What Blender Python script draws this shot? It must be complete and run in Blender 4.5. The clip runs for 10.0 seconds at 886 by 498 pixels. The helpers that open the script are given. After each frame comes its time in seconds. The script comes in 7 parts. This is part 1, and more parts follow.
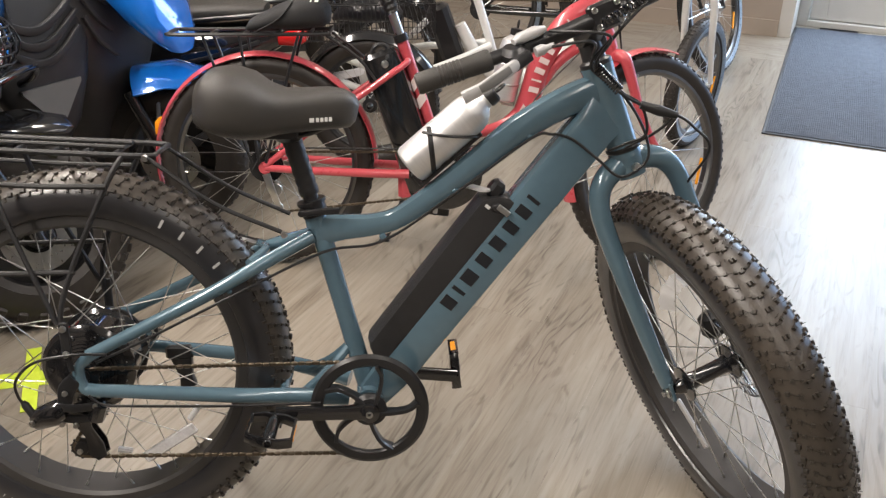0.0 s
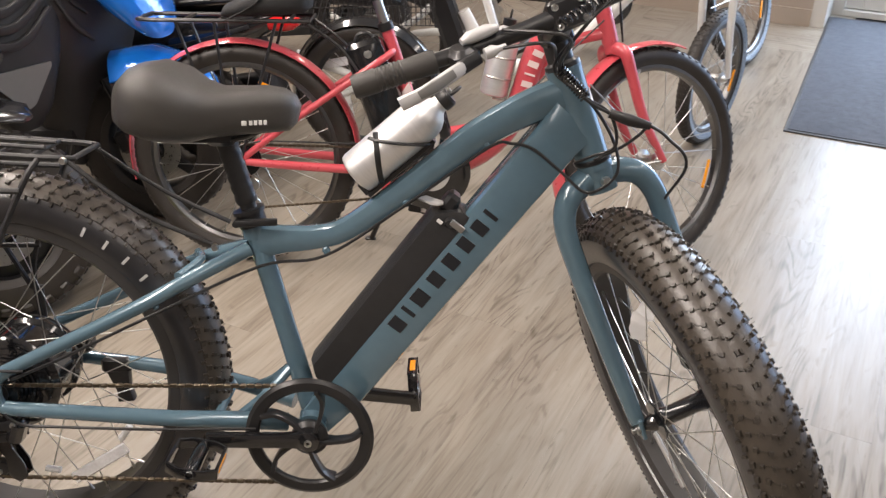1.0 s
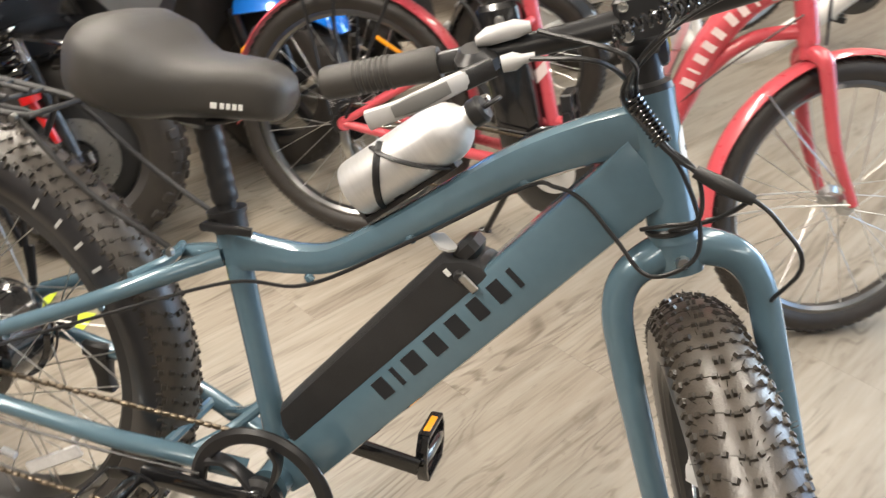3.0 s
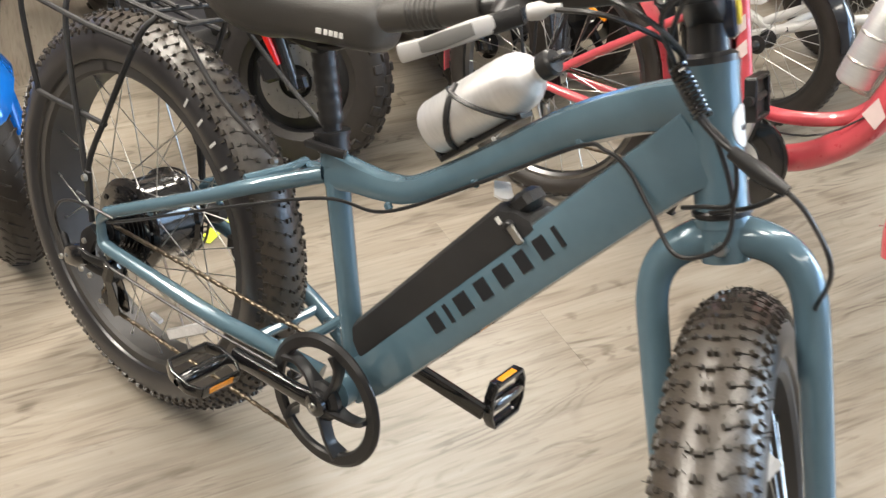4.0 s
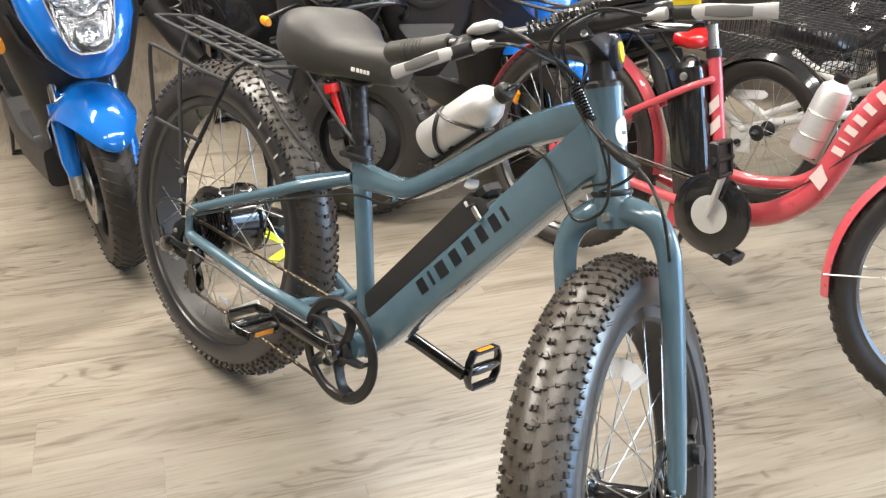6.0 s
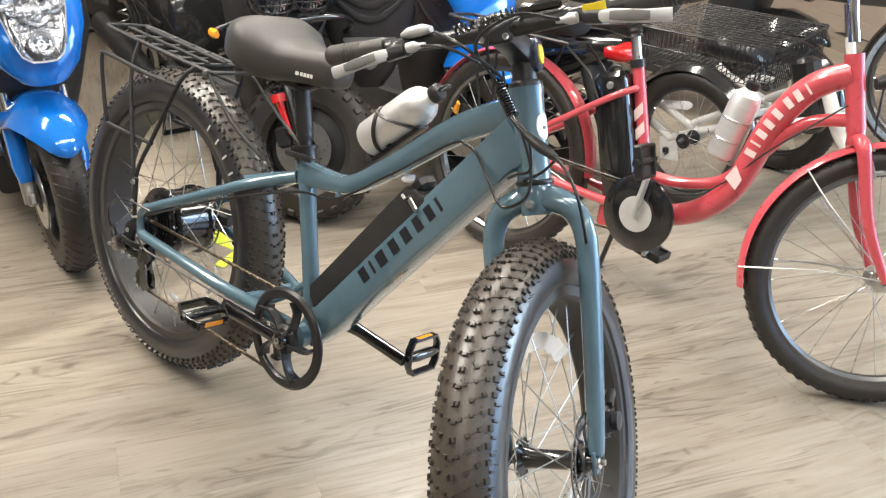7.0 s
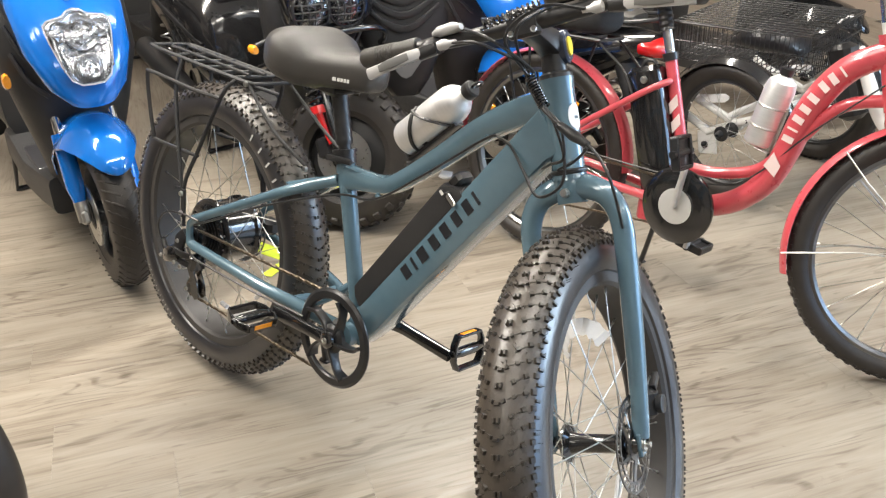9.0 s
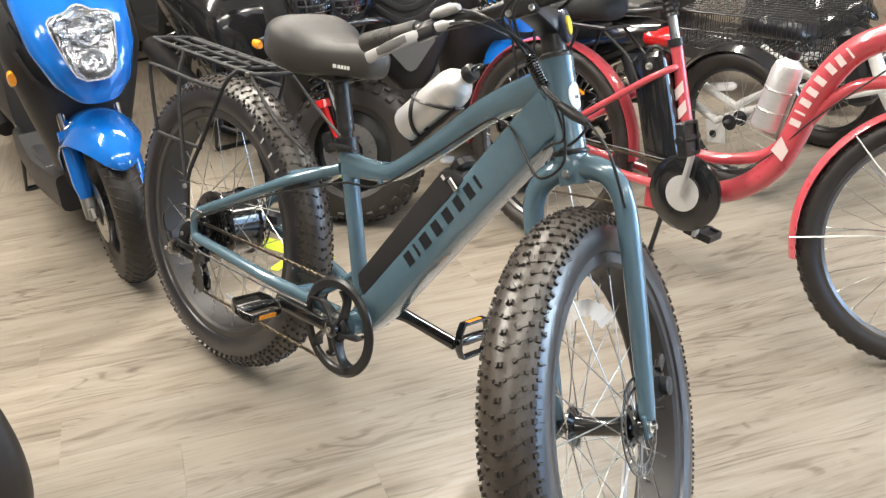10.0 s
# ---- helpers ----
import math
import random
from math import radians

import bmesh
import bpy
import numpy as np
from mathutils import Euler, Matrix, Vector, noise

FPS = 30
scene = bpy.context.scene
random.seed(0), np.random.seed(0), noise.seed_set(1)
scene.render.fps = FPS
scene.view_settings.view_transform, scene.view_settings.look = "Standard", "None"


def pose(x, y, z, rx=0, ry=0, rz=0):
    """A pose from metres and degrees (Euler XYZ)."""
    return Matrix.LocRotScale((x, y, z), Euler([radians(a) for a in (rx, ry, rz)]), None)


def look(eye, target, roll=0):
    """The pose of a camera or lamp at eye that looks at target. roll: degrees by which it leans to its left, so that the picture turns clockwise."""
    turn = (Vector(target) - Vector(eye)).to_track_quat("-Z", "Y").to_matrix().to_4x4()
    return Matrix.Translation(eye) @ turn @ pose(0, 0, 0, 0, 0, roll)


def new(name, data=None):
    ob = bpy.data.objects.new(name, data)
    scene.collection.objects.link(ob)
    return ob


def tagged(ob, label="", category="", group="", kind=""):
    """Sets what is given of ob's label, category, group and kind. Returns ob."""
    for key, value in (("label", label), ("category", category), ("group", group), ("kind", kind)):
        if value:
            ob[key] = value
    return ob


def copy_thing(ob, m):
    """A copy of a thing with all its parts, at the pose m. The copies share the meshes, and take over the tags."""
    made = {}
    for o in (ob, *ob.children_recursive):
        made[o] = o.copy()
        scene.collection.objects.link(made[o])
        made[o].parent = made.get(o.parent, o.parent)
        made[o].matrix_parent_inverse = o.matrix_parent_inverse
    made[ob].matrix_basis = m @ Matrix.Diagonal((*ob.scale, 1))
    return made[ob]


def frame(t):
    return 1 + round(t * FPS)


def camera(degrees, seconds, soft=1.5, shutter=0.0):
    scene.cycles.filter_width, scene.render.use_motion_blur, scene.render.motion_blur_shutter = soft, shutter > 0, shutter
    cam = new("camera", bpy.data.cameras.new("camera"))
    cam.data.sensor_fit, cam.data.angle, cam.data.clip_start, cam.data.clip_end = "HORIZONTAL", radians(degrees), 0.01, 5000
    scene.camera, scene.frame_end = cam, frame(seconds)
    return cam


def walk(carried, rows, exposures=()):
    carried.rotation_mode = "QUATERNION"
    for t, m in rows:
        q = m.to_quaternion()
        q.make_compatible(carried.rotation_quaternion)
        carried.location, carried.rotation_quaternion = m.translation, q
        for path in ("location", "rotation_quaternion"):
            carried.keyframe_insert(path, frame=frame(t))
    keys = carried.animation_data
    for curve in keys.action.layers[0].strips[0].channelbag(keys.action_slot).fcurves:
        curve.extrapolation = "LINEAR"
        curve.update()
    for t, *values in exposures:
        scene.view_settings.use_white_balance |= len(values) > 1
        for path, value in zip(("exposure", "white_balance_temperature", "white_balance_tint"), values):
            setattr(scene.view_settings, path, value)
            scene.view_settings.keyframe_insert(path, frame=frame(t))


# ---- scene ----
# ---- camera ----
cam = camera(52.8, 10.0, soft=1.3, shutter=0.35)
PATH = [
    (0, (0.335, 0.23, 1.354), (0.183, 1.977, 0.392), 0.3),
    (0.5, (0.37, 0.284, 1.331), (0.208, 2.024, 0.356), 0.4),
    (1, (0.462, 0.401, 1.339), (0.233, 2.118, 0.338), 0.5),
    (1.5, (0.523, 0.497, 1.35), (0.089, 2.175, 0.351), -2.2),
    (2, (0.522, 0.631, 1.337), (0.093, 2.291, 0.307), -0.8),
    (2.2, (0.517, 0.693, 1.326), (0.094, 2.339, 0.271), -0.7),
    (3.3, (0.706, 0.926, 1.263), (-0.204, 2.278, 0.103), 2.2),
    (3.5, (0.753, 0.97, 1.259), (-0.343, 2.164, 0.087), 0.2),
    (4, (0.875, 0.971, 1.27), (-0.271, 2.11, 0.091), 0.5),
    (4.5, (1.033, 0.931, 1.292), (-0.146, 2.05, 0.126), 1.4),
    (5, (1.133, 0.917, 1.297), (-0.139, 2.01, 0.207), 1.2),
    (6.3, (1.368, 0.746, 1.329), (-0.008, 1.842, 0.377), 1.2),
    (6.5, (1.395, 0.732, 1.331), (0.024, 1.846, 0.394), 1.2),
    (7, (1.434, 0.719, 1.329), (0.116, 1.904, 0.401), 2.1),
    (7.5, (1.449, 0.702, 1.322), (0.104, 1.859, 0.399), 1.0),
    (8, (1.46, 0.695, 1.313), (0.096, 1.835, 0.397), 0.3),
    (8.5, (1.471, 0.694, 1.314), (0.093, 1.822, 0.403), -0.7),
    (9, (1.476, 0.696, 1.313), (0.082, 1.813, 0.412), -1.7),
    (9.5, (1.484, 0.7, 1.313), (0.08, 1.809, 0.421), -2.3),
    (10, (1.491, 0.708, 1.279), (0.077, 1.803, 0.384), -2.9),
]
walk(cam, [(t, look(eye, target, roll)) for t, eye, target, roll in PATH],
     [(0, -0.10, 6600, 14), (0.5, -0.12, 6650, 17), (1.0, 0.02, 6650, 17), (1.5, 0.30, 6600, 15), (2.0, 0.52, 6550, 12), (3.3, 0.34, 6800, 11), (4.5, 0.45, 6500, 10), (6.3, 0.53, 6500, 10), (10, 0.53, 6500, 10)])

# ---- light ----
world = bpy.data.worlds.new("world")
scene.world = world
world.use_nodes = True
wn = world.node_tree.nodes
sky = wn.new("ShaderNodeTexSky")
sky.sky_type, sky.sun_disc = "NISHITA", False
sky.sun_elevation, sky.sun_rotation = radians(52), radians(201)
world.node_tree.links.new(sky.outputs[0], wn["Background"].inputs[0])
wn["Background"].inputs[1].default_value = 0.12
sun = new("sun", bpy.data.lights.new("sun", "SUN"))
sun.data.energy, sun.data.angle, sun.data.color = 2.5, radians(0.5), (1, 0.95, 0.88)
sun.matrix_world = look((-3, -8, 11), (0, 0, 0))


def area(name, eye, target, sx, sy, watts, colour):
    ob = new(name, bpy.data.lights.new(name, "AREA"))
    ob.data.shape, ob.data.size, ob.data.size_y, ob.data.energy, ob.data.color = "RECTANGLE", sx, sy, watts, colour
    ob.matrix_world = look(eye, target)
    return ob


# ceiling tubes (paired with the fittings built below) and the daylight in the two glazed openings
TUBES = [(-1.6, 0.4, 125), (-1.6, 3.0, 95), (0.9, -0.9, 12), (0.9, 1.7, 24), (0.9, 4.2, 36), (3.2, 0.4, 8), (3.2, 3.0, 12)]
for tx, ty, watts in TUBES:
    area("tube_light", (tx, ty, 2.86), (tx, ty, 0), 0.22, 2.2, watts, (1.0, 0.935, 0.84))
area("door_daylight", (2.47, 5.36, 1.3), (1.9, 3.4, 0.0), 1.0, 2.0, 75, (0.64, 0.82, 1.0))
area("window_daylight", (4.65, 4.50, 1.4), (3.4, 0.9, 0.3), 3.8, 1.9, 78, (0.38, 0.62, 1.0))

# ---- materials ----
def material(name, base, rough=0.5, metal=0.0, vary=0.12, scale=30.0, bump=0.0, bump_scale=200.0, coat=0.0, each=0.0, spec=0.5, stretch=(1, 1, 1)):
    """A surface with two scales of tone, a little uneven gloss and a fine relief."""
    m = bpy.data.materials.new(name)
    m.use_nodes = True
    t, L = m.node_tree, m.node_tree.links
    p = t.nodes["Principled BSDF"]
    p.inputs["Metallic"].default_value, p.inputs["Coat Weight"].default_value = metal, coat
    p.inputs["Coat Roughness"].default_value, p.inputs["Specular IOR Level"].default_value = 0.06, spec
    co = t.nodes.new("ShaderNodeTexCoord")
    mp = t.nodes.new("ShaderNodeMapping")
    mp.inputs["Scale"].default_value = stretch
    L.new(co.outputs["Object"], mp.inputs[0])
    big, fine = t.nodes.new("ShaderNodeTexNoise"), t.nodes.new("ShaderNodeTexNoise")
    big.inputs["Scale"].default_value, fine.inputs["Scale"].default_value = scale * 0.2, scale
    fine.inputs["Detail"].default_value = 6
    for q in (big, fine):
        L.new(mp.outputs[0], q.inputs["Vector"])
    add = t.nodes.new("ShaderNodeMath")
    add.operation = "ADD"
    L.new(big.outputs[0], add.inputs[0]), L.new(fine.outputs[0], add.inputs[1])
    tone = t.nodes.new("ShaderNodeMapRange")
    tone.inputs[1].default_value, tone.inputs[2].default_value = 0.6, 1.4
    tone.inputs[3].default_value, tone.inputs[4].default_value = 1 - vary, 1 + vary
    L.new(add.outputs[0], tone.inputs[0])
    last = tone.outputs[0]
    if each:
        info, mr, mul = t.nodes.new("ShaderNodeObjectInfo"), t.nodes.new("ShaderNodeMapRange"), t.nodes.new("ShaderNodeMath")
        mr.inputs[3].default_value, mr.inputs[4].default_value, mul.operation = 1 - each, 1 + each, "MULTIPLY"
        L.new(info.outputs["Random"], mr.inputs[0]), L.new(mr.outputs[0], mul.inputs[0]), L.new(last, mul.inputs[1])
        last = mul.outputs[0]
    mix = t.nodes.new("ShaderNodeVectorMath")
    mix.operation = "SCALE"
    mix.inputs[0].default_value = base
    L.new(last, mix.inputs["Scale"]), L.new(mix.outputs[0], p.inputs["Base Color"])
    gloss = t.nodes.new("ShaderNodeMapRange")
    gloss.inputs[3].default_value, gloss.inputs[4].default_value = rough * 0.9, min(1, rough * 1.12)
    L.new(fine.outputs[0], gloss.inputs[0]), L.new(gloss.outputs[0], p.inputs["Roughness"])
    if bump:
        grain, b = t.nodes.new("ShaderNodeTexNoise"), t.nodes.new("ShaderNodeBump")
        grain.inputs["Scale"].default_value, b.inputs["Strength"].default_value, b.inputs["Distance"].default_value = bump_scale, bump, 0.002
        L.new(mp.outputs[0], grain.inputs["Vector"]), L.new(grain.outputs[0], b.inputs["Height"]), L.new(b.outputs[0], p.inputs["Normal"])
    return m


def plank_material():
    """Grey-beige oak vinyl: long grain, darker streaks and knots, each plank with a tone and a cut of its own."""
    m = bpy.data.materials.new("oak_vinyl")
    m.use_nodes = True
    t, L = m.node_tree, m.node_tree.links
    p = t.nodes["Principled BSDF"]
    co, info = t.nodes.new("ShaderNodeTexCoord"), t.nodes.new("ShaderNodeObjectInfo")
    shift, off = t.nodes.new("ShaderNodeVectorMath"), t.nodes.new("ShaderNodeVectorMath")
    off.operation = "SCALE"
    off.inputs[0].default_value = (37, 23, 11)
    L.new(info.outputs["Random"], off.inputs["Scale"])
    L.new(co.outputs["Object"], shift.inputs[0]), L.new(off.outputs[0], shift.inputs[1])

    def noise_at(sx, sy, detail, warp=0.0):
        mp, n = t.nodes.new("ShaderNodeMapping"), t.nodes.new("ShaderNodeTexNoise")
        mp.inputs["Scale"].default_value = (sx, sy, 1)
        n.inputs["Scale"].default_value, n.inputs["Detail"].default_value, n.inputs["Distortion"].default_value = 1, detail, warp
        L.new(shift.outputs[0], mp.inputs[0]), L.new(mp.outputs[0], n.inputs["Vector"])
        return n.outputs[0]

    def span(out, a, b, c, d):
        mr = t.nodes.new("ShaderNodeMapRange")
        for k, v in enumerate((a, b, c, d)):
            mr.inputs[k + 1].default_value = v
        L.new(out, mr.inputs[0])
        return mr.outputs[0]

    def calc(kind, a, b):
        mt = t.nodes.new("ShaderNodeMath")
        mt.operation = kind
        for k, v in enumerate((a, b)):
            if isinstance(v, (int, float)):
                mt.inputs[k].default_value = v
            else:
                L.new(v, mt.inputs[k])
        return mt.outputs[0]

    def blend(fac, under, colour):
        mx = t.nodes.new("ShaderNodeMix")
        mx.data_type = "RGBA"
        L.new(fac, mx.inputs[0]), L.new(under, mx.inputs[6])
        mx.inputs[7].default_value = colour
        return mx.outputs[2]

    broad, grain, fine, patch = noise_at(1.6, 15, 4, 1.6), noise_at(3.2, 62, 7, 1.4), noise_at(16, 300, 4, 0.6), noise_at(1.3, 4, 2)
    tone = calc("ADD", calc("ADD", calc("MULTIPLY", broad, 0.46), calc("MULTIPLY", grain, 0.30)), calc("ADD", calc("MULTIPLY", fine, 0.10), calc("MULTIPLY", patch, 0.14)))
    ramp = t.nodes.new("ShaderNodeValToRGB")
    e = ramp.color_ramp.elements
    e[0].position, e[0].color = 0.35, (0.168, 0.139, 0.105, 1)
    e[1].position, e[1].color = 0.64, (0.316, 0.282, 0.232, 1)
    mid = e.new(0.47)
    mid.color = (0.256, 0.221, 0.176, 1)
    L.new(tone, ramp.inputs[0])
    hs = t.nodes.new("ShaderNodeHueSaturation")
    L.new(span(info.outputs["Random"], 0, 1, 0.94, 1.05), hs.inputs["Value"]), L.new(ramp.outputs[0], hs.inputs["Color"])
    # cathedral figure: contour lines of a slow field, in scattered islands
    field = noise_at(1.3, 7.5, 2, 0.7)
    rings_ = span(calc("SINE", calc("MULTIPLY", field, 95.0), 0.0), 0.20, 1.0, 0.15, 1.0)
    island = span(noise_at(2.0, 8, 2, 1.0), 0.48, 0.62, 0.0, 0.90)
    col = blend(calc("MULTIPLY", calc("MULTIPLY", rings_, island), span(grain, 0.35, 0.65, 1.0, 0.3)), hs.outputs[0], (0.105, 0.084, 0.062, 1))
    # long dark streaks
    streak = span(noise_at(1.1, 34, 4, 1.6), 0.57, 0.74, 0.0, 0.60)
    col = blend(calc("MULTIPLY", streak, span(fine, 0.35, 0.6, 1.0, 0.45)), col, (0.112, 0.090, 0.068, 1))
    # short knots
    knot = span(noise_at(5.0, 20, 4, 2.6), 0.62, 0.74, 0.0, 0.55)
    col = blend(knot, col, (0.118, 0.092, 0.066, 1))
    L.new(col, p.inputs["Base Color"])
    L.new(span(patch, 0, 1, 0.31, 0.38), p.inputs["Roughness"])
    b = t.nodes.new("ShaderNodeBump")
    b.inputs["Strength"].default_value, b.inputs["Distance"].default_value = 0.2, 0.0006
    L.new(grain, b.inputs["Height"]), L.new(b.outputs[0], p.inputs["Normal"])
    return m


def glass_material(name, tint=(1, 1, 1), rough=0.0):
    m = bpy.data.materials.new(name)
    m.use_nodes = True
    p = m.node_tree.nodes["Principled BSDF"]
    p.inputs["Base Color"].default_value, p.inputs["Transmission Weight"].default_value = (*tint, 1), 1
    p.inputs["Roughness"].default_value, p.inputs["IOR"].default_value = rough, 1.45
    return m


def glow_material(name, colour, strength):
    m = bpy.data.materials.new(name)
    m.use_nodes = True
    p = m.node_tree.nodes["Principled BSDF"]
    p.inputs["Base Color"].default_value = p.inputs["Emission Color"].default_value = (*colour, 1)
    p.inputs["Emission Strength"].default_value = strength
    return m


BLUESTEEL = material("blue_black_plastic", (0.030, 0.042, 0.075), 0.25, 0, 0.1, 60, coat=0.5)
RACKBLACK = material("powder_coated_black", (0.016, 0.016, 0.017), 0.52, 0, 0.15, 60, 0.2, 600)
TEAL = material("teal_paint", (0.106, 0.184, 0.234), 0.22, 0.15, 0.05, 60, coat=0.8)
RED = material("red_paint", (0.60, 0.080, 0.100), 0.28, 0.0, 0.05, 60, coat=0.8)
WHITEPAINT = material("white_paint", (0.78, 0.78, 0.76), 0.32, 0.0, 0.04, 60, coat=0.6)
BLUE = material("blue_paint", (0.006, 0.175, 0.68), 0.12, 0.15, 0.06, 50, coat=1.0)
RUBBER = material("tyre_rubber", (0.021, 0.021, 0.024), 0.29, 0, 0.25, 45, 0.10, 400, spec=1.0)
WORNTYRE = material("tread_rubber", (0.040, 0.034, 0.028), 0.36, 0, 0.30, 40, 0.2, 350)
TREADBASE = material("dusty_tread", (0.056, 0.046, 0.036), 0.35, 0, 0.30, 30, 0.2, 300, spec=0.8)
PLASTIC = material("black_plastic", (0.017, 0.017, 0.018), 0.34, 0, 0.2, 60, 0.2, 500)
MATTE = material("matte_plastic", (0.030, 0.030, 0.032), 0.50, 0, 0.18, 50, 0.4, 600)
SATIN = material("satin_black_metal", (0.018, 0.018, 0.019), 0.32, 0.0, 0.15, 60)
GLOSSBLACK = material("gloss_black", (0.011, 0.011, 0.012), 0.15, 0, 0.1, 40, coat=1.0)
VINYL = material("saddle_vinyl", (0.046, 0.043, 0.039), 0.42, 0, 0.10, 40, 0.35, 900)
STEEL = material("steel", (0.60, 0.60, 0.58), 0.28, 1.0, 0.10, 80)
ALLOY = material("brushed_alloy", (0.80, 0.80, 0.80), 0.38, 0.72, 0.07, 60, 0.15, 300, stretch=(1, 1, 12))
BOWL = material("lamp_reflector", (0.84, 0.85, 0.87), 0.15, 1.0, 0.03, 40)
CHROME = material("chrome", (0.78, 0.78, 0.78), 0.10, 1.0, 0.03, 40)
CHAINM = material("oiled_chain", (0.16, 0.13, 0.095), 0.40, 0.9, 0.3, 300)
SILVER = material("silver_paint", (0.66, 0.66, 0.65), 0.36, 0.45, 0.05, 60)
DARKPLASTIC = material("dark_apron_plastic", (0.022, 0.022, 0.023), 0.46, 0, 0.18, 50, 0.35, 600)
GREYALLOY = material("grey_cast_alloy", (0.40, 0.39, 0.37), 0.36, 0.9, 0.1, 60)
MIDGREY = material("mid_grey_plastic", (0.16, 0.16, 0.155), 0.5, 0, 0.06, 50)
CLEARGREY = material("clear_reflector", (0.94, 0.95, 0.97), 0.25, 0.0, 0.12, 200, 0.4, 500, coat=1.0)
BIKETYRE = material("bicycle_tyre_rubber", (0.027, 0.023, 0.020), 0.46, 0, 0.25, 45, 0.15, 400, spec=0.5)
RIMBLACK = material("black_rim_paint", (0.040, 0.038, 0.037), 0.46, 0.0, 0.15, 40)
GREYPLASTIC = material("grey_plastic", (0.50, 0.50, 0.50), 0.42, 0.2, 0.05, 50)
DECAL = material("dark_decal", (0.014, 0.016, 0.020), 0.35, 0, 0.05, 50)
TYREPRINT = material("tyre_print", (0.50, 0.50, 0.49), 0.6, 0, 0.15, 80)
WHITEDECAL = material("white_decal", (0.72, 0.72, 0.70), 0.45, 0, 0.06, 60)
PINKDECAL = material("pale_decal", (0.78, 0.64, 0.62), 0.4, 0, 0.05, 60)
ORANGE = material("amber_reflector", (0.95, 0.36, 0.015), 0.22, 0, 0.15, 250, 0.5, 500, coat=0.8)
REDPLASTIC = material("red_plastic", (0.60, 0.012, 0.012), 0.2, 0, 0.05, 60, coat=0.7)
YELLOW = material("yellow_mark", (0.80, 0.62, 0.03), 0.4, 0, 0.06, 60)
LIME = material("lime_tape", (0.60, 0.74, 0.05), 0.55, 0, 0.08, 40, 0.1, 150)
PAPER = material("white_paper", (0.80, 0.80, 0.80), 0.7, 0, 0.06, 40, 0.1, 200)
OAK = plank_material()
CARPET = material("ribbed_mat", (0.085, 0.095, 0.115), 0.95, 0, 0.28, 160, 0.8, 600)
WALLPAINT = material("taupe_wall_paint", (0.36, 0.30, 0.25), 0.75, 0, 0.05, 8, 0.15, 180)
CEILPAINT = material("ceiling_paint", (0.74, 0.73, 0.70), 0.85, 0, 0.04, 8, 0.2, 120)
FRAMEPAINT = material("door_frame_paint", (0.56, 0.54, 0.50), 0.45, 0, 0.06, 12, 0.1, 120)
CONCRETE = material("pale_concrete", (0.50, 0.49, 0.47), 0.8, 0, 0.12, 6, 0.4, 60)
DARKRIM = material("dark_rim_alloy", (0.20, 0.20, 0.20), 0.30, 1.0, 0.1, 60)
WRAP = material("crumpled_plastic", (0.014, 0.014, 0.017), 0.30, 0, 0.2, 20, 1.0, 28)
GLASS = glass_material("clear_glass")
LENS = glass_material("lamp_lens", (0.95, 0.97, 1.0), 0.02)
TUBEGLOW = glow_material("tube_diffuser", (1.0, 0.95, 0.86), 4.0)

# ---- mesh building ----
def smooth_line(points, n=6):
    """A Catmull-Rom curve through the points."""
    P = [Vector(q) for q in points]
    P = [2 * P[0] - P[1]] + P + [2 * P[-1] - P[-2]]
    out = []
    for i in range(1, len(P) - 2):
        a, b, c, d = P[i - 1 : i + 3]
        for k in range(n):
            t = k / n
            out.append(0.5 * (2 * b + (c - a) * t + (2 * a - 5 * b + 4 * c - d) * t * t + (3 * b - a - 3 * c + d) * t**3))
    return out + [P[-2]]


def along(values, n):
    """The values stretched evenly over n places."""
    return [float(np.interp(k / max(1, n - 1), np.linspace(0, 1, len(values)), values)) for k in range(n)]


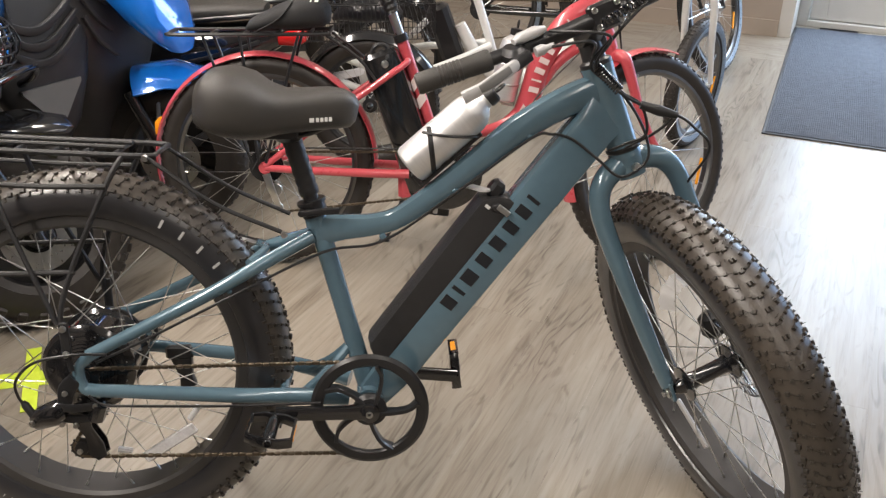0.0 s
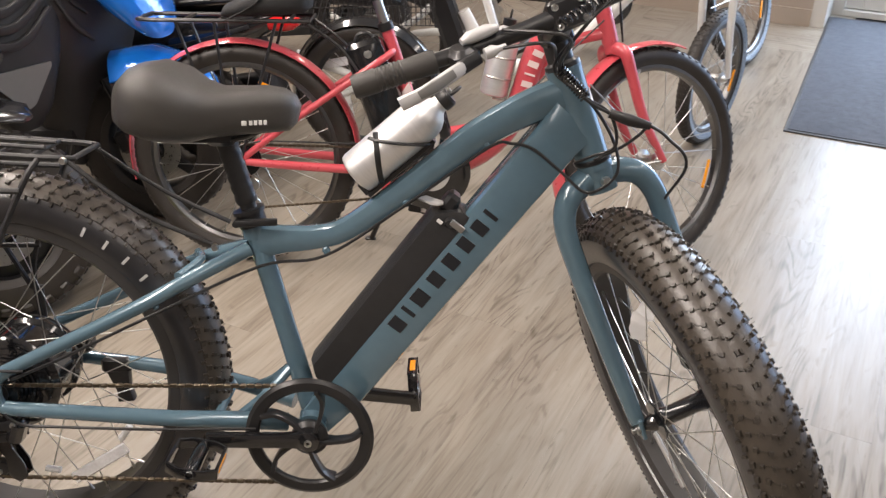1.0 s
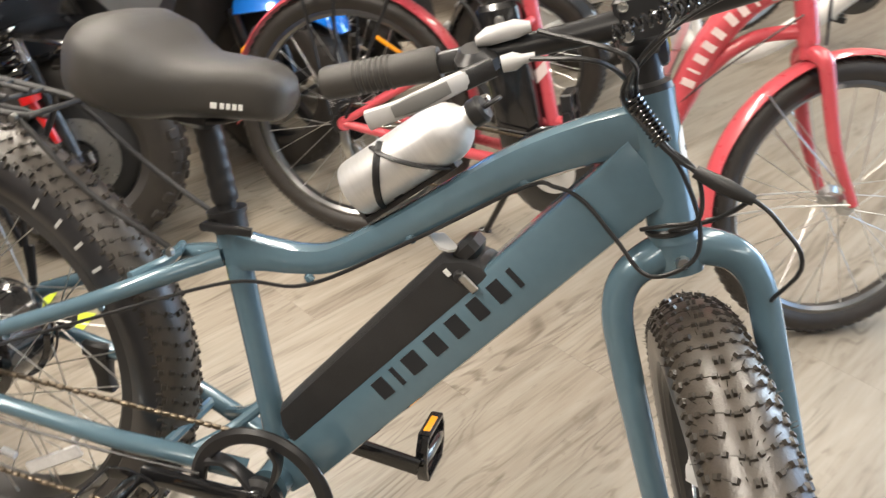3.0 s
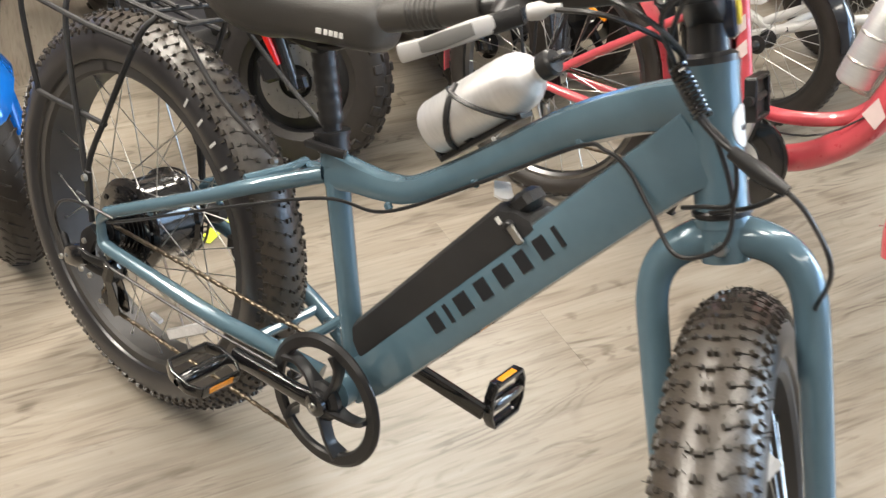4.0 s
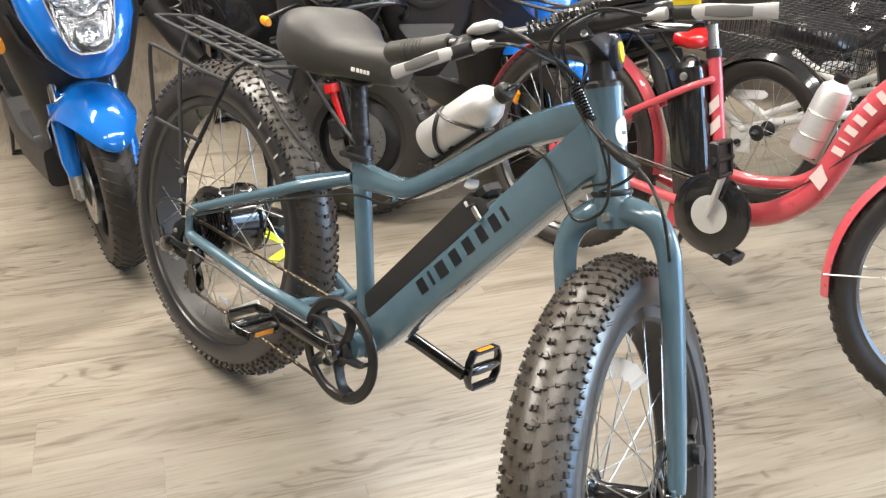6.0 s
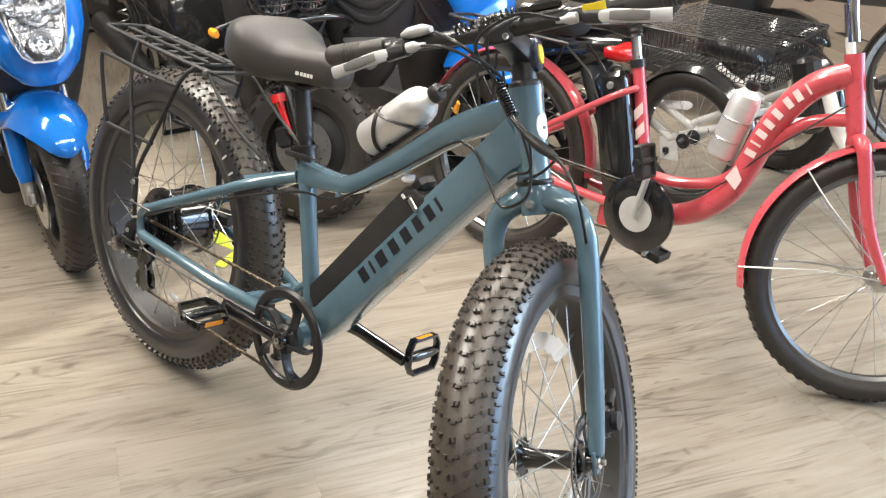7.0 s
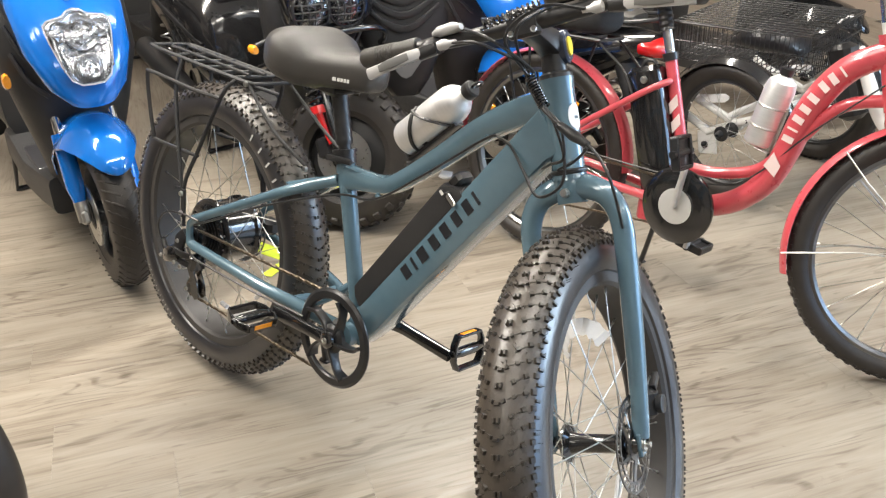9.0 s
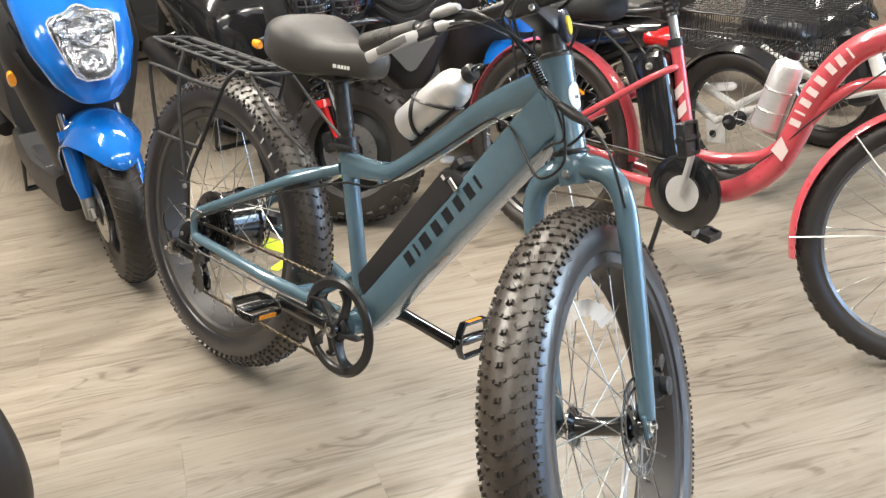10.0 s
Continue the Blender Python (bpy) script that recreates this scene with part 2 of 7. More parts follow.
class Shape:
    """Gathers vertices and faces of one mesh."""

    def __init__(self):
        self.v, self.f = [], []

    def rings(self, rings, closed=False, caps=True):
        """Skin rings that have the same number of points."""
        n, base = len(rings[0]), len(self.v)
        for ring in rings:
            self.v += [tuple(q) for q in ring]
        m = len(rings)
        for i in range(m if closed else m - 1):
            a, b = base + i * n, base + (i + 1) % m * n
            self.f += [(a + j, a + (j + 1) % n, b + (j + 1) % n, b + j) for j in range(n)]
        if caps and not closed:
            self.f += [tuple(base + j for j in reversed(range(n))), tuple(base + (m - 1) * n + j for j in range(n))]
        return self

    def sweep(self, points, section, up=(0, 0, 1), closed=False, caps=True):
        """section(k, n) gives the (across, upward) outline at the k-th of n points."""
        P = [Vector(q) for q in points]
        n, out = len(P), []
        side = None
        for k, q in enumerate(P):
            ahead = (P[(k + 1) % n] - P[k - 1]) if closed else (P[min(k + 1, n - 1)] - P[max(k - 1, 0)])
            ahead.normalize()
            if side is None:
                ref = Vector(up)
                if abs(ref.dot(ahead)) > 0.95:
                    ref = Vector((1, 0, 0)) if abs(ahead.x) < 0.9 else Vector((0, 1, 0))
                side = ahead.cross(ref).normalized()
            else:
                side = (side - ahead * side.dot(ahead)).normalized()
            top = side.cross(ahead)
            out.append([q + side * a + top * b for a, b in section(k, n)])
        return self.rings(out, closed, caps)

    def tube(self, points, r, seg=10, smooth=0, closed=False, flat=1.0, caps=True):
        """A round tube; r is a radius or a list stretched along it."""
        P = smooth_line(points, smooth) if smooth else [Vector(q) for q in points]
        rs = along(r, len(P)) if isinstance(r, (list, tuple)) else [r] * len(P)
        ring = [(math.cos(2 * math.pi * j / seg), math.sin(2 * math.pi * j / seg) * flat) for j in range(seg)]
        return self.sweep(P, lambda k, n: [(a * rs[k], b * rs[k]) for a, b in ring], closed=closed, caps=caps)

    def bar(self, points, wide, high, corner=0.3, smooth=0, up=(0, 0, 1)):
        """A bar of rounded rectangular section; wide and high are numbers or lists."""
        P = smooth_line(points, smooth) if smooth else [Vector(q) for q in points]
        W = along(wide, len(P)) if isinstance(wide, (list, tuple)) else [wide] * len(P)
        H = along(high, len(P)) if isinstance(high, (list, tuple)) else [high] * len(P)

        def section(k, n):
            a, b = W[k] / 2, H[k] / 2
            c = corner * min(a, b)
            out = []
            for sx, sy, s in ((1, 1, 0), (-1, 1, 90), (-1, -1, 180), (1, -1, 270)):
                for d in (0, 45, 90):
                    q = radians(s + d)
                    out.append((sx * (a - c) + c * math.cos(q), sy * (b - c) + c * math.sin(q)))
            return out

        return self.sweep(P, section, up)

    def lathe(self, profile, seg=32, m=None, closed=False):
        """Turn (radius, height) points about the local z axis; m places it."""
        m = m or Matrix.Identity(4)
        rings = []
        for k in range(seg):
            a = 2 * math.pi * k / seg
            rings.append([m @ Vector((r * math.cos(a), r * math.sin(a), z)) for r, z in profile])
        base, n = len(self.v), len(profile)
        for ring in rings:
            self.v += [tuple(q) for q in ring]
        for i in range(seg):
            a, b = base + i * n, base + (i + 1) % seg * n
            self.f += [(a + j, b + j, b + (j + 1) % n, a + (j + 1) % n) for j in range(n if closed else n - 1)]
        return self

    def rod(self, a, b, r, seg=8, r2=None):
        a, b = Vector(a), Vector(b)
        return self.tube([a, b], [r, r if r2 is None else r2], seg)

    def disc(self, centre, axis, profile, seg=24):
        """A turned part about the axis through the centre; profile of (radius, height along the axis)."""
        return self.lathe(profile, seg, Matrix.Translation(centre) @ Vector(axis).to_track_quat("Z", "Y").to_matrix().to_4x4())

    def block(self, centre, size, m=None, bevel=0.15):
        """A box with chamfered edges; bevel is a share of its least side."""
        x, y, z = (s / 2 for s in size)
        c = bevel * 2 * min(x, y, z)
        t = Matrix.Translation(centre) @ (m.to_4x4() if m else Matrix.Identity(4))
        ring = lambda a, b, h: [t @ Vector(q) for q in ((a - c, -b, h), (a, -b + c, h), (a, b - c, h), (a - c, b, h), (-a + c, b, h), (-a, b - c, h), (-a, -b + c, h), (-a + c, -b, h))]
        return self.rings([ring(x - c, y - c, -z), ring(x, y, -z + c), ring(x, y, z - c), ring(x - c, y - c, z)])

    def prism(self, outline, thick, m):
        """A plate: an (x, y) outline given a thickness along its own z."""
        low, high = [m @ Vector((a, b, -thick / 2)) for a, b in outline], [m @ Vector((a, b, thick / 2)) for a, b in outline]
        return self.rings([low, high])

    def loft(self, sections, n=20):
        """sections of (centre, half width vector, half height vector, power): superellipse rings, skinned."""
        rings = []
        for c, a, b, e in sections:
            ring = []
            for k in range(n):
                q = 2 * math.pi * k / n
                cs, sn = math.cos(q), math.sin(q)
                ring.append(Vector(c) + Vector(a) * math.copysign(abs(cs) ** (2 / e), cs) + Vector(b) * math.copysign(abs(sn) ** (2 / e), sn))
            rings.append(ring)
        return self.rings(rings)

    def mesh(self, name, mat, angle=34):
        me = bpy.data.meshes.new(name)
        me.from_pydata(self.v, [], self.f)
        me.materials.append(mat)
        me.validate()
        bm = bmesh.new()
        bm.from_mesh(me)
        bmesh.ops.recalc_face_normals(bm, faces=bm.faces)
        bm.to_mesh(me)
        bm.free()
        me.shade_smooth()
        me.set_sharp_from_angle(angle=radians(angle))
        return me


def part(name, shape, mat, parent=None, label="", m=None, angle=34):
    """One mesh object under a thing or a part."""
    ob = new(name, shape.mesh(name, mat, angle) if isinstance(shape, Shape) else shape)
    ob.parent = parent
    if m is not None:
        ob.matrix_basis = m
    return tagged(ob, label) if label else ob


def thing(name, m, label, category, group=""):
    ob = new(name)
    ob.empty_display_size = 0.1
    ob.matrix_basis = m
    return tagged(ob, label, category, group)


def axes(x, y, z, o):
    return Matrix(((x[0], y[0], z[0], o[0]), (x[1], y[1], z[1], o[1]), (x[2], y[2], z[2], o[2]), (0, 0, 0, 1)))

# ---- the room, turned 20 degrees to the world's axes ----
ROOM = pose(0, 0, 0, 0, 0, -20)


def slab(name, x0, x1, y0, y1, z0, z1, mat, label, m=ROOM, bevel=0.0, kind="structure", category="wall"):
    s = Shape().block(((x0 + x1) / 2, (y0 + y1) / 2, (z0 + z1) / 2), (x1 - x0, y1 - y0, z1 - z0), bevel=bevel or 0.001)
    return tagged(part(name, s, mat, None, m=m), label, category, kind=kind)


floor = slab("floor", -5, 5.2, -3.4, 6.05, -0.12, -0.006, MATTE, "grey-beige oak-look vinyl plank floor", category="floor")
slab("ground", -40, 40, 6.2, 60, -0.30, -0.10, CONCRETE, "pale concrete pavement outside the shop door", category="ground")
slab("wall_north", -5, -0.17, 5.62, 5.80, 0, 3.0, WALLPAINT, "taupe painted wall beside the shop door")
slab("wall_return", -0.17, -0.10, 5.62, 6.05, 0, 3.0, FRAMEPAINT, "pale painted jamb of the shop entrance")
slab("wall_lintel", -0.10, 5.2, 5.93, 6.05, 2.45, 3.0, FRAMEPAINT, "pale painted lintel over the shopfront")
slab("wall_stall_riser", 1.02, 5.2, 5.93, 6.05, 0, 0.35, FRAMEPAINT, "low painted wall under the shop window")
slab("wall_east", 5.2, 5.38, -3.4, 6.05, 0, 3.0, WALLPAINT, "taupe painted side wall")
slab("wall_west", -5.18, -5, -3.4, 5.8, 0, 3.0, WALLPAINT, "taupe painted side wall")
slab("wall_south", -5.18, 5.38, -3.58, -3.4, 0, 3.0, WALLPAINT, "taupe painted back wall")
slab("ceiling", -5.18, 5.38, -3.58, 6.05, 3.0, 3.12, CEILPAINT, "white painted ceiling", category="ceiling")
slab("baseboard", -5, -0.17, 5.605, 5.62, 0, 0.09, WALLPAINT, "taupe painted baseboard", category="baseboard")

# glazed entrance door
door = tagged(thing("door_1", ROOM @ pose(-0.10, 5.93, 0), "pale framed glass entrance door letting in daylight", "door"), kind="structure")
fs = Shape()
for x0, x1, z0, z1 in ((0, 0.06, 0, 2.45), (1.06, 1.12, 0, 2.45), (0.06, 1.06, 0, 0.035), (0.06, 1.06, 2.38, 2.45)):
    fs.block(((x0 + x1) / 2, 0.06, (z0 + z1) / 2), (x1 - x0, 0.12, z1 - z0), bevel=0.06)
part("door_frame", fs, FRAMEPAINT, door)
ls = Shape()
for x0, x1, z0, z1 in ((0.065, 0.155, 0.04, 2.37), (0.965, 1.055, 0.04, 2.37), (0.155, 0.965, 0.04, 0.20), (0.155, 0.965, 2.26, 2.37)):
    ls.block(((x0 + x1) / 2, 0.05, (z0 + z1) / 2), (x1 - x0, 0.05, z1 - z0), bevel=0.06)
leaf = part("door_leaf", ls, FRAMEPAINT, door)
pane = part("pane", Shape().block((0.56, 0.05, 1.23), (0.82, 0.006, 2.07), bevel=0.01), GLASS, leaf)
pane.visible_shadow = False
part("door_handle", Shape().tube([(0.90, 0.02, 0.9), (0.90, -0.03, 0.92), (0.90, -0.03, 1.28), (0.90, 0.02, 1.3)], 0.011, 10, 4), STEEL, leaf)
# shop window
window = tagged(thing("window_1", ROOM @ pose(1.02, 5.93, 0.35), "large framed shop window letting in daylight", "window"), kind="structure")
ws = Shape()
for k in range(4):
    ws.block((0.03 + k * 1.37, 0.06, 1.05), (0.06, 0.10, 2.1), bevel=0.06)
for z in (0.03, 2.07):
    ws.block((2.085, 0.06, z), (4.05, 0.09, 0.06), bevel=0.06)
part("window_frame", ws, FRAMEPAINT, window)
for k in range(3):
    p_ = part("pane", Shape().block((0.715 + k * 1.37, 0.06, 1.05), (1.29, 0.006, 1.98), bevel=0.01), GLASS, window)
    p_.visible_shadow = False

# ribbed entrance mat with a thin rubber edge
mat_ = tagged(thing("door_mat", ROOM @ pose(-0.038, 4.037, 0, 0, 0, 2.0), "dark grey ribbed entrance mat with rubber edge", "mat"))
part("rubber_edge", Shape().block((0.62, 0.91, 0.003), (1.24, 1.82, 0.006), bevel=0.3), MATTE, mat_)
rs = Shape()
for k in range(150):
    rs.block((0.018 + k * 0.0081, 0.91, 0.0075), (0.0074, 1.79, 0.005), bevel=0.25)
part("carpet_pile", rs, CARPET, mat_)

# ceiling fittings over the tube lights
fit0 = None
for tx, ty, _ in TUBES:
    here = pose(tx, ty, 2.9)
    if fit0 is None:
        fit0 = tagged(thing("ceiling_light", here, "white ceiling light fitting with a lit diffuser", "ceiling light", "ceiling lights"))
        part("housing", Shape().block((0, 0, 0.065), (0.28, 2.26, 0.07), bevel=0.1), CEILPAINT, fit0)
        part("diffuser", Shape().block((0, 0, 0.022), (0.23, 2.21, 0.014), bevel=0.2), TUBEGLOW, fit0)
    else:
        copy_thing(fit0, here)

# cross of lime tape on the floor
tape = tagged(thing("floor_tape", pose(-0.855, 1.915, 0, 0, 0, 16), "cross of bright lime tape stuck to the floor", "tape"))
part("strip", Shape().block((0, 0, 0.0012), (0.30, 0.062, 0.0016), bevel=0.1), LIME, tape)
part("strip", Shape().block((0.02, 0, 0.0026), (0.036, 0.27, 0.0014), pose(0, 0, 0, 0, 0, 8), 0.1), LIME, tape)

# ---- the fat-tyred electric bicycle ----
AX = Matrix.Rotation(radians(-90), 4, "X")  # turns lathe's z axis into y


def spokes(wheel, n, r_hub, half, r_rim, rim_half, mat, thick=0.0011):
    for k in range(n):
        side = 1 if k % 2 else -1
        lean = 1 if k % 4 < 2 else -1
        a = 2 * math.pi * k / n
        b = a + lean * 0.85
        hubp = Vector((r_hub * math.cos(b), side * half, r_hub * math.sin(b)))
        rimp = Vector((r_rim * math.cos(a), -side * rim_half if rim_half < 0 else side * rim_half, r_rim * math.sin(a)))
        s = Shape().rod(hubp, rimp, thick, 5)
        s.rod(rimp, rimp + (hubp - rimp).normalized() * 0.013, thick * 2.0, 5)
        part("spoke", s, mat, wheel)


TC, TR = 0.310, 0.0497  # the fat tyre's section: its centre's and its own radius


def fat_tyre():
    """Carcass with sidewalls and rows of knobs, joined."""
    rb = 0.283
    prof = [(rb, -0.034), (rb - 0.002, -0.030)]
    for k in range(21):
        a = radians(-118 + 236 * k / 20)
        prof.append((TC + TR * math.cos(a), TR * math.sin(a)))
    prof += [(rb - 0.002, 0.030), (rb, 0.034)]
    s = Shape().lathe(prof, 96, AX)
    knobs = Shape()
    rng = random.Random(3)

    def spot(a, phi, high):
        r = TR + high
        return Vector(((TC + r * math.cos(phi)) * math.cos(a), r * math.sin(phi), (TC + r * math.cos(phi)) * math.sin(a)))

    def knob(a, phi, lx, ly, high, turn=0.0, top=0.74):
        ca, sa = math.cos(a), math.sin(a)
        out = Vector((ca * math.cos(phi), math.sin(phi), sa * math.cos(phi)))
        at = spot(a, phi, 0)
        fwd = Vector((-sa, 0, ca))
        side = out.cross(fwd)
        c, d = math.cos(turn), math.sin(turn)
        f2, s2 = fwd * c + side * d, side * c - fwd * d
        lo = [at - out * 0.003 + f2 * x * lx + s2 * y * ly for x, y in ((1, 1), (-1, 1), (-1, -1), (1, -1))]
        hi = [at + out * high + f2 * x * lx * top + s2 * y * ly * top for x, y in ((1, 1), (-1, 1), (-1, -1), (1, -1))]
        b = len(knobs.v)
        knobs.v.extend(tuple(q) for q in lo + hi)
        knobs.f.extend([(b + 4, b + 5, b + 6, b + 7)] + [(b + i, b + (i + 1) % 4, b + 4 + (i + 1) % 4, b + 4 + i) for i in range(4)])

    def ridge(points, wide, high):
        """A thin raised bar that winds over the crown through (angle, phi) points."""
        for (a0, p0), (a1, p1) in zip(points, points[1:]):
            A, B_ = spot(a0, p0, 0), spot(a1, p1, 0)
            out = (spot((a0 + a1) / 2, (p0 + p1) / 2, 0.01) - spot((a0 + a1) / 2, (p0 + p1) / 2, 0)).normalized()
            across = (B_ - A).cross(out).normalized() * wide
            b = len(knobs.v)
            for q in (A, B_):
                knobs.v.extend(tuple(q + v) for v in (across * 1.3 - out * 0.002, across * 0.7 + out * high, -across * 0.7 + out * high, -across * 1.3 - out * 0.002))
            knobs.f.extend([(b, b + 1, b + 5, b + 4), (b + 1, b + 2, b + 6, b + 5), (b + 2, b + 3, b + 7, b + 6)])

    N = 48
    h = 2 * math.pi / N
    for k in range(N):
        a = (k + 0.43) * h
        # a cleft stud on the crown with a pair of linked studs on each side
        for sg in (-1, 1):
            knob(a, sg * 0.062, 0.0044, 0.0023, 0.0058)
            knob(a + 0.14 * h, sg * 0.40, 0.0036, 0.0038, 0.0050, sg * 0.5)
            knob(a + 0.36 * h, sg * 0.72, 0.0038, 0.0040, 0.0052, sg * 0.4)
            ridge([(a + 0.14 * h, sg * 0.40), (a + 0.23 * h, sg * 0.54), (a + 0.36 * h, sg * 0.72)], 0.0012, 0.0018)
        # between them a wavy bar that runs in a vee from shoulder to shoulder
        b = a + 0.50 * h
        knob(b - 0.02 * h, 0.0, 0.0024, 0.0050, 0.0046)
        for sg in (-1, 1):
            ridge([(b, 0.0), (b + 0.05 * h, sg * 0.14), (b + 0.13 * h, sg * 0.26), (b + 0.19 * h, sg * 0.40), (b + 0.27 * h, sg * 0.54), (b + 0.34 * h, sg * 0.70), (b + 0.42 * h, sg * 0.88)], 0.0008, 0.0013)
            knob(b + 0.06 * h, sg * 0.17, 0.0030, 0.0032, 0.0046, sg * 0.4)
            knob(b + 0.21 * h, sg * 0.45, 0.0030, 0.0034, 0.0044, sg * 0.4)
            knob(b + 0.34 * h, sg * 0.74, 0.0032, 0.0034, 0.0046, sg * 0.3)
            # shoulder blocks
            knob(b + 0.42 * h, sg * 0.97, 0.0050, 0.0046, 0.0048, sg * 0.12)
            knob(a + 0.44 * h, sg * 1.00, 0.0046, 0.0042, 0.0046, sg * 0.12)
            knob(a + 0.18 * h, sg * 1.12, 0.0024, 0.0050, 0.0036)
            knob(b + 0.18 * h, sg * 1.12, 0.0024, 0.0050, 0.0036)
    for k in range(480):
        a, phi = rng.uniform(0, 2 * math.pi), rng.choice((-1, 1)) * rng.uniform(0.0, 1.25)
        knob(a, phi, 0.0004, 0.0004, rng.uniform(0.005, 0.0095))
    band = [(TC + (TR + 0.0006) * math.cos(q), (TR + 0.0006) * math.sin(q)) for q in np.linspace(-1.04, 1.04, 17)]
    crown = Shape().lathe([(band[0][0] - 0.003, band[0][1])] + band + [(band[-1][0] - 0.003, band[-1][1])], 96, AX)
    return s.mesh("tyre", RUBBER), knobs.mesh("tread", WORNTYRE, 20), crown.mesh("tread_band", TREADBASE)


def sidewall_marks(wheel, side, a0, a1, r, n, high):
    """Pale bars where the moulded maker's name stands."""
    for k in range(n):
        a = a0 + (a1 - a0) * k / max(1, n - 1)
        phi = math.acos((r - TC) / TR)
        y = side * (TR * math.sin(phi) + 0.0006)
        out = Vector((math.cos(a), 0, math.sin(a)))
        tang = Vector((-math.sin(a), 0, math.cos(a)))
        slope = Vector((0, side, 0)) * math.cos(phi)
        up = (out * math.sin(phi) - slope).normalized()
        nrm = (out * math.cos(phi) + Vector((0, side, 0)) * math.sin(phi)).normalized()
        at = out * r + Vector((0, y, 0))
        m = axes(tang, up, nrm, at)
        part("sidewall_mark", Shape().block((0, 0, 0), (high * 0.28, high, 0.0012), m), TYREPRINT, wheel)


def fat_wheel(m, name, parent, motor):
    rim = Shape().lathe([(0.291, -0.037), (0.291, -0.039), (0.268, -0.040), (0.262, -0.034), (0.262, 0.034), (0.268, 0.040), (0.291, 0.039), (0.291, 0.037), (0.276, 0.030), (0.272, 0.0), (0.276, -0.030)], 72, AX, closed=True)
    wheel = part(name, rim, RIMBLACK, parent, "black rimmed spoked wheel with fat knobbly tyre", m)
    ty, tr, cw = FAT
    part("tread_band", cw, TREADBASE, wheel)
    part("tyre", ty, RUBBER, wheel)
    part("tread", tr, WORNTYRE, wheel)
    if motor:
        hub = Shape().lathe([(0.012, -0.088), (0.030, -0.086), (0.032, -0.060), (0.060, -0.052), (0.080, -0.048), (0.084, -0.044), (0.084, -0.039), (0.077, -0.033), (0.077, 0.033), (0.084, 0.039), (0.084, 0.046), (0.060, 0.054), (0.020, 0.075), (0.012, 0.088)], 40, AX)
        part("hub_motor", hub, GLOSSBLACK, wheel, "glossy black hub motor")
        for k in range(12):
            a = 2 * math.pi * k / 12
            bolts = Shape().disc((0.0700 * math.cos(a), -0.0500, 0.0700 * math.sin(a)), (0, -1, 0), [(0.0, 0.003), (0.002, 0.003), (0.0025, 0)], 6)
            part("hub_bolt", bolts, STEEL, wheel)
        spokes(wheel, 36, 0.081, 0.042, 0.264, 0.016, STEEL)
    else:
        hub = Shape().lathe([(0.006, -0.078), (0.012, -0.070), (0.016, -0.058), (0.034, -0.054), (0.034, -0.050), (0.019, -0.044), (0.016, -0.030), (0.016, 0.030), (0.019, 0.038), (0.034, 0.044), (0.034, 0.048), (0.016, 0.054), (0.012, 0.070), (0.006, 0.078)], 32, AX)
        part("hub", hub, GLOSSBLACK, wheel, "glossy black front hub")
        spokes(wheel, 36, 0.031, 0.050, 0.264, 0.016, STEEL)
    disc_y = 0.062
    d = Shape()
    holes = 18
    d.lathe([(0.076, disc_y - 0.001), (0.080, disc_y - 0.001), (0.080, disc_y + 0.001), (0.076, disc_y + 0.001)], 54, AX, closed=True)
    d.lathe([(0.060, disc_y - 0.001), (0.064, disc_y - 0.001), (0.064, disc_y + 0.001), (0.060, disc_y + 0.001)], 54, AX, closed=True)
    for k in range(holes * 2):
        a = 2 * math.pi * k / holes / 2
        d.rod((0.063 * math.cos(a), disc_y, 0.063 * math.sin(a)), (0.077 * math.cos(a + 0.12), disc_y, 0.077 * math.sin(a + 0.12)), 0.0016, 4)
    for k in range(6):
        a = 2 * math.pi * k / 6
        d.rod((0.020 * math.cos(a), disc_y, 0.020 * math.sin(a)), (0.062 * math.cos(a + 0.5), disc_y, 0.062 * math.sin(a + 0.5)), 0.0030, 4)
    d.lathe([(0.016, disc_y - 0.002), (0.026, disc_y - 0.002), (0.026, disc_y + 0.002), (0.016, disc_y + 0.002)], 30, AX, closed=True)
    part("brake_disc", d, DARKRIM, wheel, "slotted steel brake disc")
    return wheel


def flat_pedal(m, name, parent):
    """Cage pedal about its axle along local y."""
    s = Shape()
    s.lathe([(0.006, -0.050), (0.009, -0.046), (0.012, -0.020), (0.012, 0.020), (0.009, 0.046), (0.006, 0.050)], 14, AX)
    for x in (-0.038, 0.038):
        s.bar([(x, -0.034, 0), (x, 0.034, 0)], 0.005, 0.020, 0.3)
    for sg in (-1, 1):
        s.bar([(-0.039, sg * 0.034, 0), (-0.018, sg * 0.045, 0), (0.018, sg * 0.045, 0), (0.039, sg * 0.034, 0)], 0.005, 0.018, 0.3)
    ped = part(name, s, GLOSSBLACK, parent, "black cage pedal", m)
    for x in (-0.0395, 0.0395):
        part("reflector", Shape().block((x, 0, 0), (0.004, 0.044, 0.011), bevel=0.2), ORANGE, ped, "amber pedal reflector")
    return ped


def chain_run(points, pitch=0.0127, wide=0.0075):
    """Alternating plate links along a polyline."""
    s = Shape()
    P = [Vector(p) for p in points]
    n = 0
    for a, b in zip(P, P[1:]):
        k = max(1, round((b - a).length / pitch))
        d = (b - a) / k
        for i in range(k):
            q = a + d * (i + 0.5)
            m = axes(d.normalized(), Vector((0, 1, 0)), d.normalized().cross(Vector((0, 1, 0))), q)
            w = wide if n % 2 else wide * 0.6
            s.block((0, 0, 0), (0.0125, w, 0.0072), m, 0.25)
            n += 1
    return s


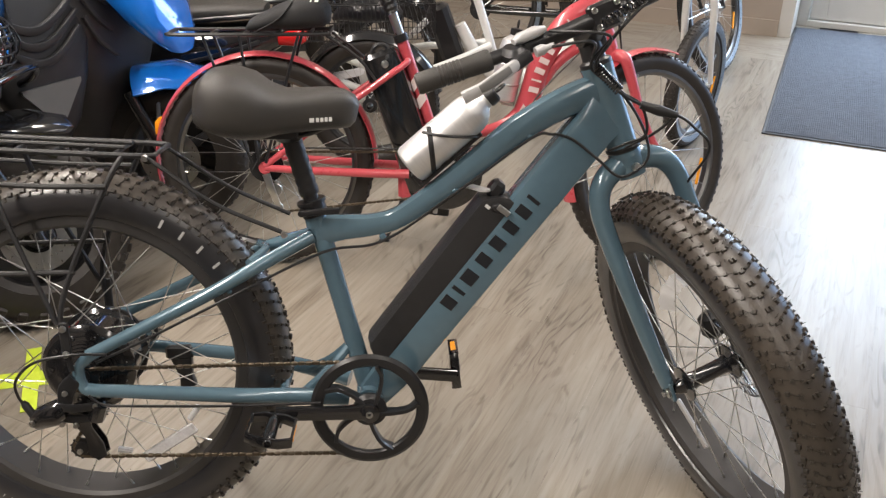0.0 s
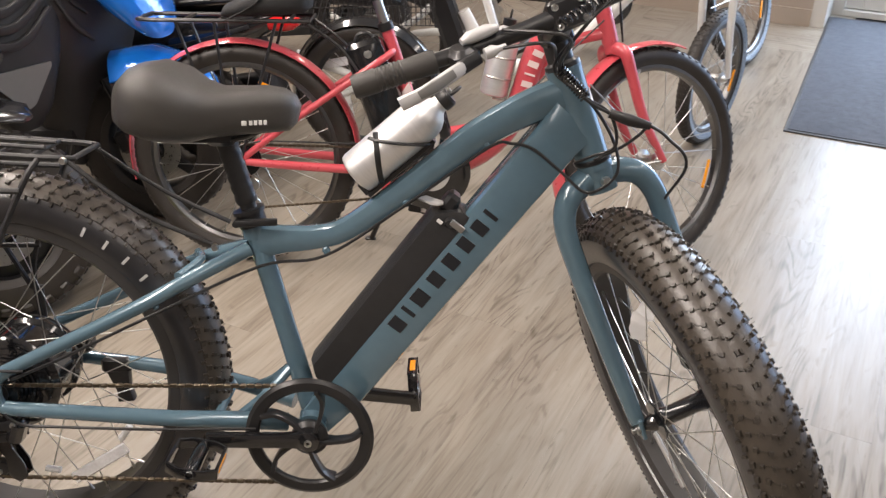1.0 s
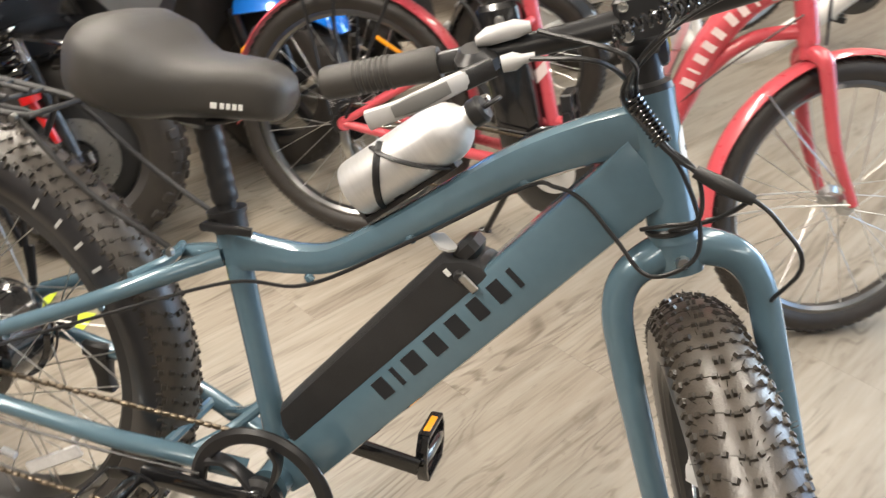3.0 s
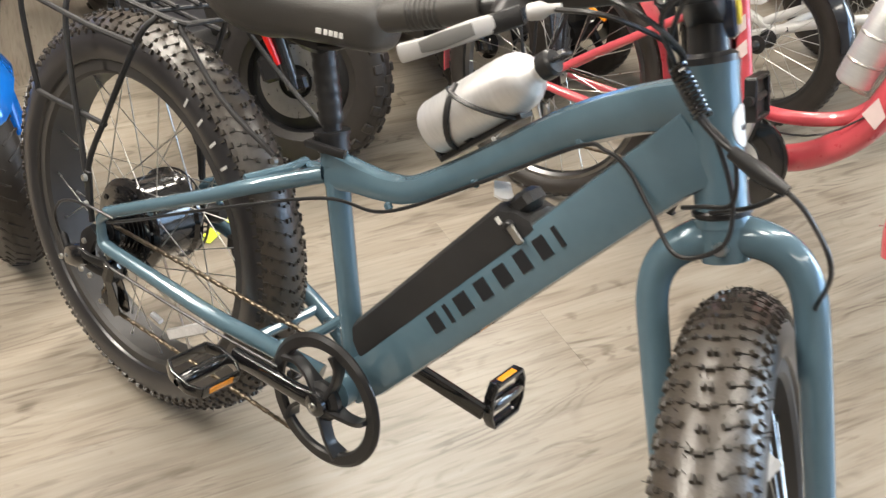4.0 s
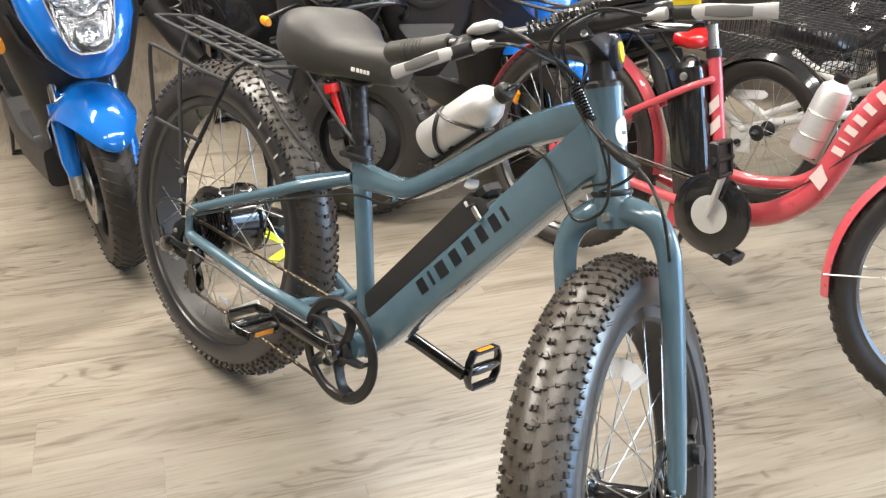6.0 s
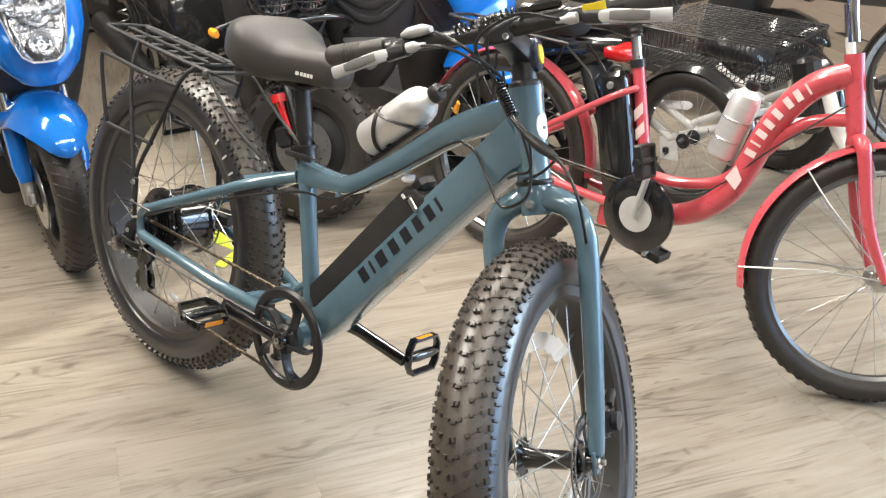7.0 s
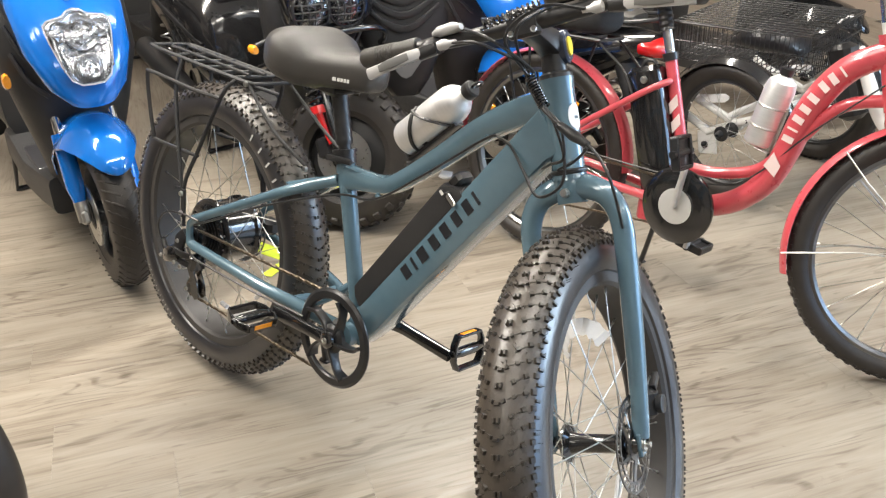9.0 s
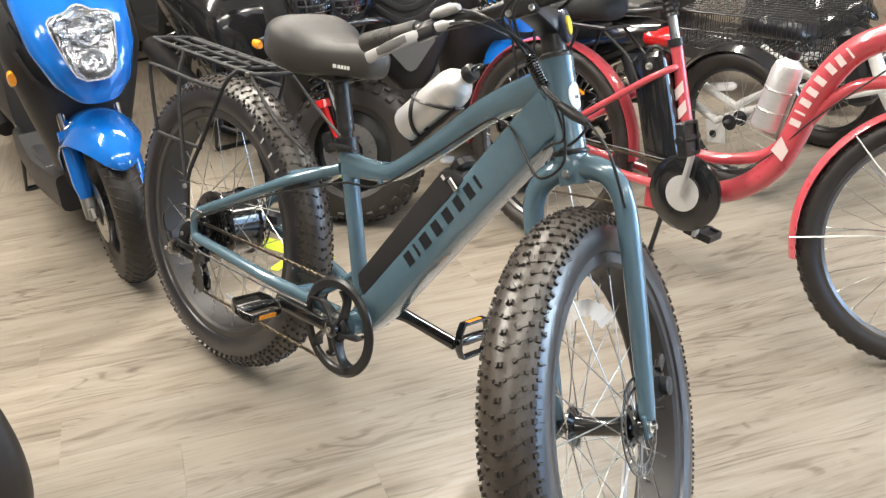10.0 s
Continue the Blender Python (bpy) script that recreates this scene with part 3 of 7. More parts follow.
FAT = fat_tyre()
fat = thing("fat_tyre_bicycle", axes((0.99135, 0.13122, 0.0), (-0.12848, 0.97069, -0.20309), (-0.02665, 0.20134, 0.97916), (-0.19617, 1.48204, 0.0)),
            "blue-grey fat-tyred electric bicycle leaning on its stand", "bicycle")


def B(s, v, w=0.0):
    """Bicycle coordinates: forward, up, and to its right."""
    return Vector((s, -w, v))


BETA, STEER = 0.3587, 1.3479
up_axis, fwd_axis = Vector((-math.sin(BETA), 0, math.cos(BETA))), Vector((math.cos(BETA), 0, math.sin(BETA)))
SM = axes(fwd_axis, (0, 1, 0), up_axis, B(0.749, 0.762)) @ Matrix.Rotation(-STEER, 4, "Z")  # steered parts

# welded frame
fr = Shape()
fr.tube([B(0.752, 0.753), B(0.748, 0.764), B(0.700, 0.893), B(0.693, 0.911)], [0.031, 0.028, 0.028, 0.030], 24)
fr.bar([B(0.290, 0.300), B(0.332, 0.350), B(0.69, 0.803), B(0.715, 0.832)], [0.060, 0.072, 0.070, 0.050], [0.060, 0.071, 0.076, 0.085], 0.26, up=(0, 0, 1))
fr.bar([B(0.198, 0.622), B(0.250, 0.626), B(0.300, 0.630), B(0.345, 0.642), B(0.402, 0.679), B(0.480, 0.738), B(0.560, 0.800), B(0.640, 0.846), B(0.708, 0.871)], [0.036, 0.038, 0.040, 0.041, 0.042, 0.044, 0.046, 0.046, 0.046], [0.060, 0.046, 0.040, 0.039, 0.041, 0.045, 0.050, 0.054, 0.062], 0.75, 5)
fr.tube([B(0.284, 0.300), B(0.2440, 0.462), B(0.2020, 0.634)], [0.019, 0.0175, 0.0185], 20)
fr.tube([B(0.2005, 0.630), B(0.197, 0.650)], 0.0205, 20)
fr.disc(B(0.286, 0.300, 0.052), (0, 1, 0), [(0.0, 0.0), (0.027, 0.0), (0.027, 0.104), (0.0, 0.104)], 28)
for sg in (1, -1):
    fr.tube([B(-0.196, 0.430, sg * 0.104), B(-0.140, 0.457, sg * 0.100), B(0.020, 0.534, sg * 0.082), B(0.100, 0.574, sg * 0.060), B(0.190, 0.612, sg * 0.010)], [0.0115, 0.0115, 0.012, 0.0125, 0.013], 14, 5)
    fr.tube([B(-0.192, 0.431, sg * 0.104), B(-0.211, 0.414, sg * 0.105), B(-0.214, 0.398, sg * 0.105), B(-0.212, 0.376, sg * 0.105), B(-0.198, 0.364, sg * 0.104), B(-0.130, 0.358, sg * 0.101), B(0.050, 0.340, sg * 0.088), B(0.150, 0.326, sg * 0.066), B(0.245, 0.308, sg * 0.040)], [0.0110, 0.0100, 0.0085, 0.0100, 0.0125, 0.0125, 0.014, 0.015, 0.016], 14, 5)
    fr.tube([B(0.165, 0.326, sg * 0.055), B(0.212, 0.358, sg * 0.025), B(0.258, 0.405, 0)], 0.0085, 10, 4)
    fr.bar([B(-0.216, 0.410, sg * 0.104), B(-0.218, 0.388, sg * 0.103), B(-0.213, 0.368, sg * 0.104)], 0.007, 0.020, 0.4)
fr.tube([B(0.085, 0.580, -0.062), B(0.105, 0.588, 0), B(0.085, 0.580, 0.062)], 0.008, 10, 4)
fr.tube([B(0.130, 0.330, -0.072), B(0.130, 0.330, 0.072)], 0.009, 10)
part("frame", fr, TEAL, fat, "glossy blue-grey welded frame")
# little cable guides, weld bosses
for s_, v_ in ((0.318, 0.606), (0.449, 0.688), (0.578, 0.784)):
    g_ = Shape().block(B(s_, v_ + 0.006, 0.016), (0.012, 0.010, 0.013), pose(0, 0, 0, 0, -38, 0), 0.3)
    part("cable_guide", g_, TEAL, fat)
for s_, v_ in ((-0.09, 0.468), (0.05, 0.535)):
    part("cable_guide", Shape().block(B(s_, v_, 0.098 if s_ < 0 else 0.079), (0.010, 0.008, 0.010), pose(0, 0, 0, 0, -27, 0), 0.3), TEAL, fat)

def solid_mark(name, at, m, wide, high, mat, parent):
    """A flat solid bar lying in m's x and z."""
    return part(name, Shape().block(at, (wide, 0.0014, high), m, 0.1), mat, parent)


# battery in the down tube
U, Pp = Vector((0.62, 0, 0.784)), Vector((-0.784, 0, 0.62))


def D(a, p, w=0.0):
    """Along the down tube, out of its upper face, to the right."""
    return U * a + Pp * p + Vector((0, -w, 0))


DT = axes(U, Vector((0, 1, 0)), U.cross(Vector((0, 1, 0))), (0, 0, 0))
bt = Shape()
sec = [(0.486, 0.002, 0.0290), (0.490, 0.018, 0.0300), (0.504, 0.034, 0.0305), (0.840, 0.039, 0.0305), (0.862, 0.022, 0.0300), (0.872, 0.004, 0.0290)]
bt.rings([[D(a, p, -w + 0.012), D(a, p - 0.007, -w - 0.004), D(a, -0.008, -w - 0.0065), D(a, -0.015, -w - 0.0055), D(a, -0.015, w + 0.0055), D(a, -0.008, w + 0.0065), D(a, p - 0.007, w + 0.004), D(a, p, w - 0.012)] for a, p, w in sec])
battery = part("battery", bt, DARKPLASTIC, fat, "matte black battery let into the down tube", angle=25)
lk = Shape().block(D(0.868, 0.022, 0.006), (0.034, 0.042, 0.026), DT, 0.25)
part("latch", lk, PLASTIC, battery)
part("lock", Shape().disc(D(0.846, 0.006, 0.035), (0, -1, 0), [(0.0, 0.007), (0.006, 0.007), (0.008, 0.005), (0.009, 0)], 16), SATIN, battery, "black key lock")
part("key", Shape().block(D(0.850, -0.006, 0.0415), (0.011, 0.004, 0.026), DT, 0.35), STEEL, battery, "steel key")
part("light_strip", Shape().block(D(0.838, 0.020, 0.0380), (0.006, 0.002, 0.010), DT, 0.2), WHITEDECAL, battery)
part("key_tag", Shape().prism([(-0.024, -0.010), (0.020, -0.012), (0.030, -0.004), (0.030, 0.004), (0.020, 0.012), (-0.024, 0.010)], 0.003, axes((0.6, -0.8, 0), (0.8, 0.6, 0), (0, 0, 1), D(0.850, 0.050, 0.012))), SILVER, battery, "flat silver key tag")

# dark blocks where the maker's name stands on the down tube
at_ = 0.6413
for wd in (0.027, 0.007, 0.032, 0.027, 0.027, 0.024, 0.024, 0.007):
    solid_mark("name_mark", D(at_ + wd / 2, -0.0370, 0.0362), DT, max(0.007, wd * 0.78), 0.0275, DECAL, fat)
    at_ += wd + 0.012

# drive: chainring, cranks, pedals, chain, cassette, derailleur
cr = Shape()
C0 = B(0.288, 0.302, 0.078)
cr.disc(C0, (0, -1, 0), [(0.103, -0.002), (0.108, -0.0015), (0.108, 0.0015), (0.102, 0.006), (0.088, 0.006), (0.085, 0.003), (0.085, -0.003), (0.088, -0.004), (0.103, -0.002)], 60)
cr.disc(C0, (0, -1, 0), [(0.0, -0.006), (0.030, -0.006), (0.032, 0.004), (0.024, 0.010), (0.0, 0.010)], 28)
for k in range(5):
    a = radians(54 + 72 * k)
    e = Vector((math.cos(a), 0, math.sin(a)))
    sd = Vector((-math.sin(a), 0, math.cos(a)))
    cr.bar([C0 + e * 0.018, C0 + e * 0.045 + sd * 0.008, C0 + e * 0.068 + sd * 0.021, C0 + e * 0.080 + sd * 0.040], 0.007, [0.030, 0.021, 0.020, 0.030], 0.3, 4, up=(0, 1, 0))
for k in range(52):
    a = 2 * math.pi * k / 52
    e = Vector((math.cos(a), 0, math.sin(a)))
    cr.block(C0 + e * 0.0985 + Vector((0, 0.005, 0)), (0.006, 0.0022, 0.0045), axes(e, (0, 1, 0), e.cross(Vector((0, 1, 0))), (0, 0, 0)), 0.2)
part("chainring", cr, SATIN, fat, "black five-spoke chainring guard")
for sg, x, pv in ((1, 0.121, 0.309), (-1, 0.456, 0.279)):
    y0, y1 = sg * 0.086, sg * 0.104
    arm = Shape().bar([B(0.288, 0.302, y0), B((0.288 * 3 + x) / 4, (0.302 * 3 + pv) / 4, sg * 0.094), B(x, pv, y1)], [0.020, 0.015, 0.014], [0.036, 0.026, 0.026], 0.6, 4)
    arm.disc(B(0.288, 0.302, sg * 0.095), (0, -sg, 0), [(0.018, -0.02), (0.018, 0.004), (0.012, 0.007), (0.0, 0.007)], 20)
    c_ = part("crank_arm", arm, GLOSSBLACK, fat, "black crank arm")
    part("crank_bolt", Shape().disc(B(0.288, 0.302, sg * 0.1005), (0, -sg, 0), [(0.0065, 0), (0.0065, 0.004), (0.004, 0.005), (0.003, 0.001), (0, 0.001)], 12), STEEL, c_)
    flat_pedal(Matrix.Translation(B(x, pv, sg * 0.163)) @ pose(0, 0, 0, 0, 10 if sg > 0 else -95, 0), "pedal", fat)
rear_c = B(-0.220, 0.380, 0)
ring_side = [B(0.288 + 0.092 * math.cos(radians(q)), 0.302 + 0.092 * math.sin(radians(q)), 0.074) for q in range(90, -95, -10)]
low = [B(0.288, 0.210, 0.074), B(-0.212, 0.220, 0.081), B(-0.236, 0.222, 0.082), B(-0.252, 0.241, 0.082), B(-0.232, 0.275, 0.082), B(-0.194, 0.309, 0.080), B(-0.193, 0.337, 0.082), B(-0.216, 0.351, 0.085)]
cog_side = [B(-0.218 + 0.022 * math.cos(radians(q)), 0.374 + 0.022 * math.sin(radians(q)), 0.085) for q in range(-90, -275, -20)]
part("chain", chain_run(ring_side + low[1:] + cog_side + [B(0.288, 0.394, 0.074)]), CHAINM, fat, "oiled brown steel chain")
cass = part("cassette", Shape().disc(B(-0.221, 0.382, 0.052), (0, -1, 0), [(0.008, 0), (0.017, 0), (0.017, 0.038), (0.008, 0.040)], 24), SATIN, fat, "dark cassette of stacked cogs")
for k, r in enumerate((0.056, 0.051, 0.046, 0.041, 0.036, 0.031, 0.027)):
    cog = Shape().disc(B(-0.221, 0.382, 0.056 + k * 0.0048), (0, -1, 0), [(0.012, 0), (r - 0.003, 0), (r, 0.0007), (r - 0.003, 0.0016), (0.012, 0.0016)], 28)
    part("cog", cog, GLOSSBLACK, cass)
guard_ = Shape().disc(B(-0.221, 0.382, 0.052), (0, -1, 0), [(0.030, 0), (0.070, 0.001), (0.073, 0.003), (0.070, 0.004), (0.030, 0.003)], 40)
for k in range(10):
    a = 2 * math.pi * k / 10
    guard_.disc(B(-0.221 + 0.062 * math.cos(a), 0.382 + 0.062 * math.sin(a), 0.056), (0, -1, 0), [(0.0055, 0), (0.0055, 0.0015), (0.004, 0.0022), (0.0, 0.0008)], 10)
part("spoke_guard", guard_, GLOSSBLACK, cass, "black plastic spoke guard")
hang = Shape().bar([B(-0.221, 0.389, 0.110), B(-0.236, 0.372, 0.114), B(-0.242, 0.347, 0.116)], 0.012, [0.026, 0.030, 0.024], 0.5, 4)
der = part("derailleur", hang, PLASTIC, fat, "black rear derailleur with silver bolts")
part("knuckle", Shape().loft([(B(-0.305, 0.313, 0.112), (0, 0.010, 0), (0, 0, 0.012), 2.6), (B(-0.292, 0.317, 0.113), (0, 0.016, 0), (0, 0, 0.021), 2.8), (B(-0.255, 0.329, 0.114), (0, 0.018, 0), (0, 0, 0.024), 2.8), (B(-0.242, 0.335, 0.113), (0, 0.013, 0), (0, 0, 0.018), 2.6)], 20), GLOSSBLACK, der)
for dz, dy in ((0.014, 0.006), (-0.012, -0.004)):
    part("link_arm", Shape().bar([B(-0.255, 0.329 + dz, 0.118 + dy), B(-0.225, 0.323 + dz, 0.114 + dy), B(-0.193, 0.321 + dz, 0.102 + dy)], 0.007, 0.014, 0.4, 3), SATIN, der)
part("pivot_block", Shape().block(B(-0.192, 0.321, 0.100), (0.026, 0.034, 0.046), pose(0, 0, 0, 0, 20, 0), 0.3), GLOSSBLACK, der)
for dy in (0.092, 0.072):
    cage = [(-0.018, 0.055), (0.014, 0.058), (0.020, 0.030), (0.012, 0.004), (0.016, -0.034), (0.008, -0.060), (-0.014, -0.064), (-0.026, -0.046), (-0.012, -0.010), (-0.020, 0.030)]
    part("cage_plate", Shape().prism(cage, 0.0025, axes((0.76, 0, 0.32), (-0.36, 0, 0.85), (0, -1, 0), B(-0.218, 0.277, dy))), GLOSSBLACK, der)
for q in (B(-0.202, 0.317, 0.082), B(-0.236, 0.239, 0.082)):
    wheel_ = Shape().disc(q, (0, -1, 0), [(0.0, -0.005), (0.012, -0.005), (0.013, -0.002), (0.020, -0.0015), (0.020, 0.0015), (0.013, 0.002), (0.012, 0.005), (0.0, 0.005)], 16)
    for k in range(11):
        a = 2 * math.pi * k / 11
        wheel_.block(q + Vector((0.0205 * math.cos(a), 0, 0.0205 * math.sin(a))), (0.004, 0.003, 0.004), pose(0, 0, 0, 0, -math.degrees(a), 0), 0.2)
    part("jockey_wheel", wheel_, PLASTIC, der)
for q in (B(-0.238, 0.367, 0.122), B(-0.298, 0.315, 0.130), B(-0.192, 0.337, 0.112), B(-0.202, 0.317, 0.096), B(-0.236, 0.239, 0.096), B(-0.248, 0.309, 0.124), B(-0.226, 0.305, 0.122)):
    part("bolt", Shape().disc(q, (0, -1, 0), [(0, 0.004), (0.0045, 0.004), (0.0055, 0)], 10), STEEL, der)
part("barrel_adjuster", Shape().disc(B(-0.306, 0.335, 0.116), (-0.5, 0, 0.9), [(0, -0.014), (0.007, -0.014), (0.007, 0.010), (0.004, 0.018), (0, 0.018)], 12), PLASTIC, der)

# rear wheel
fat_wheel(Matrix.Translation(rear_c) @ pose(0, 0, 0, 0, 20, 0), "rear_wheel", fat, True)
# fork with its wheel, all turned to the right
fk = Shape()
fk.tube([(0, 0, 0.0), (0, 0, -0.020), (0.002, 0, -0.050)], [0.027, 0.031, 0.026], 20)
for sg in (1, -1):
    fk.tube([(0.0, sg * 0.004, -0.024), (0.004, sg * 0.030, -0.026), (0.006, sg * 0.062, -0.044), (0.008, sg * 0.080, -0.082), (0.012, sg * 0.083, -0.150), (0.030, sg * 0.082, -0.300), (0.048, sg * 0.080, -0.425), (0.052, sg * 0.080, -0.440)], [0.024, 0.022, 0.020, 0.0185, 0.018, 0.0165, 0.014, 0.010], 18, 6)
    fk.block((0.054, sg * 0.079, -0.448), (0.024, 0.008, 0.040), bevel=0.3)
part("fork", fk, TEAL, fat, "glossy blue-grey unicrown fork", SM)
part("headset_ring", Shape().lathe([(0.029, -0.0005), (0.0315, 0.002), (0.0315, 0.006), (0.029, 0.0085)], 28), SATIN, fat, "", SM)
part("crown_bolt", Shape().disc((0.033, 0, -0.030), (1, 0, 0.1), [(0, 0.006), (0.006, 0.006), (0.008, 0.0), (0.008, -0.01)], 12), STEEL, fat, "", SM)
FW = SM @ pose(0.0536, 0.004, -0.4484, 0, 40, 0)
front = fat_wheel(FW, "front_wheel", fat, False)
for sg in (1, -1):
    ax_ = Shape().disc((0, sg * 0.083, 0), (0, sg, 0), [(0.011, -0.004), (0.011, 0.004), (0.005, 0.005), (0.005, 0.012), (0, 0.012)], 14)
    part("axle_nut", ax_, STEEL, fat, "", SM @ pose(0.0536, 0, -0.4484))
cal = Shape().block((0.0, 0.070, 0.0), (0.040, 0.042, 0.056), bevel=0.25)
cal.bar([(0.0, 0.086, 0.024), (-0.03, 0.084, 0.040)], 0.010, 0.014)
cal.disc((0.0, 0.091, -0.002), (0, 1, 0), [(0.016, 0), (0.016, 0.010), (0.010, 0.012), (0, 0.012)], 18)
part("brake_caliper", cal, PLASTIC, fat, "black front disc brake caliper", SM @ pose(-0.018, 0, -0.400))
part("stand_plate", Shape().block(B(-0.092, 0.350, -0.095), (0.054, 0.026, 0.030), bevel=0.2).bar([B(-0.090, 0.342, -0.095), B(-0.084, 0.300, -0.097), B(-0.082, 0.276, -0.100)], 0.020, [0.044, 0.026, 0.032], 0.4, 3), SATIN, fat, "black bracket under the chainstay")
rcal = Shape().block(B(-0.152, 0.400, -0.080), (0.056, 0.040, 0.040), bevel=0.25)
part("brake_caliper", rcal, PLASTIC, fat, "black rear disc brake caliper")
tag_ = Shape().sweep(smooth_line([(-0.004, -0.034, 0.150), (0.002, -0.026, 0.182), (0.008, -0.002, 0.200), (0.004, 0.024, 0.194), (-0.002, 0.040, 0.172)], 5), lambda k, n: [(0.0105 + 0.002 * math.sin(k * 1.7), 0.0105 - 0.003 * math.sin(k * 2.3)), (-0.0105, -0.0105 + 0.003 * math.sin(k * 1.9)), (-0.0100, -0.0115 + 0.003 * math.sin(k * 1.9)), (0.0110 + 0.002 * math.sin(k * 1.7), 0.0095 - 0.003 * math.sin(k * 2.3))], up=(0, 0.3, 1))
part("paper_tag", tag_, PAPER, fat, "creased white paper tag tied to the spokes", SM @ pose(0.0536, 0, -0.4484))
part("spoke_reflector", Shape().block(B(-0.096, 0.212, 0.022), (0.118, 0.008, 0.022), pose(0, 0, 0, 0, -33, 0), 0.3).rod(B(-0.168, 0.197, 0.022), B(-0.193, 0.201, 0.022), 0.006, 8).rod(B(-0.054, 0.261, 0.022), B(-0.036, 0.287, 0.022), 0.006, 8), CLEARGREY, fat, "clear spoke reflector")
part("spoke_reflector", Shape().block((-0.10, -0.02, -0.150), (0.110, 0.007, 0.018), pose(0, 0, 0, 0, 50, 0), 0.3), GREYPLASTIC, fat, "clear spoke reflector", SM @ pose(0.0536, 0, -0.4484))

# stem, handlebar, grips, levers in the steered frame
st = Shape()
st.tube([(0, 0, 0.155), (0, 0, 0.166), (0, 0, 0.17), (0, 0, 0.205)], [0.029, 0.028, 0.021, 0.020], 20)
st.tube([(0, 0, 0.2), (0, 0, 0.225)], [0.023, 0.024], 20)
st.bar([(-0.005, 0, 0.212), (0.035, 0, 0.226), (0.090, 0, 0.242)], [0.044, 0.038, 0.040], [0.048, 0.036, 0.034], 0.5, 4)
st.block((0.100, 0, 0.244), (0.018, 0.058, 0.046), bevel=0.25)
stem = part("stem", st, SATIN, fat, "black adjustable stem", SM)
JM = Matrix.Translation((-0.004, 0.0235, 0.208)) @ Vector((0, 1, 0)).to_track_quat("Z", "Y").to_matrix().to_4x4() @ Matrix.Diagonal((0.62, 1.0, 1, 1))
part("joint_cover", Shape().lathe([(0.0, 0.006), (0.024, 0.006), (0.028, 0.003), (0.029, -0.008), (0, -0.008)], 28, JM), BLUESTEEL, stem, "dark blue-black oval joint cover")
part("yellow_badge", Shape().lathe([(0.0, 0.0085), (0.015, 0.0085), (0.0165, 0.006), (0.0165, 0.002)], 24, JM), YELLOW, stem, "yellow oval badge")
for y in (-0.020, 0.020):
    for z in (0.230, 0.258):
        part("clamp_bolt", Shape().disc((0.110, y, z), (1, 0, 0), [(0, 0.002), (0.003, 0.002), (0.0045, 0.004), (0.0055, 0)], 10), STEEL, stem)
hb = Shape().tube([(0.072, -0.318, 0.254), (0.088, -0.20, 0.248), (0.094, -0.08, 0.243), (0.094, 0.0, 0.243), (0.094, 0.08, 0.243), (0.088, 0.20, 0.248), (0.072, 0.318, 0.254)], [0.011, 0.011, 0.0125, 0.0155, 0.0125, 0.011, 0.011], 18, 6)
bars = part("handlebar", hb, SATIN, fat, "black handlebar turned to one side", SM)
for sg in (-1, 1):
    a, b = Vector((0.0716, sg * 0.322, 0.2542)), Vector((0.0875, sg * 0.200, 0.248))
    us = [0, 0.04] + [0.28 + 0.0125 * k for k in range(28)] + [0.96, 1]
    gs = Shape().tube([a.lerp(b, u) for u in us], [0.0155, 0.0175] + [(0.0178 if k % 4 < 2 else 0.0164) for k in range(28)] + [0.0178, 0.0160], 20)
    part("grip", gs, VINYL, bars, "black rubber grip")
    lv = Shape().block((0.100, sg * 0.165, 0.242), (0.052, 0.040, 0.028), pose(0, 0, 0, 0, 15, sg * -10), 0.3)
    lv.bar([(0.118, sg * 0.150, 0.235), (0.126, sg * 0.180, 0.23)], 0.022, 0.020, 0.5)
    hold = part("lever_clamp", lv, PLASTIC, bars)
    part("brake_lever", Shape().bar([(0.120, sg * 0.158, 0.234), (0.138, sg * 0.195, 0.228), (0.142, sg * 0.240, 0.22), (0.136, sg * 0.275, 0.216)], [0.012, 0.014, 0.012, 0.014], [0.016, 0.020, 0.018, 0.020], 0.8, 5), GREYPLASTIC, hold, "grey brake lever with a black insert")
    part("lever_insert", Shape().bar([(0.141, sg * 0.192, 0.229), (0.1475, sg * 0.225, 0.223), (0.1455, sg * 0.248, 0.2195)], [0.008, 0.010, 0.007], [0.013, 0.016, 0.012], 0.6, 4), MIDGREY, hold)
    part("barrel_adjuster", Shape().disc((0.128, sg * 0.140, 0.236), (0, -sg, 0), [(0, 0), (0.008, 0), (0.009, 0.012), (0.005, 0.020), (0.004, 0.032), (0, 0.032)], 12), GREYPLASTIC, hold)
shf = Shape().loft([((0.10, -0.160, 0.26), (0.010, 0, 0), (0, 0, 0.005), 2.5), ((0.10, -0.148, 0.262), (0.015, 0, 0), (0, 0, 0.009), 2.5), ((0.104, -0.120, 0.263), (0.015, 0, 0), (0, 0, 0.009), 2.5), ((0.106, -0.106, 0.262), (0.008, 0, 0), (0, 0, 0.005), 2.5)])
part("shifter", shf, GREYPLASTIC, bars, "silver thumb shifter housing")
part("display", Shape().block((0.085, 0.075, 0.272), (0.045, 0.070, 0.016), pose(0, 0, 0, 0, 20, 0), 0.25), GLOSSBLACK, bars, "small black display")
part("label", Shape().block((0.1285, 0.166, 0.244), (0.002, 0.036, 0.016), pose(0, 0, 0, 0, 15, -10), 0.1), YELLOW, bars, "yellow warning label")

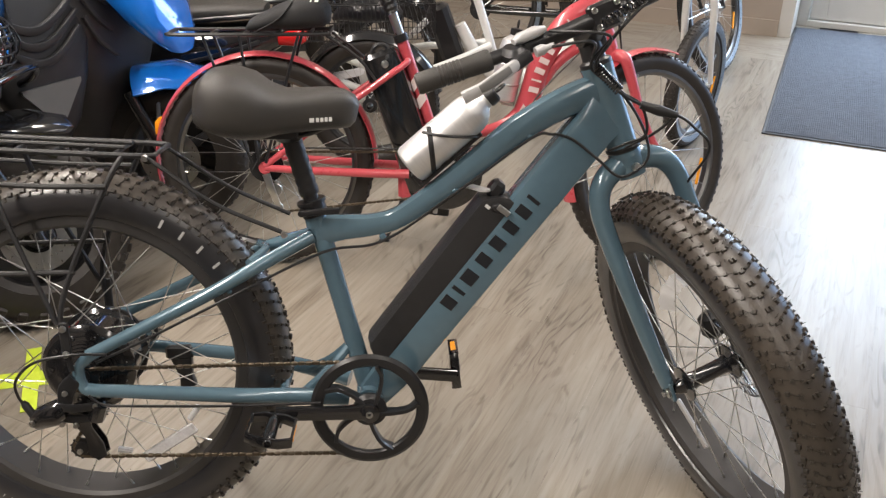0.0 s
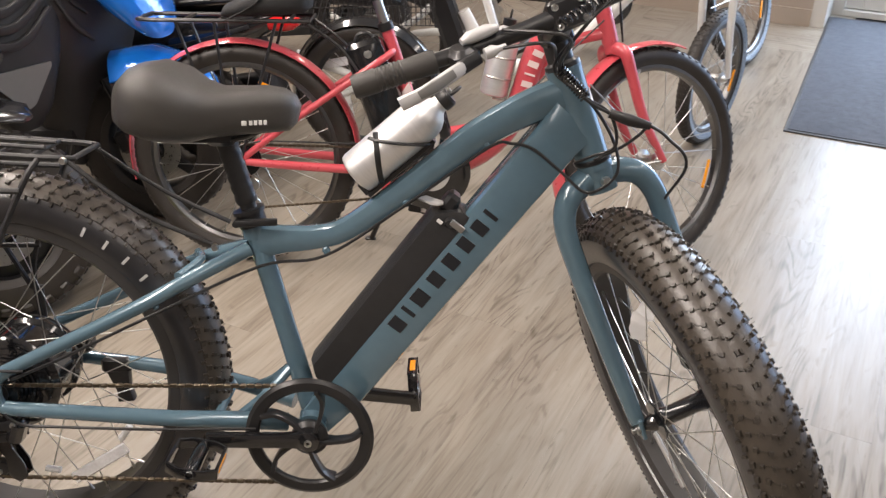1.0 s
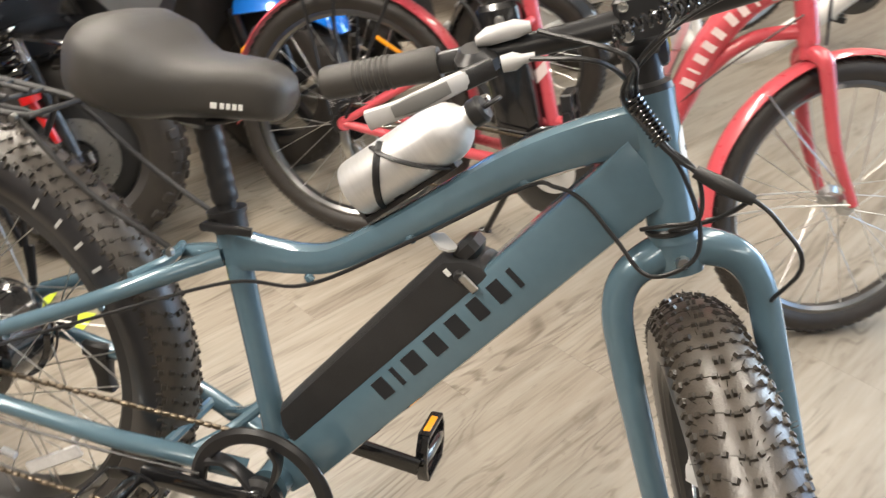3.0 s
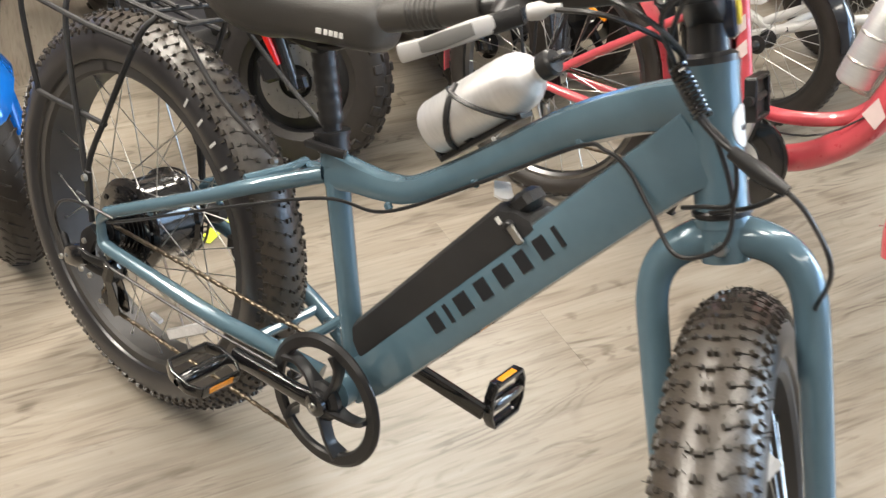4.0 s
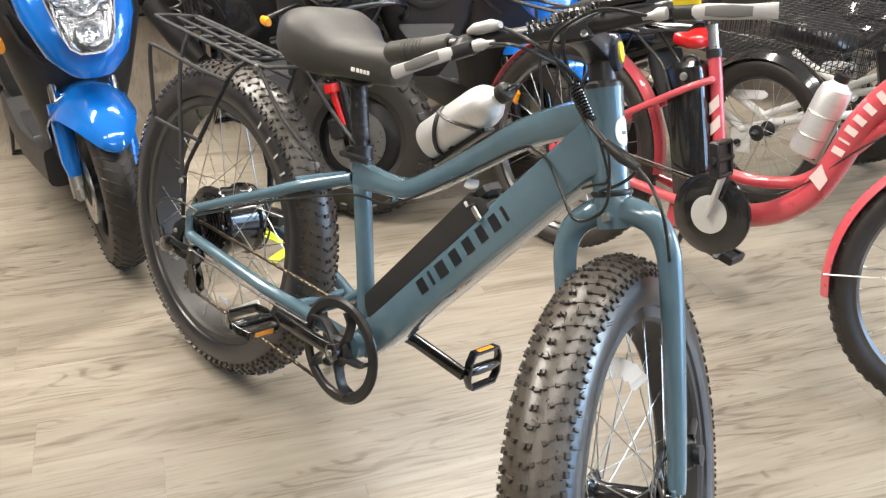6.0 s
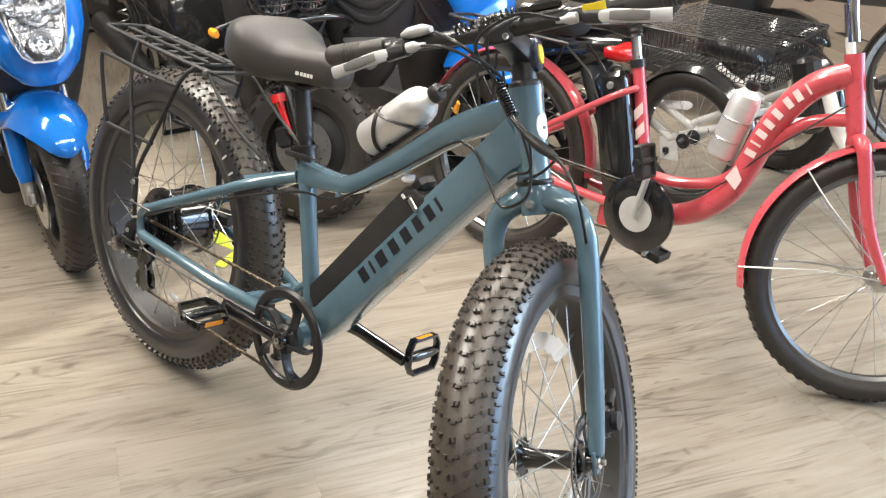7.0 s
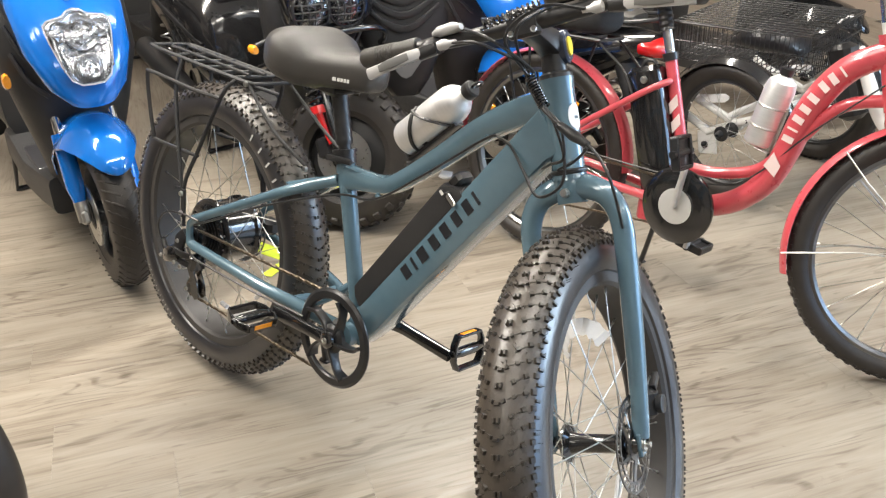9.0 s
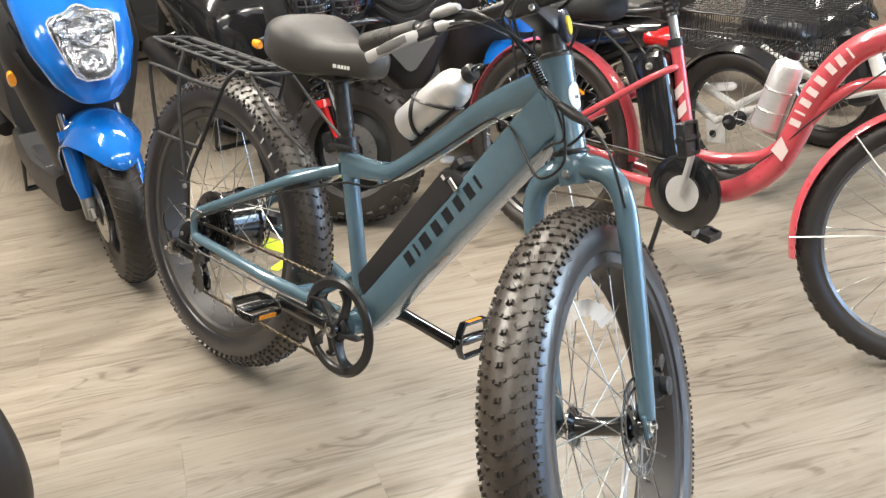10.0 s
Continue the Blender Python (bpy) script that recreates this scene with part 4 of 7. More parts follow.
# seat post with rubber boot, saddle
dv = (B(0.158, 0.80) - B(0.199, 0.65)).normalized()
sp = Shape().tube([B(0.204, 0.63), B(0.160, 0.800)], 0.0135, 16)
part("seat_post", sp, SATIN, fat, "black suspension seat post")
bt2 = Shape()
p0_ = B(0.1895, 0.688)
bt2.tube([p0_ + dv * (0.006 * k) for k in range(18)], [0.0166 if k % 3 == 0 else 0.0180 for k in range(18)], 18)
part("rubber_boot", bt2, PLASTIC, fat, "ribbed rubber boot")
cl = Shape().tube([B(0.198, 0.650), B(0.191, 0.674)], 0.0235, 20)
cl.tube([B(0.192, 0.672), B(0.1905, 0.678)], 0.0265, 20)
cl.bar([B(0.176, 0.660, 0.030), B(0.211, 0.664, 0.034), B(0.241, 0.663, 0.026)], 0.010, 0.012, 0.6, 4)
cl.rod(B(0.176, 0.660, -0.026), B(0.176, 0.660, 0.034), 0.006, 10)
part("seat_clamp", cl, SATIN, fat, "black quick-release seat clamp")
sd_ = [(0.008, 0.856, 0.046, 0.020), (0.013, 0.857, 0.078, 0.038), (0.030, 0.859, 0.099, 0.051), (0.060, 0.856, 0.108, 0.058), (0.095, 0.848, 0.106, 0.055), (0.122, 0.839, 0.093, 0.045), (0.150, 0.837, 0.076, 0.037), (0.190, 0.839, 0.061, 0.036), (0.225, 0.841, 0.050, 0.0355), (0.252, 0.840, 0.042, 0.033), (0.270, 0.836, 0.032, 0.027), (0.279, 0.833, 0.018, 0.015)]
saddle = Shape().loft([(B(x, z), (0, w, 0), (0.004, 0, h), 3.1) for x, z, w, h in sd_], 40)
sad = part("saddle", saddle, VINYL, fat, "wide black vinyl saddle", angle=60)
for sg in (1, -1):
    rl = Shape().tube([B(0.01, 0.820, sg * 0.045), B(0.08, 0.798, sg * 0.028), B(0.18, 0.797, sg * 0.024), B(0.235, 0.815, sg * 0.012)], 0.0045, 8, 4)
    part("saddle_rail", rl, SATIN, sad)
part("saddle_clamp", Shape().block(B(0.157, 0.797), (0.050, 0.060, 0.024), bevel=0.3), SATIN, sad)
for x, wd in ((0.2045, 0.0075), (0.2140, 0.005), (0.2210, 0.005), (0.2280, 0.005), (0.2350, 0.005)):
    yw = float(np.interp(x, [q[0] for q in sd_], [q[2] for q in sd_])) * 0.992
    part("maker_mark", Shape().block(B(x, 0.828, yw), (wd, 0.0024, 0.0070), pose(0, 0, 0, 0, 2, 19), 0.1), WHITEDECAL, sad)

# luggage rack
R5 = 0.0048
deck = [B(-0.065, 0.770, 0.052), B(-0.110, 0.773, 0.060), B(-0.290, 0.783, 0.060), B(-0.460, 0.794, 0.058), B(-0.482, 0.796, 0.040), B(-0.482, 0.796, -0.040), B(-0.460, 0.794, -0.058), B(-0.290, 0.783, -0.060), B(-0.110, 0.773, -0.060), B(-0.065, 0.770, -0.052)]
rack = part("luggage_rack", Shape().tube(deck, R5, 8, 4, closed=True), RACKBLACK, fat, "black tubular luggage rack")
for x in (-0.13, -0.18, -0.23, -0.29, -0.36):
    z = 0.773 + (-0.11 - x) * 0.066
    part("crossbar", Shape().rod(B(x, z, 0.060), B(x, z, -0.060), 0.0040, 8), RACKBLACK, rack)
part("middle_rail", Shape().tube([B(-0.120, 0.780, 0.022), B(-0.440, 0.799, 0.022), B(-0.440, 0.799, -0.022), B(-0.120, 0.780, -0.022)], 0.0038, 8), RACKBLACK, rack)
for sg in (1, -1):
    part("leg", Shape().tube([B(-0.115, 0.771, sg * 0.062), B(-0.135, 0.735, sg * 0.082), B(-0.205, 0.593, sg * 0.094), B(-0.232, 0.502, sg * 0.112), B(-0.223, 0.407, sg * 0.116)], R5, 8, 4), RACKBLACK, rack)
    part("stay", Shape().tube([B(-0.330, 0.786, sg * 0.062), B(-0.320, 0.704, sg * 0.084), B(-0.238, 0.492, sg * 0.114)], R5, 8, 4), RACKBLACK, rack)
    part("side_hoop", Shape().tube([B(-0.138, 0.726, sg * 0.086), B(-0.250, 0.729, sg * 0.090), B(-0.415, 0.740, sg * 0.090), B(-0.438, 0.729, sg * 0.090), B(-0.422, 0.651, sg * 0.091), B(-0.402, 0.590, sg * 0.092), B(-0.385, 0.579, sg * 0.092), B(-0.205, 0.580, sg * 0.096)], R5, 8, 4), RACKBLACK, rack)
    part("front_strut", Shape().tube([B(-0.075, 0.768, sg * 0.056), B(0.032, 0.690, sg * 0.066), B(0.144, 0.636, sg * 0.062)], 0.0040, 8, 4), RACKBLACK, rack)
    part("foot_plate", Shape().block(B(-0.227, 0.462, sg * 0.116), (0.016, 0.006, 0.070), bevel=0.2), RACKBLACK, rack)
for q in (B(-0.077, 0.768, 0.060), B(-0.227, 0.487, 0.121), B(-0.227, 0.440, 0.121), B(0.149, 0.632, 0.066)):
    part("bolt", Shape().disc(q, (0, -1, 0), [(0, 0.006), (0.005, 0.006), (0.0065, 0.0)], 10), STEEL, rack)

# bottle cage on the top tube
cg = Shape()
b0, b1 = B(0.368, 0.734), B(0.520, 0.864)
bx = (b1 - b0).normalized()
bn = bx.cross(Vector((0, 1, 0))).normalized()
if bn.z < 0:
    bn = -bn
base = b0 + bx * 0.02 - bn * 0.037
cg.bar([b0 - bn * 0.037 - bx * 0.004, b0 + bx * 0.135 - bn * 0.036], 0.026, 0.007, 0.4)
cg.bar([b0 - bx * 0.004 - bn * 0.034, b0 - bx * 0.004 - bn * 0.012], 0.024, 0.006, 0.4)


def hoop(at, slant):
    return [b0 + bx * (at + slant * math.cos(q)) + bn * (0.002 - 0.0378 * math.cos(q)) + Vector((0, 0.0378 * math.sin(q), 0)) for q in np.linspace(-2.6, 2.6, 22)]


cg.tube(hoop(0.052, -0.026), 0.0046, 8, flat=0.55)
cg.tube(hoop(0.092, 0.036), 0.0046, 8, flat=0.55)
part("bottle_cage", cg, PLASTIC, fat, "black plastic bottle cage")

# cables: bar to frame, loops at the head, gear and motor leads
cab = {
    "brake_cable": [SM @ Vector((0.128, -0.118, 0.236)), SM @ Vector((0.150, -0.055, 0.220)), B(0.676, 0.925, 0.052), B(0.686, 0.901, 0.056), B(0.719, 0.875, 0.060), B(0.747, 0.843, 0.058), B(0.773, 0.795, 0.058), B(0.775, 0.753, 0.062), B(0.733, 0.725, 0.060), B(0.690, 0.757, 0.050), B(0.649, 0.788, 0.038), B(0.615, 0.795, 0.028), B(0.578, 0.786, 0.022), B(0.449, 0.692, 0.022), B(0.318, 0.606, 0.024), B(0.21, 0.588, 0.030), B(0.05, 0.528, 0.096), B(-0.09, 0.462, 0.112), B(-0.18, 0.422, 0.116)],
    "gear_cable": [SM @ Vector((0.106, -0.100, 0.256)), SM @ Vector((0.160, -0.030, 0.220)), B(0.684, 0.925, 0.058), B(0.692, 0.899, 0.060), B(0.723, 0.872, 0.064), B(0.760, 0.848, 0.064), B(0.772, 0.800, 0.060), B(0.740, 0.780, 0.046), B(0.715, 0.765, 0.030)],
    "front_brake_cable": [SM @ Vector((0.128, 0.118, 0.236)), SM @ Vector((0.165, 0.060, 0.250)), SM @ Vector((0.155, -0.010, 0.220)), B(0.680, 0.915, 0.062), B(0.712, 0.882, 0.066), B(0.758, 0.850, 0.066), B(0.816, 0.834, 0.072), B(0.850, 0.812, 0.072), B(0.880, 0.770, 0.070), SM @ Vector((-0.010, 0.076, -0.140)), SM @ Vector((0.006, 0.074, -0.280)), SM @ Vector((-0.010, 0.080, -0.370))],
    "motor_cable": [SM @ Vector((0.085, 0.055, 0.264)), SM @ Vector((0.150, 0.010, 0.230)), B(0.672, 0.920, 0.060), B(0.700, 0.888, 0.068), B(0.742, 0.858, 0.068), B(0.790, 0.842, 0.068), B(0.816, 0.832, 0.066), B(0.790, 0.800, 0.050), B(0.745, 0.770, 0.030)],
    "derailleur_cable": [B(0.20, 0.322, 0.090), B(0.05, 0.326, 0.102), B(-0.12, 0.336, 0.114), B(-0.175, 0.342, 0.118), B(-0.198, 0.362, 0.122)],
    "shift_cable": [B(-0.16, 0.437, 0.118), B(-0.215, 0.441, 0.126), B(-0.280, 0.429, 0.128), B(-0.316, 0.395, 0.126), B(-0.318, 0.362, 0.122), B(-0.308, 0.342, 0.117)],
}
for nm, pts in cab.items():
    part("cable", Shape().tube(pts, 0.0026, 7, 7), PLASTIC, fat, "black control cable")


def coil(a, b, r, turns, thick):
    """A helix of plastic strip round the line from a to b."""
    a, b = Vector(a), Vector(b)
    d = (b - a).normalized()
    u = d.orthogonal().normalized()
    v = d.cross(u)
    n = turns * 10
    return Shape().tube([a.lerp(b, k / n) + (u * math.cos(0.2 * math.pi * k) + v * math.sin(0.2 * math.pi * k)) * r for k in range(n + 1)], thick, 6)


part("spiral_wrap", coil(B(0.682, 0.912, 0.058), B(0.722, 0.873, 0.063), 0.0082, 11, 0.0022), GLOSSBLACK, fat, "black spiral cable wrap")
part("connector", Shape().tube([B(0.758, 0.850, 0.065), B(0.790, 0.840, 0.068), B(0.820, 0.832, 0.071)], [0.007, 0.0095, 0.006], 12, 3), PLASTIC, fat, "black cable connector")
part("spiral_wrap", coil(SM @ Vector((0.165, 0.060, 0.255)), SM @ Vector((0.168, -0.040, 0.242)), 0.006, 12, 0.0020), GLOSSBLACK, fat, "black spiral cable wrap")
ks = Shape().tube([B(0.06, 0.300, -0.070), B(0.02, 0.230, -0.110), B(-0.035, 0.045, -0.200)], [0.011, 0.009, 0.009], 10)
ks.block(B(-0.037, 0.044, -0.203), (0.030, 0.030, 0.014), bevel=0.3)
part("kickstand", ks, SATIN, fat, "black kickstand")
HT = axes(fwd_axis, (0, 1, 0), up_axis, B(0.749, 0.762))
oval = []
for k in range(9):
    z_ = -0.0215 + 0.043 * k / 8
    half = 0.10 + 0.46 * math.sqrt(max(0.0, 1 - (z_ / 0.0216) ** 2))
    turn_ = np.linspace(-half, half, 9)
    oval.append([Vector((0.0290 * math.cos(q), 0.0290 * math.sin(q), 0.093 + z_)) for q in turn_] + [Vector((0.0278 * math.cos(q), 0.0278 * math.sin(q), 0.093 + z_)) for q in turn_[::-1]])
head_badge = part("head_badge", Shape().rings(oval), WHITEDECAL, fat, "white oval head-tube badge", HT, angle=60)
part("badge_mark", Shape().block((0.0292, 0, 0.091), (0.001, 0.008, 0.005), bevel=0.1), DECAL, head_badge)
rear_wheel = [c for c in fat.children if c.name.startswith("rear_wheel")][0]
sidewall_marks(rear_wheel, -1, radians(80), radians(51), 0.312, 5, 0.0165)
sidewall_marks(rear_wheel, -1, radians(-128), radians(-98), 0.316, 12, 0.007)

# aluminium bottle standing in the cage
bm_ = axes(bn.cross(bx), bn, bx, b0 + bn * 0.002)
bottle = thing("water_bottle", fat.matrix_basis @ bm_, "brushed aluminium water bottle held in a black cage", "bottle")
part("bottle_body", Shape().lathe([(0, 0), (0.028, 0), (0.0345, 0.003), (0.0365, 0.009), (0.0365, 0.132), (0.0355, 0.144), (0.0320, 0.156), (0.0250, 0.166), (0.0165, 0.173), (0.0145, 0.176), (0.0145, 0.184), (0, 0.184)], 40), ALLOY, bottle, "brushed silver bottle body")
part("bottle_cap", Shape().lathe([(0.0160, 0.181), (0.0170, 0.183), (0.0170, 0.196), (0.014, 0.200), (0, 0.201)], 24), PLASTIC, bottle, "black screw cap")
ring = Shape().tube([Vector((0.010 * math.cos(q), 0, 0.210 + 0.010 * math.sin(q))) for q in np.linspace(0, 2 * math.pi, 16, endpoint=False)], 0.0025, 8, closed=True)
part("cap_ring", ring, PLASTIC, bottle)
kar = [Vector((0.014, 0.004, 0.204)), Vector((0.026, 0.010, 0.198)), Vector((0.034, 0.010, 0.173)), Vector((0.034, 0.008, 0.153)), Vector((0.026, 0.004, 0.154)), Vector((0.022, 0.002, 0.178))]
part("carabiner", Shape().tube(kar, 0.0022, 8, 4, closed=True), STEEL, bottle, "small steel carabiner")
for k in range(4):
    a = radians(-70 - 14 * k)
    part("print_mark", Shape().block((0.0366 * math.cos(a), 0.0366 * math.sin(a), 0.052), (0.001, 0.005, 0.012), pose(0, 0, 0, 0, 0, math.degrees(a)), 0.1), DECAL, bottle)

# ---- step-through electric bicycles ----
def slim_wheel(m, name, parent, R, wide, label, rim_mat=DARKRIM, wall=None, hub_mat=STEEL, reflectors=1, n=28):
    ri = R - wide * 0.95
    rim = Shape().lathe([(ri + 0.004, -wide * 0.30), (ri - 0.008, -wide * 0.32), (ri - 0.016, -wide * 0.18), (ri - 0.016, wide * 0.18), (ri - 0.008, wide * 0.32), (ri + 0.004, wide * 0.30), (ri - 0.004, 0)], 56, AX, closed=True)
    wheel = part(name, rim, rim_mat, parent, label, m)
    c = R - wide / 2
    prof = [(ri - 0.002, -wide * 0.28)] + [(c + wide / 2 * math.cos(q), wide / 2 * math.sin(q)) for q in np.linspace(-2.3, 2.3, 13)] + [(ri - 0.002, wide * 0.28)]
    part("tyre", Shape().lathe(prof, 64, AX), BIKETYRE, wheel)
    tread = Shape()
    for k in range(70):
        a = 2 * math.pi * k / 70
        for sg in (-1, 1):
            for phi, ly in ((0.25, 0.006), (0.75, 0.005)):
                q = a + (0.5 if phi > 0.5 else 0) * 2 * math.pi / 70
                out = Vector((math.cos(q) * math.cos(phi), sg * math.sin(phi), math.sin(q) * math.cos(phi)))
                at = Vector((c * math.cos(q), 0, c * math.sin(q))) + out * (wide / 2)
                f2 = Vector((-math.sin(q), 0, math.cos(q)))
                tread.block((0, 0, 0), (0.010, ly * 1.6, 0.004), axes(f2, out.cross(f2), out, at), 0.2)
    part("tread", tread, BIKETYRE, wheel)
    if wall:
        for sg in (-1, 1):
            part("white_wall", Shape().lathe([(c - wide * 0.30, sg * (wide * 0.40)), (c - wide * 0.12, sg * (wide * 0.497)), (c + wide * 0.10, sg * (wide * 0.50)), (c + wide * 0.10, sg * wide * 0.46), (c - wide * 0.30, sg * wide * 0.36)], 56, AX, closed=True), wall, wheel, "pale tyre sidewall band")
    part("hub", Shape().lathe([(0.005, -0.058), (0.012, -0.050), (0.014, -0.036), (0.027, -0.033), (0.027, -0.030), (0.014, -0.024), (0.013, 0.024), (0.027, 0.030), (0.027, 0.033), (0.014, 0.036), (0.012, 0.05), (0.005, 0.058)], 24, AX), hub_mat, wheel)
    spokes(wheel, n, 0.026, 0.031, ri - 0.012, 0.004, STEEL, 0.0010)
    for k in range(reflectors):
        a = radians(-18 + 180 * k)
        q = Vector((ri * 0.80 * math.cos(a), -0.014, ri * 0.80 * math.sin(a)))
        part("spoke_reflector", Shape().block((0, 0, 0), (0.010, 0.008, 0.085), Matrix.Translation(q) @ pose(0, 0, 0, 0, -math.degrees(a), 0), 0.3), ORANGE, wheel, "amber spoke reflector")
    return wheel


def fender(parent, centre, R, a0, a1, wide, mat, label, m=None, deep=0.010):
    """A curved mudguard about a wheel's centre, from angle a0 to a1 (degrees from straight ahead)."""
    rings = []
    for a in np.linspace(radians(a0), radians(a1), 30):
        e = Vector((math.cos(a), 0, math.sin(a)))
        row = []
        for y in np.linspace(-1, 1, 9):
            row.append(Vector(centre) + e * (R - deep * y * y) + Vector((0, y * wide / 2, 0)))
        for y in np.linspace(1, -1, 9):
            row.append(Vector(centre) + e * (R - 0.002 - deep * y * y) + Vector((0, y * (wide / 2 - 0.0015), 0)))
        rings.append(row)
    return part("mudguard", Shape().rings(rings), mat, parent, label, m)


def city_bike(name, m, paint, label, group, guard=None, steer=0.0, bag=True, bottle_label="", marks=WHITEDECAL, wall=None):
    """Heading along x; coordinates: forward, left, up."""
    P = lambda s, v, w=0.0: Vector((s, -w, v))
    bike = thing(name, m, label, "bicycle", group)
    guard = guard or paint
    R = 0.310
    rear = P(-0.386, 0.316)
    hb_, ht_ = P(0.603, 0.646), P(0.554, 0.806)
    BBX, BBZ = 0.134, 0.292
    ax = (ht_ - hb_).normalized()
    fwd = Vector((ax.z, 0, -ax.x))
    S = axes(fwd, (0, 1, 0), ax, hb_) @ Matrix.Rotation(steer, 4, "Z")
    f = Shape()
    f.tube([hb_ - ax * 0.006, ht_ + ax * 0.006], 0.0225, 20)
    f.tube([P(0.045, 0.292), P(0.120, 0.284), P(0.205, 0.300), P(0.283, 0.342), P(0.345, 0.411), P(0.377, 0.495), P(0.403, 0.589), P(0.442, 0.668), P(0.492, 0.727), P(0.566, 0.770)], [0.026, 0.029, 0.030, 0.031, 0.032, 0.033, 0.033, 0.033, 0.032, 0.030], 20, 6)
    f.tube([P(0.085, 0.385), P(0.130, 0.388), P(0.190, 0.391), P(0.257, 0.406), P(0.317, 0.433), P(0.370, 0.490), P(0.415, 0.546), P(0.452, 0.597), P(0.507, 0.640), P(0.592, 0.664)], 0.0155, 16, 6)
    f.tube([P(BBX, BBZ), P(0.010, 0.674)], 0.0170, 16)
    for sg in (1, -1):
        f.tube([P(-0.386, 0.321, sg * 0.062), P(-0.259, 0.416, sg * 0.060), P(-0.130, 0.505, sg * 0.057), P(-0.020, 0.580, sg * 0.052), P(0.024, 0.608, sg * 0.030), P(0.028, 0.612, sg * 0.008)], 0.0095, 12, 4)
        f.tube([P(-0.386, 0.316, sg * 0.062), P(-0.283, 0.308, sg * 0.062), P(-0.10, 0.296, sg * 0.055), P(0.050, 0.288, sg * 0.045)], [0.010, 0.012, 0.013, 0.014], 12, 4)
        f.disc(P(-0.386, 0.316, sg * 0.062), (0, -sg, 0), [(0, 0.003), (0.018, 0.003), (0.018, -0.003), (0, -0.003)], 16)
    f.block(P(0.036, 0.252), (0.082, 0.080, 0.096), bevel=0.15)
    f.rod(P(BBX, BBZ, 0.045), P(BBX, BBZ, -0.045), 0.030, 20)
    part("frame", f, paint, bike)
    # fork, steered
    fk = Shape()
    fk.tube([(0, 0, 0), (0, 0, -0.035)], [0.020, 0.022], 16)
    for sg in (1, -1):
        fk.tube([(0, 0, -0.022), (0.004, sg * 0.040, -0.034), (0.006, sg * 0.050, -0.070), (0.012, sg * 0.052, -0.220), (0.045, sg * 0.056, -0.360)], [0.018, 0.018, 0.016, 0.014, 0.010], 14, 5)
    part("fork", fk, paint, bike, "", S)
    FC = (0.045, 0, -0.362)
    slim_wheel(S @ pose(*FC) @ pose(0, 0, 0, 0, 15, 0), "front_wheel", bike, R, 0.050, "spoked wheel with black tyre", wall=wall)
    tilt = S @ pose(*FC) @ pose(0, 0, 0, 0, 0, 0)
    fender(bike, (0, 0, 0), R + 0.017, 55, 180, 0.058, guard, "front mudguard", tilt)
    for sg in (1, -1):
        st_ = Shape().tube([(0.004, sg * 0.060, 0.004), (-0.15, sg * 0.050, 0.040), (-(R + 0.014), sg * 0.028, 0.055)], 0.0022, 6)
        st2 = Shape().tube([(0.004, sg * 0.060, 0.004), (-0.12, sg * 0.046, 0.20), (-0.16, sg * 0.028, R - 0.03)], 0.0022, 6)
        part("mudguard_stay", st_, STEEL, bike, "thin steel mudguard stay", tilt)
        part("mudguard_stay", st2, STEEL, bike, "thin steel mudguard stay", tilt)
    br = Shape()
    for sg in (1, -1):
        br.bar([(0.022, sg * 0.034, -0.075), (0.030, sg * 0.030, -0.115)], 0.014, 0.010, 0.4)
        br.block((0.034, sg * 0.027, -0.105), (0.045, 0.008, 0.010), bevel=0.3)
    br.tube([(0.03, -0.035, -0.05), (0.036, 0.0, -0.040), (0.03, 0.035, -0.05)], 0.003, 8, 3)
    part("rim_brake", br, STEEL, bike, "silver rim brake", S)
    # rear wheel, mudguard, stays
    slim_wheel(Matrix.Translation(rear) @ pose(0, 0, 0, 0, -83, 0), "rear_wheel", bike, R, 0.050, "spoked wheel with black tyre", wall=wall, reflectors=1)
    fender(bike, rear, R + 0.015, 2, 192, 0.060, guard, "rear mudguard")
    cass = part("cassette", Shape().disc(P(-0.386, 0.316, 0.033), (0, -1, 0), [(0.008, 0), (0.015, 0), (0.015, 0.026), (0.008, 0.028)], 18), SATIN, bike)
    for k, r in enumerate((0.050, 0.044, 0.038, 0.033, 0.028)):
        cs = Shape().disc(P(-0.386, 0.316, 0.036 + k * 0.0045), (0, -1, 0), [(0.010, 0), (r, 0), (r, 0.0016), (0.010, 0.0016)], 22)
        part("cog", cs, SATIN, cass)
    dr = Shape().bar([P(-0.382, 0.301, 0.074), P(-0.369, 0.256, 0.078), P(-0.354, 0.206, 0.066)], 0.012, [0.022, 0.020, 0.016], 0.5, 3)
    for v_ in (0.250, 0.195):
        dr.disc(P(-0.360, v_, 0.060), (0, -1, 0), [(0, -0.006), (0.018, -0.005), (0.020, 0), (0.018, 0.005), (0, 0.006)], 12)
    part("derailleur", dr, STEEL, bike, "bright steel rear derailleur")
    part("chain", chain_run([P(BBX, 0.356, 0.056), P(-0.386, 0.361, 0.050), P(-0.409, 0.316, 0.050), P(-0.364, 0.271, 0.058), P(-0.360, 0.181, 0.060), P(BBX, 0.228, 0.056)]), CHAINM, bike)
    # battery behind the seat tube
    bdir = (P(0.010, 0.674) - P(BBX, BBZ)).normalized()
    bside = Vector((bdir.z, 0, -bdir.x))
    b0 = P(BBX, BBZ) - bside * 0.070
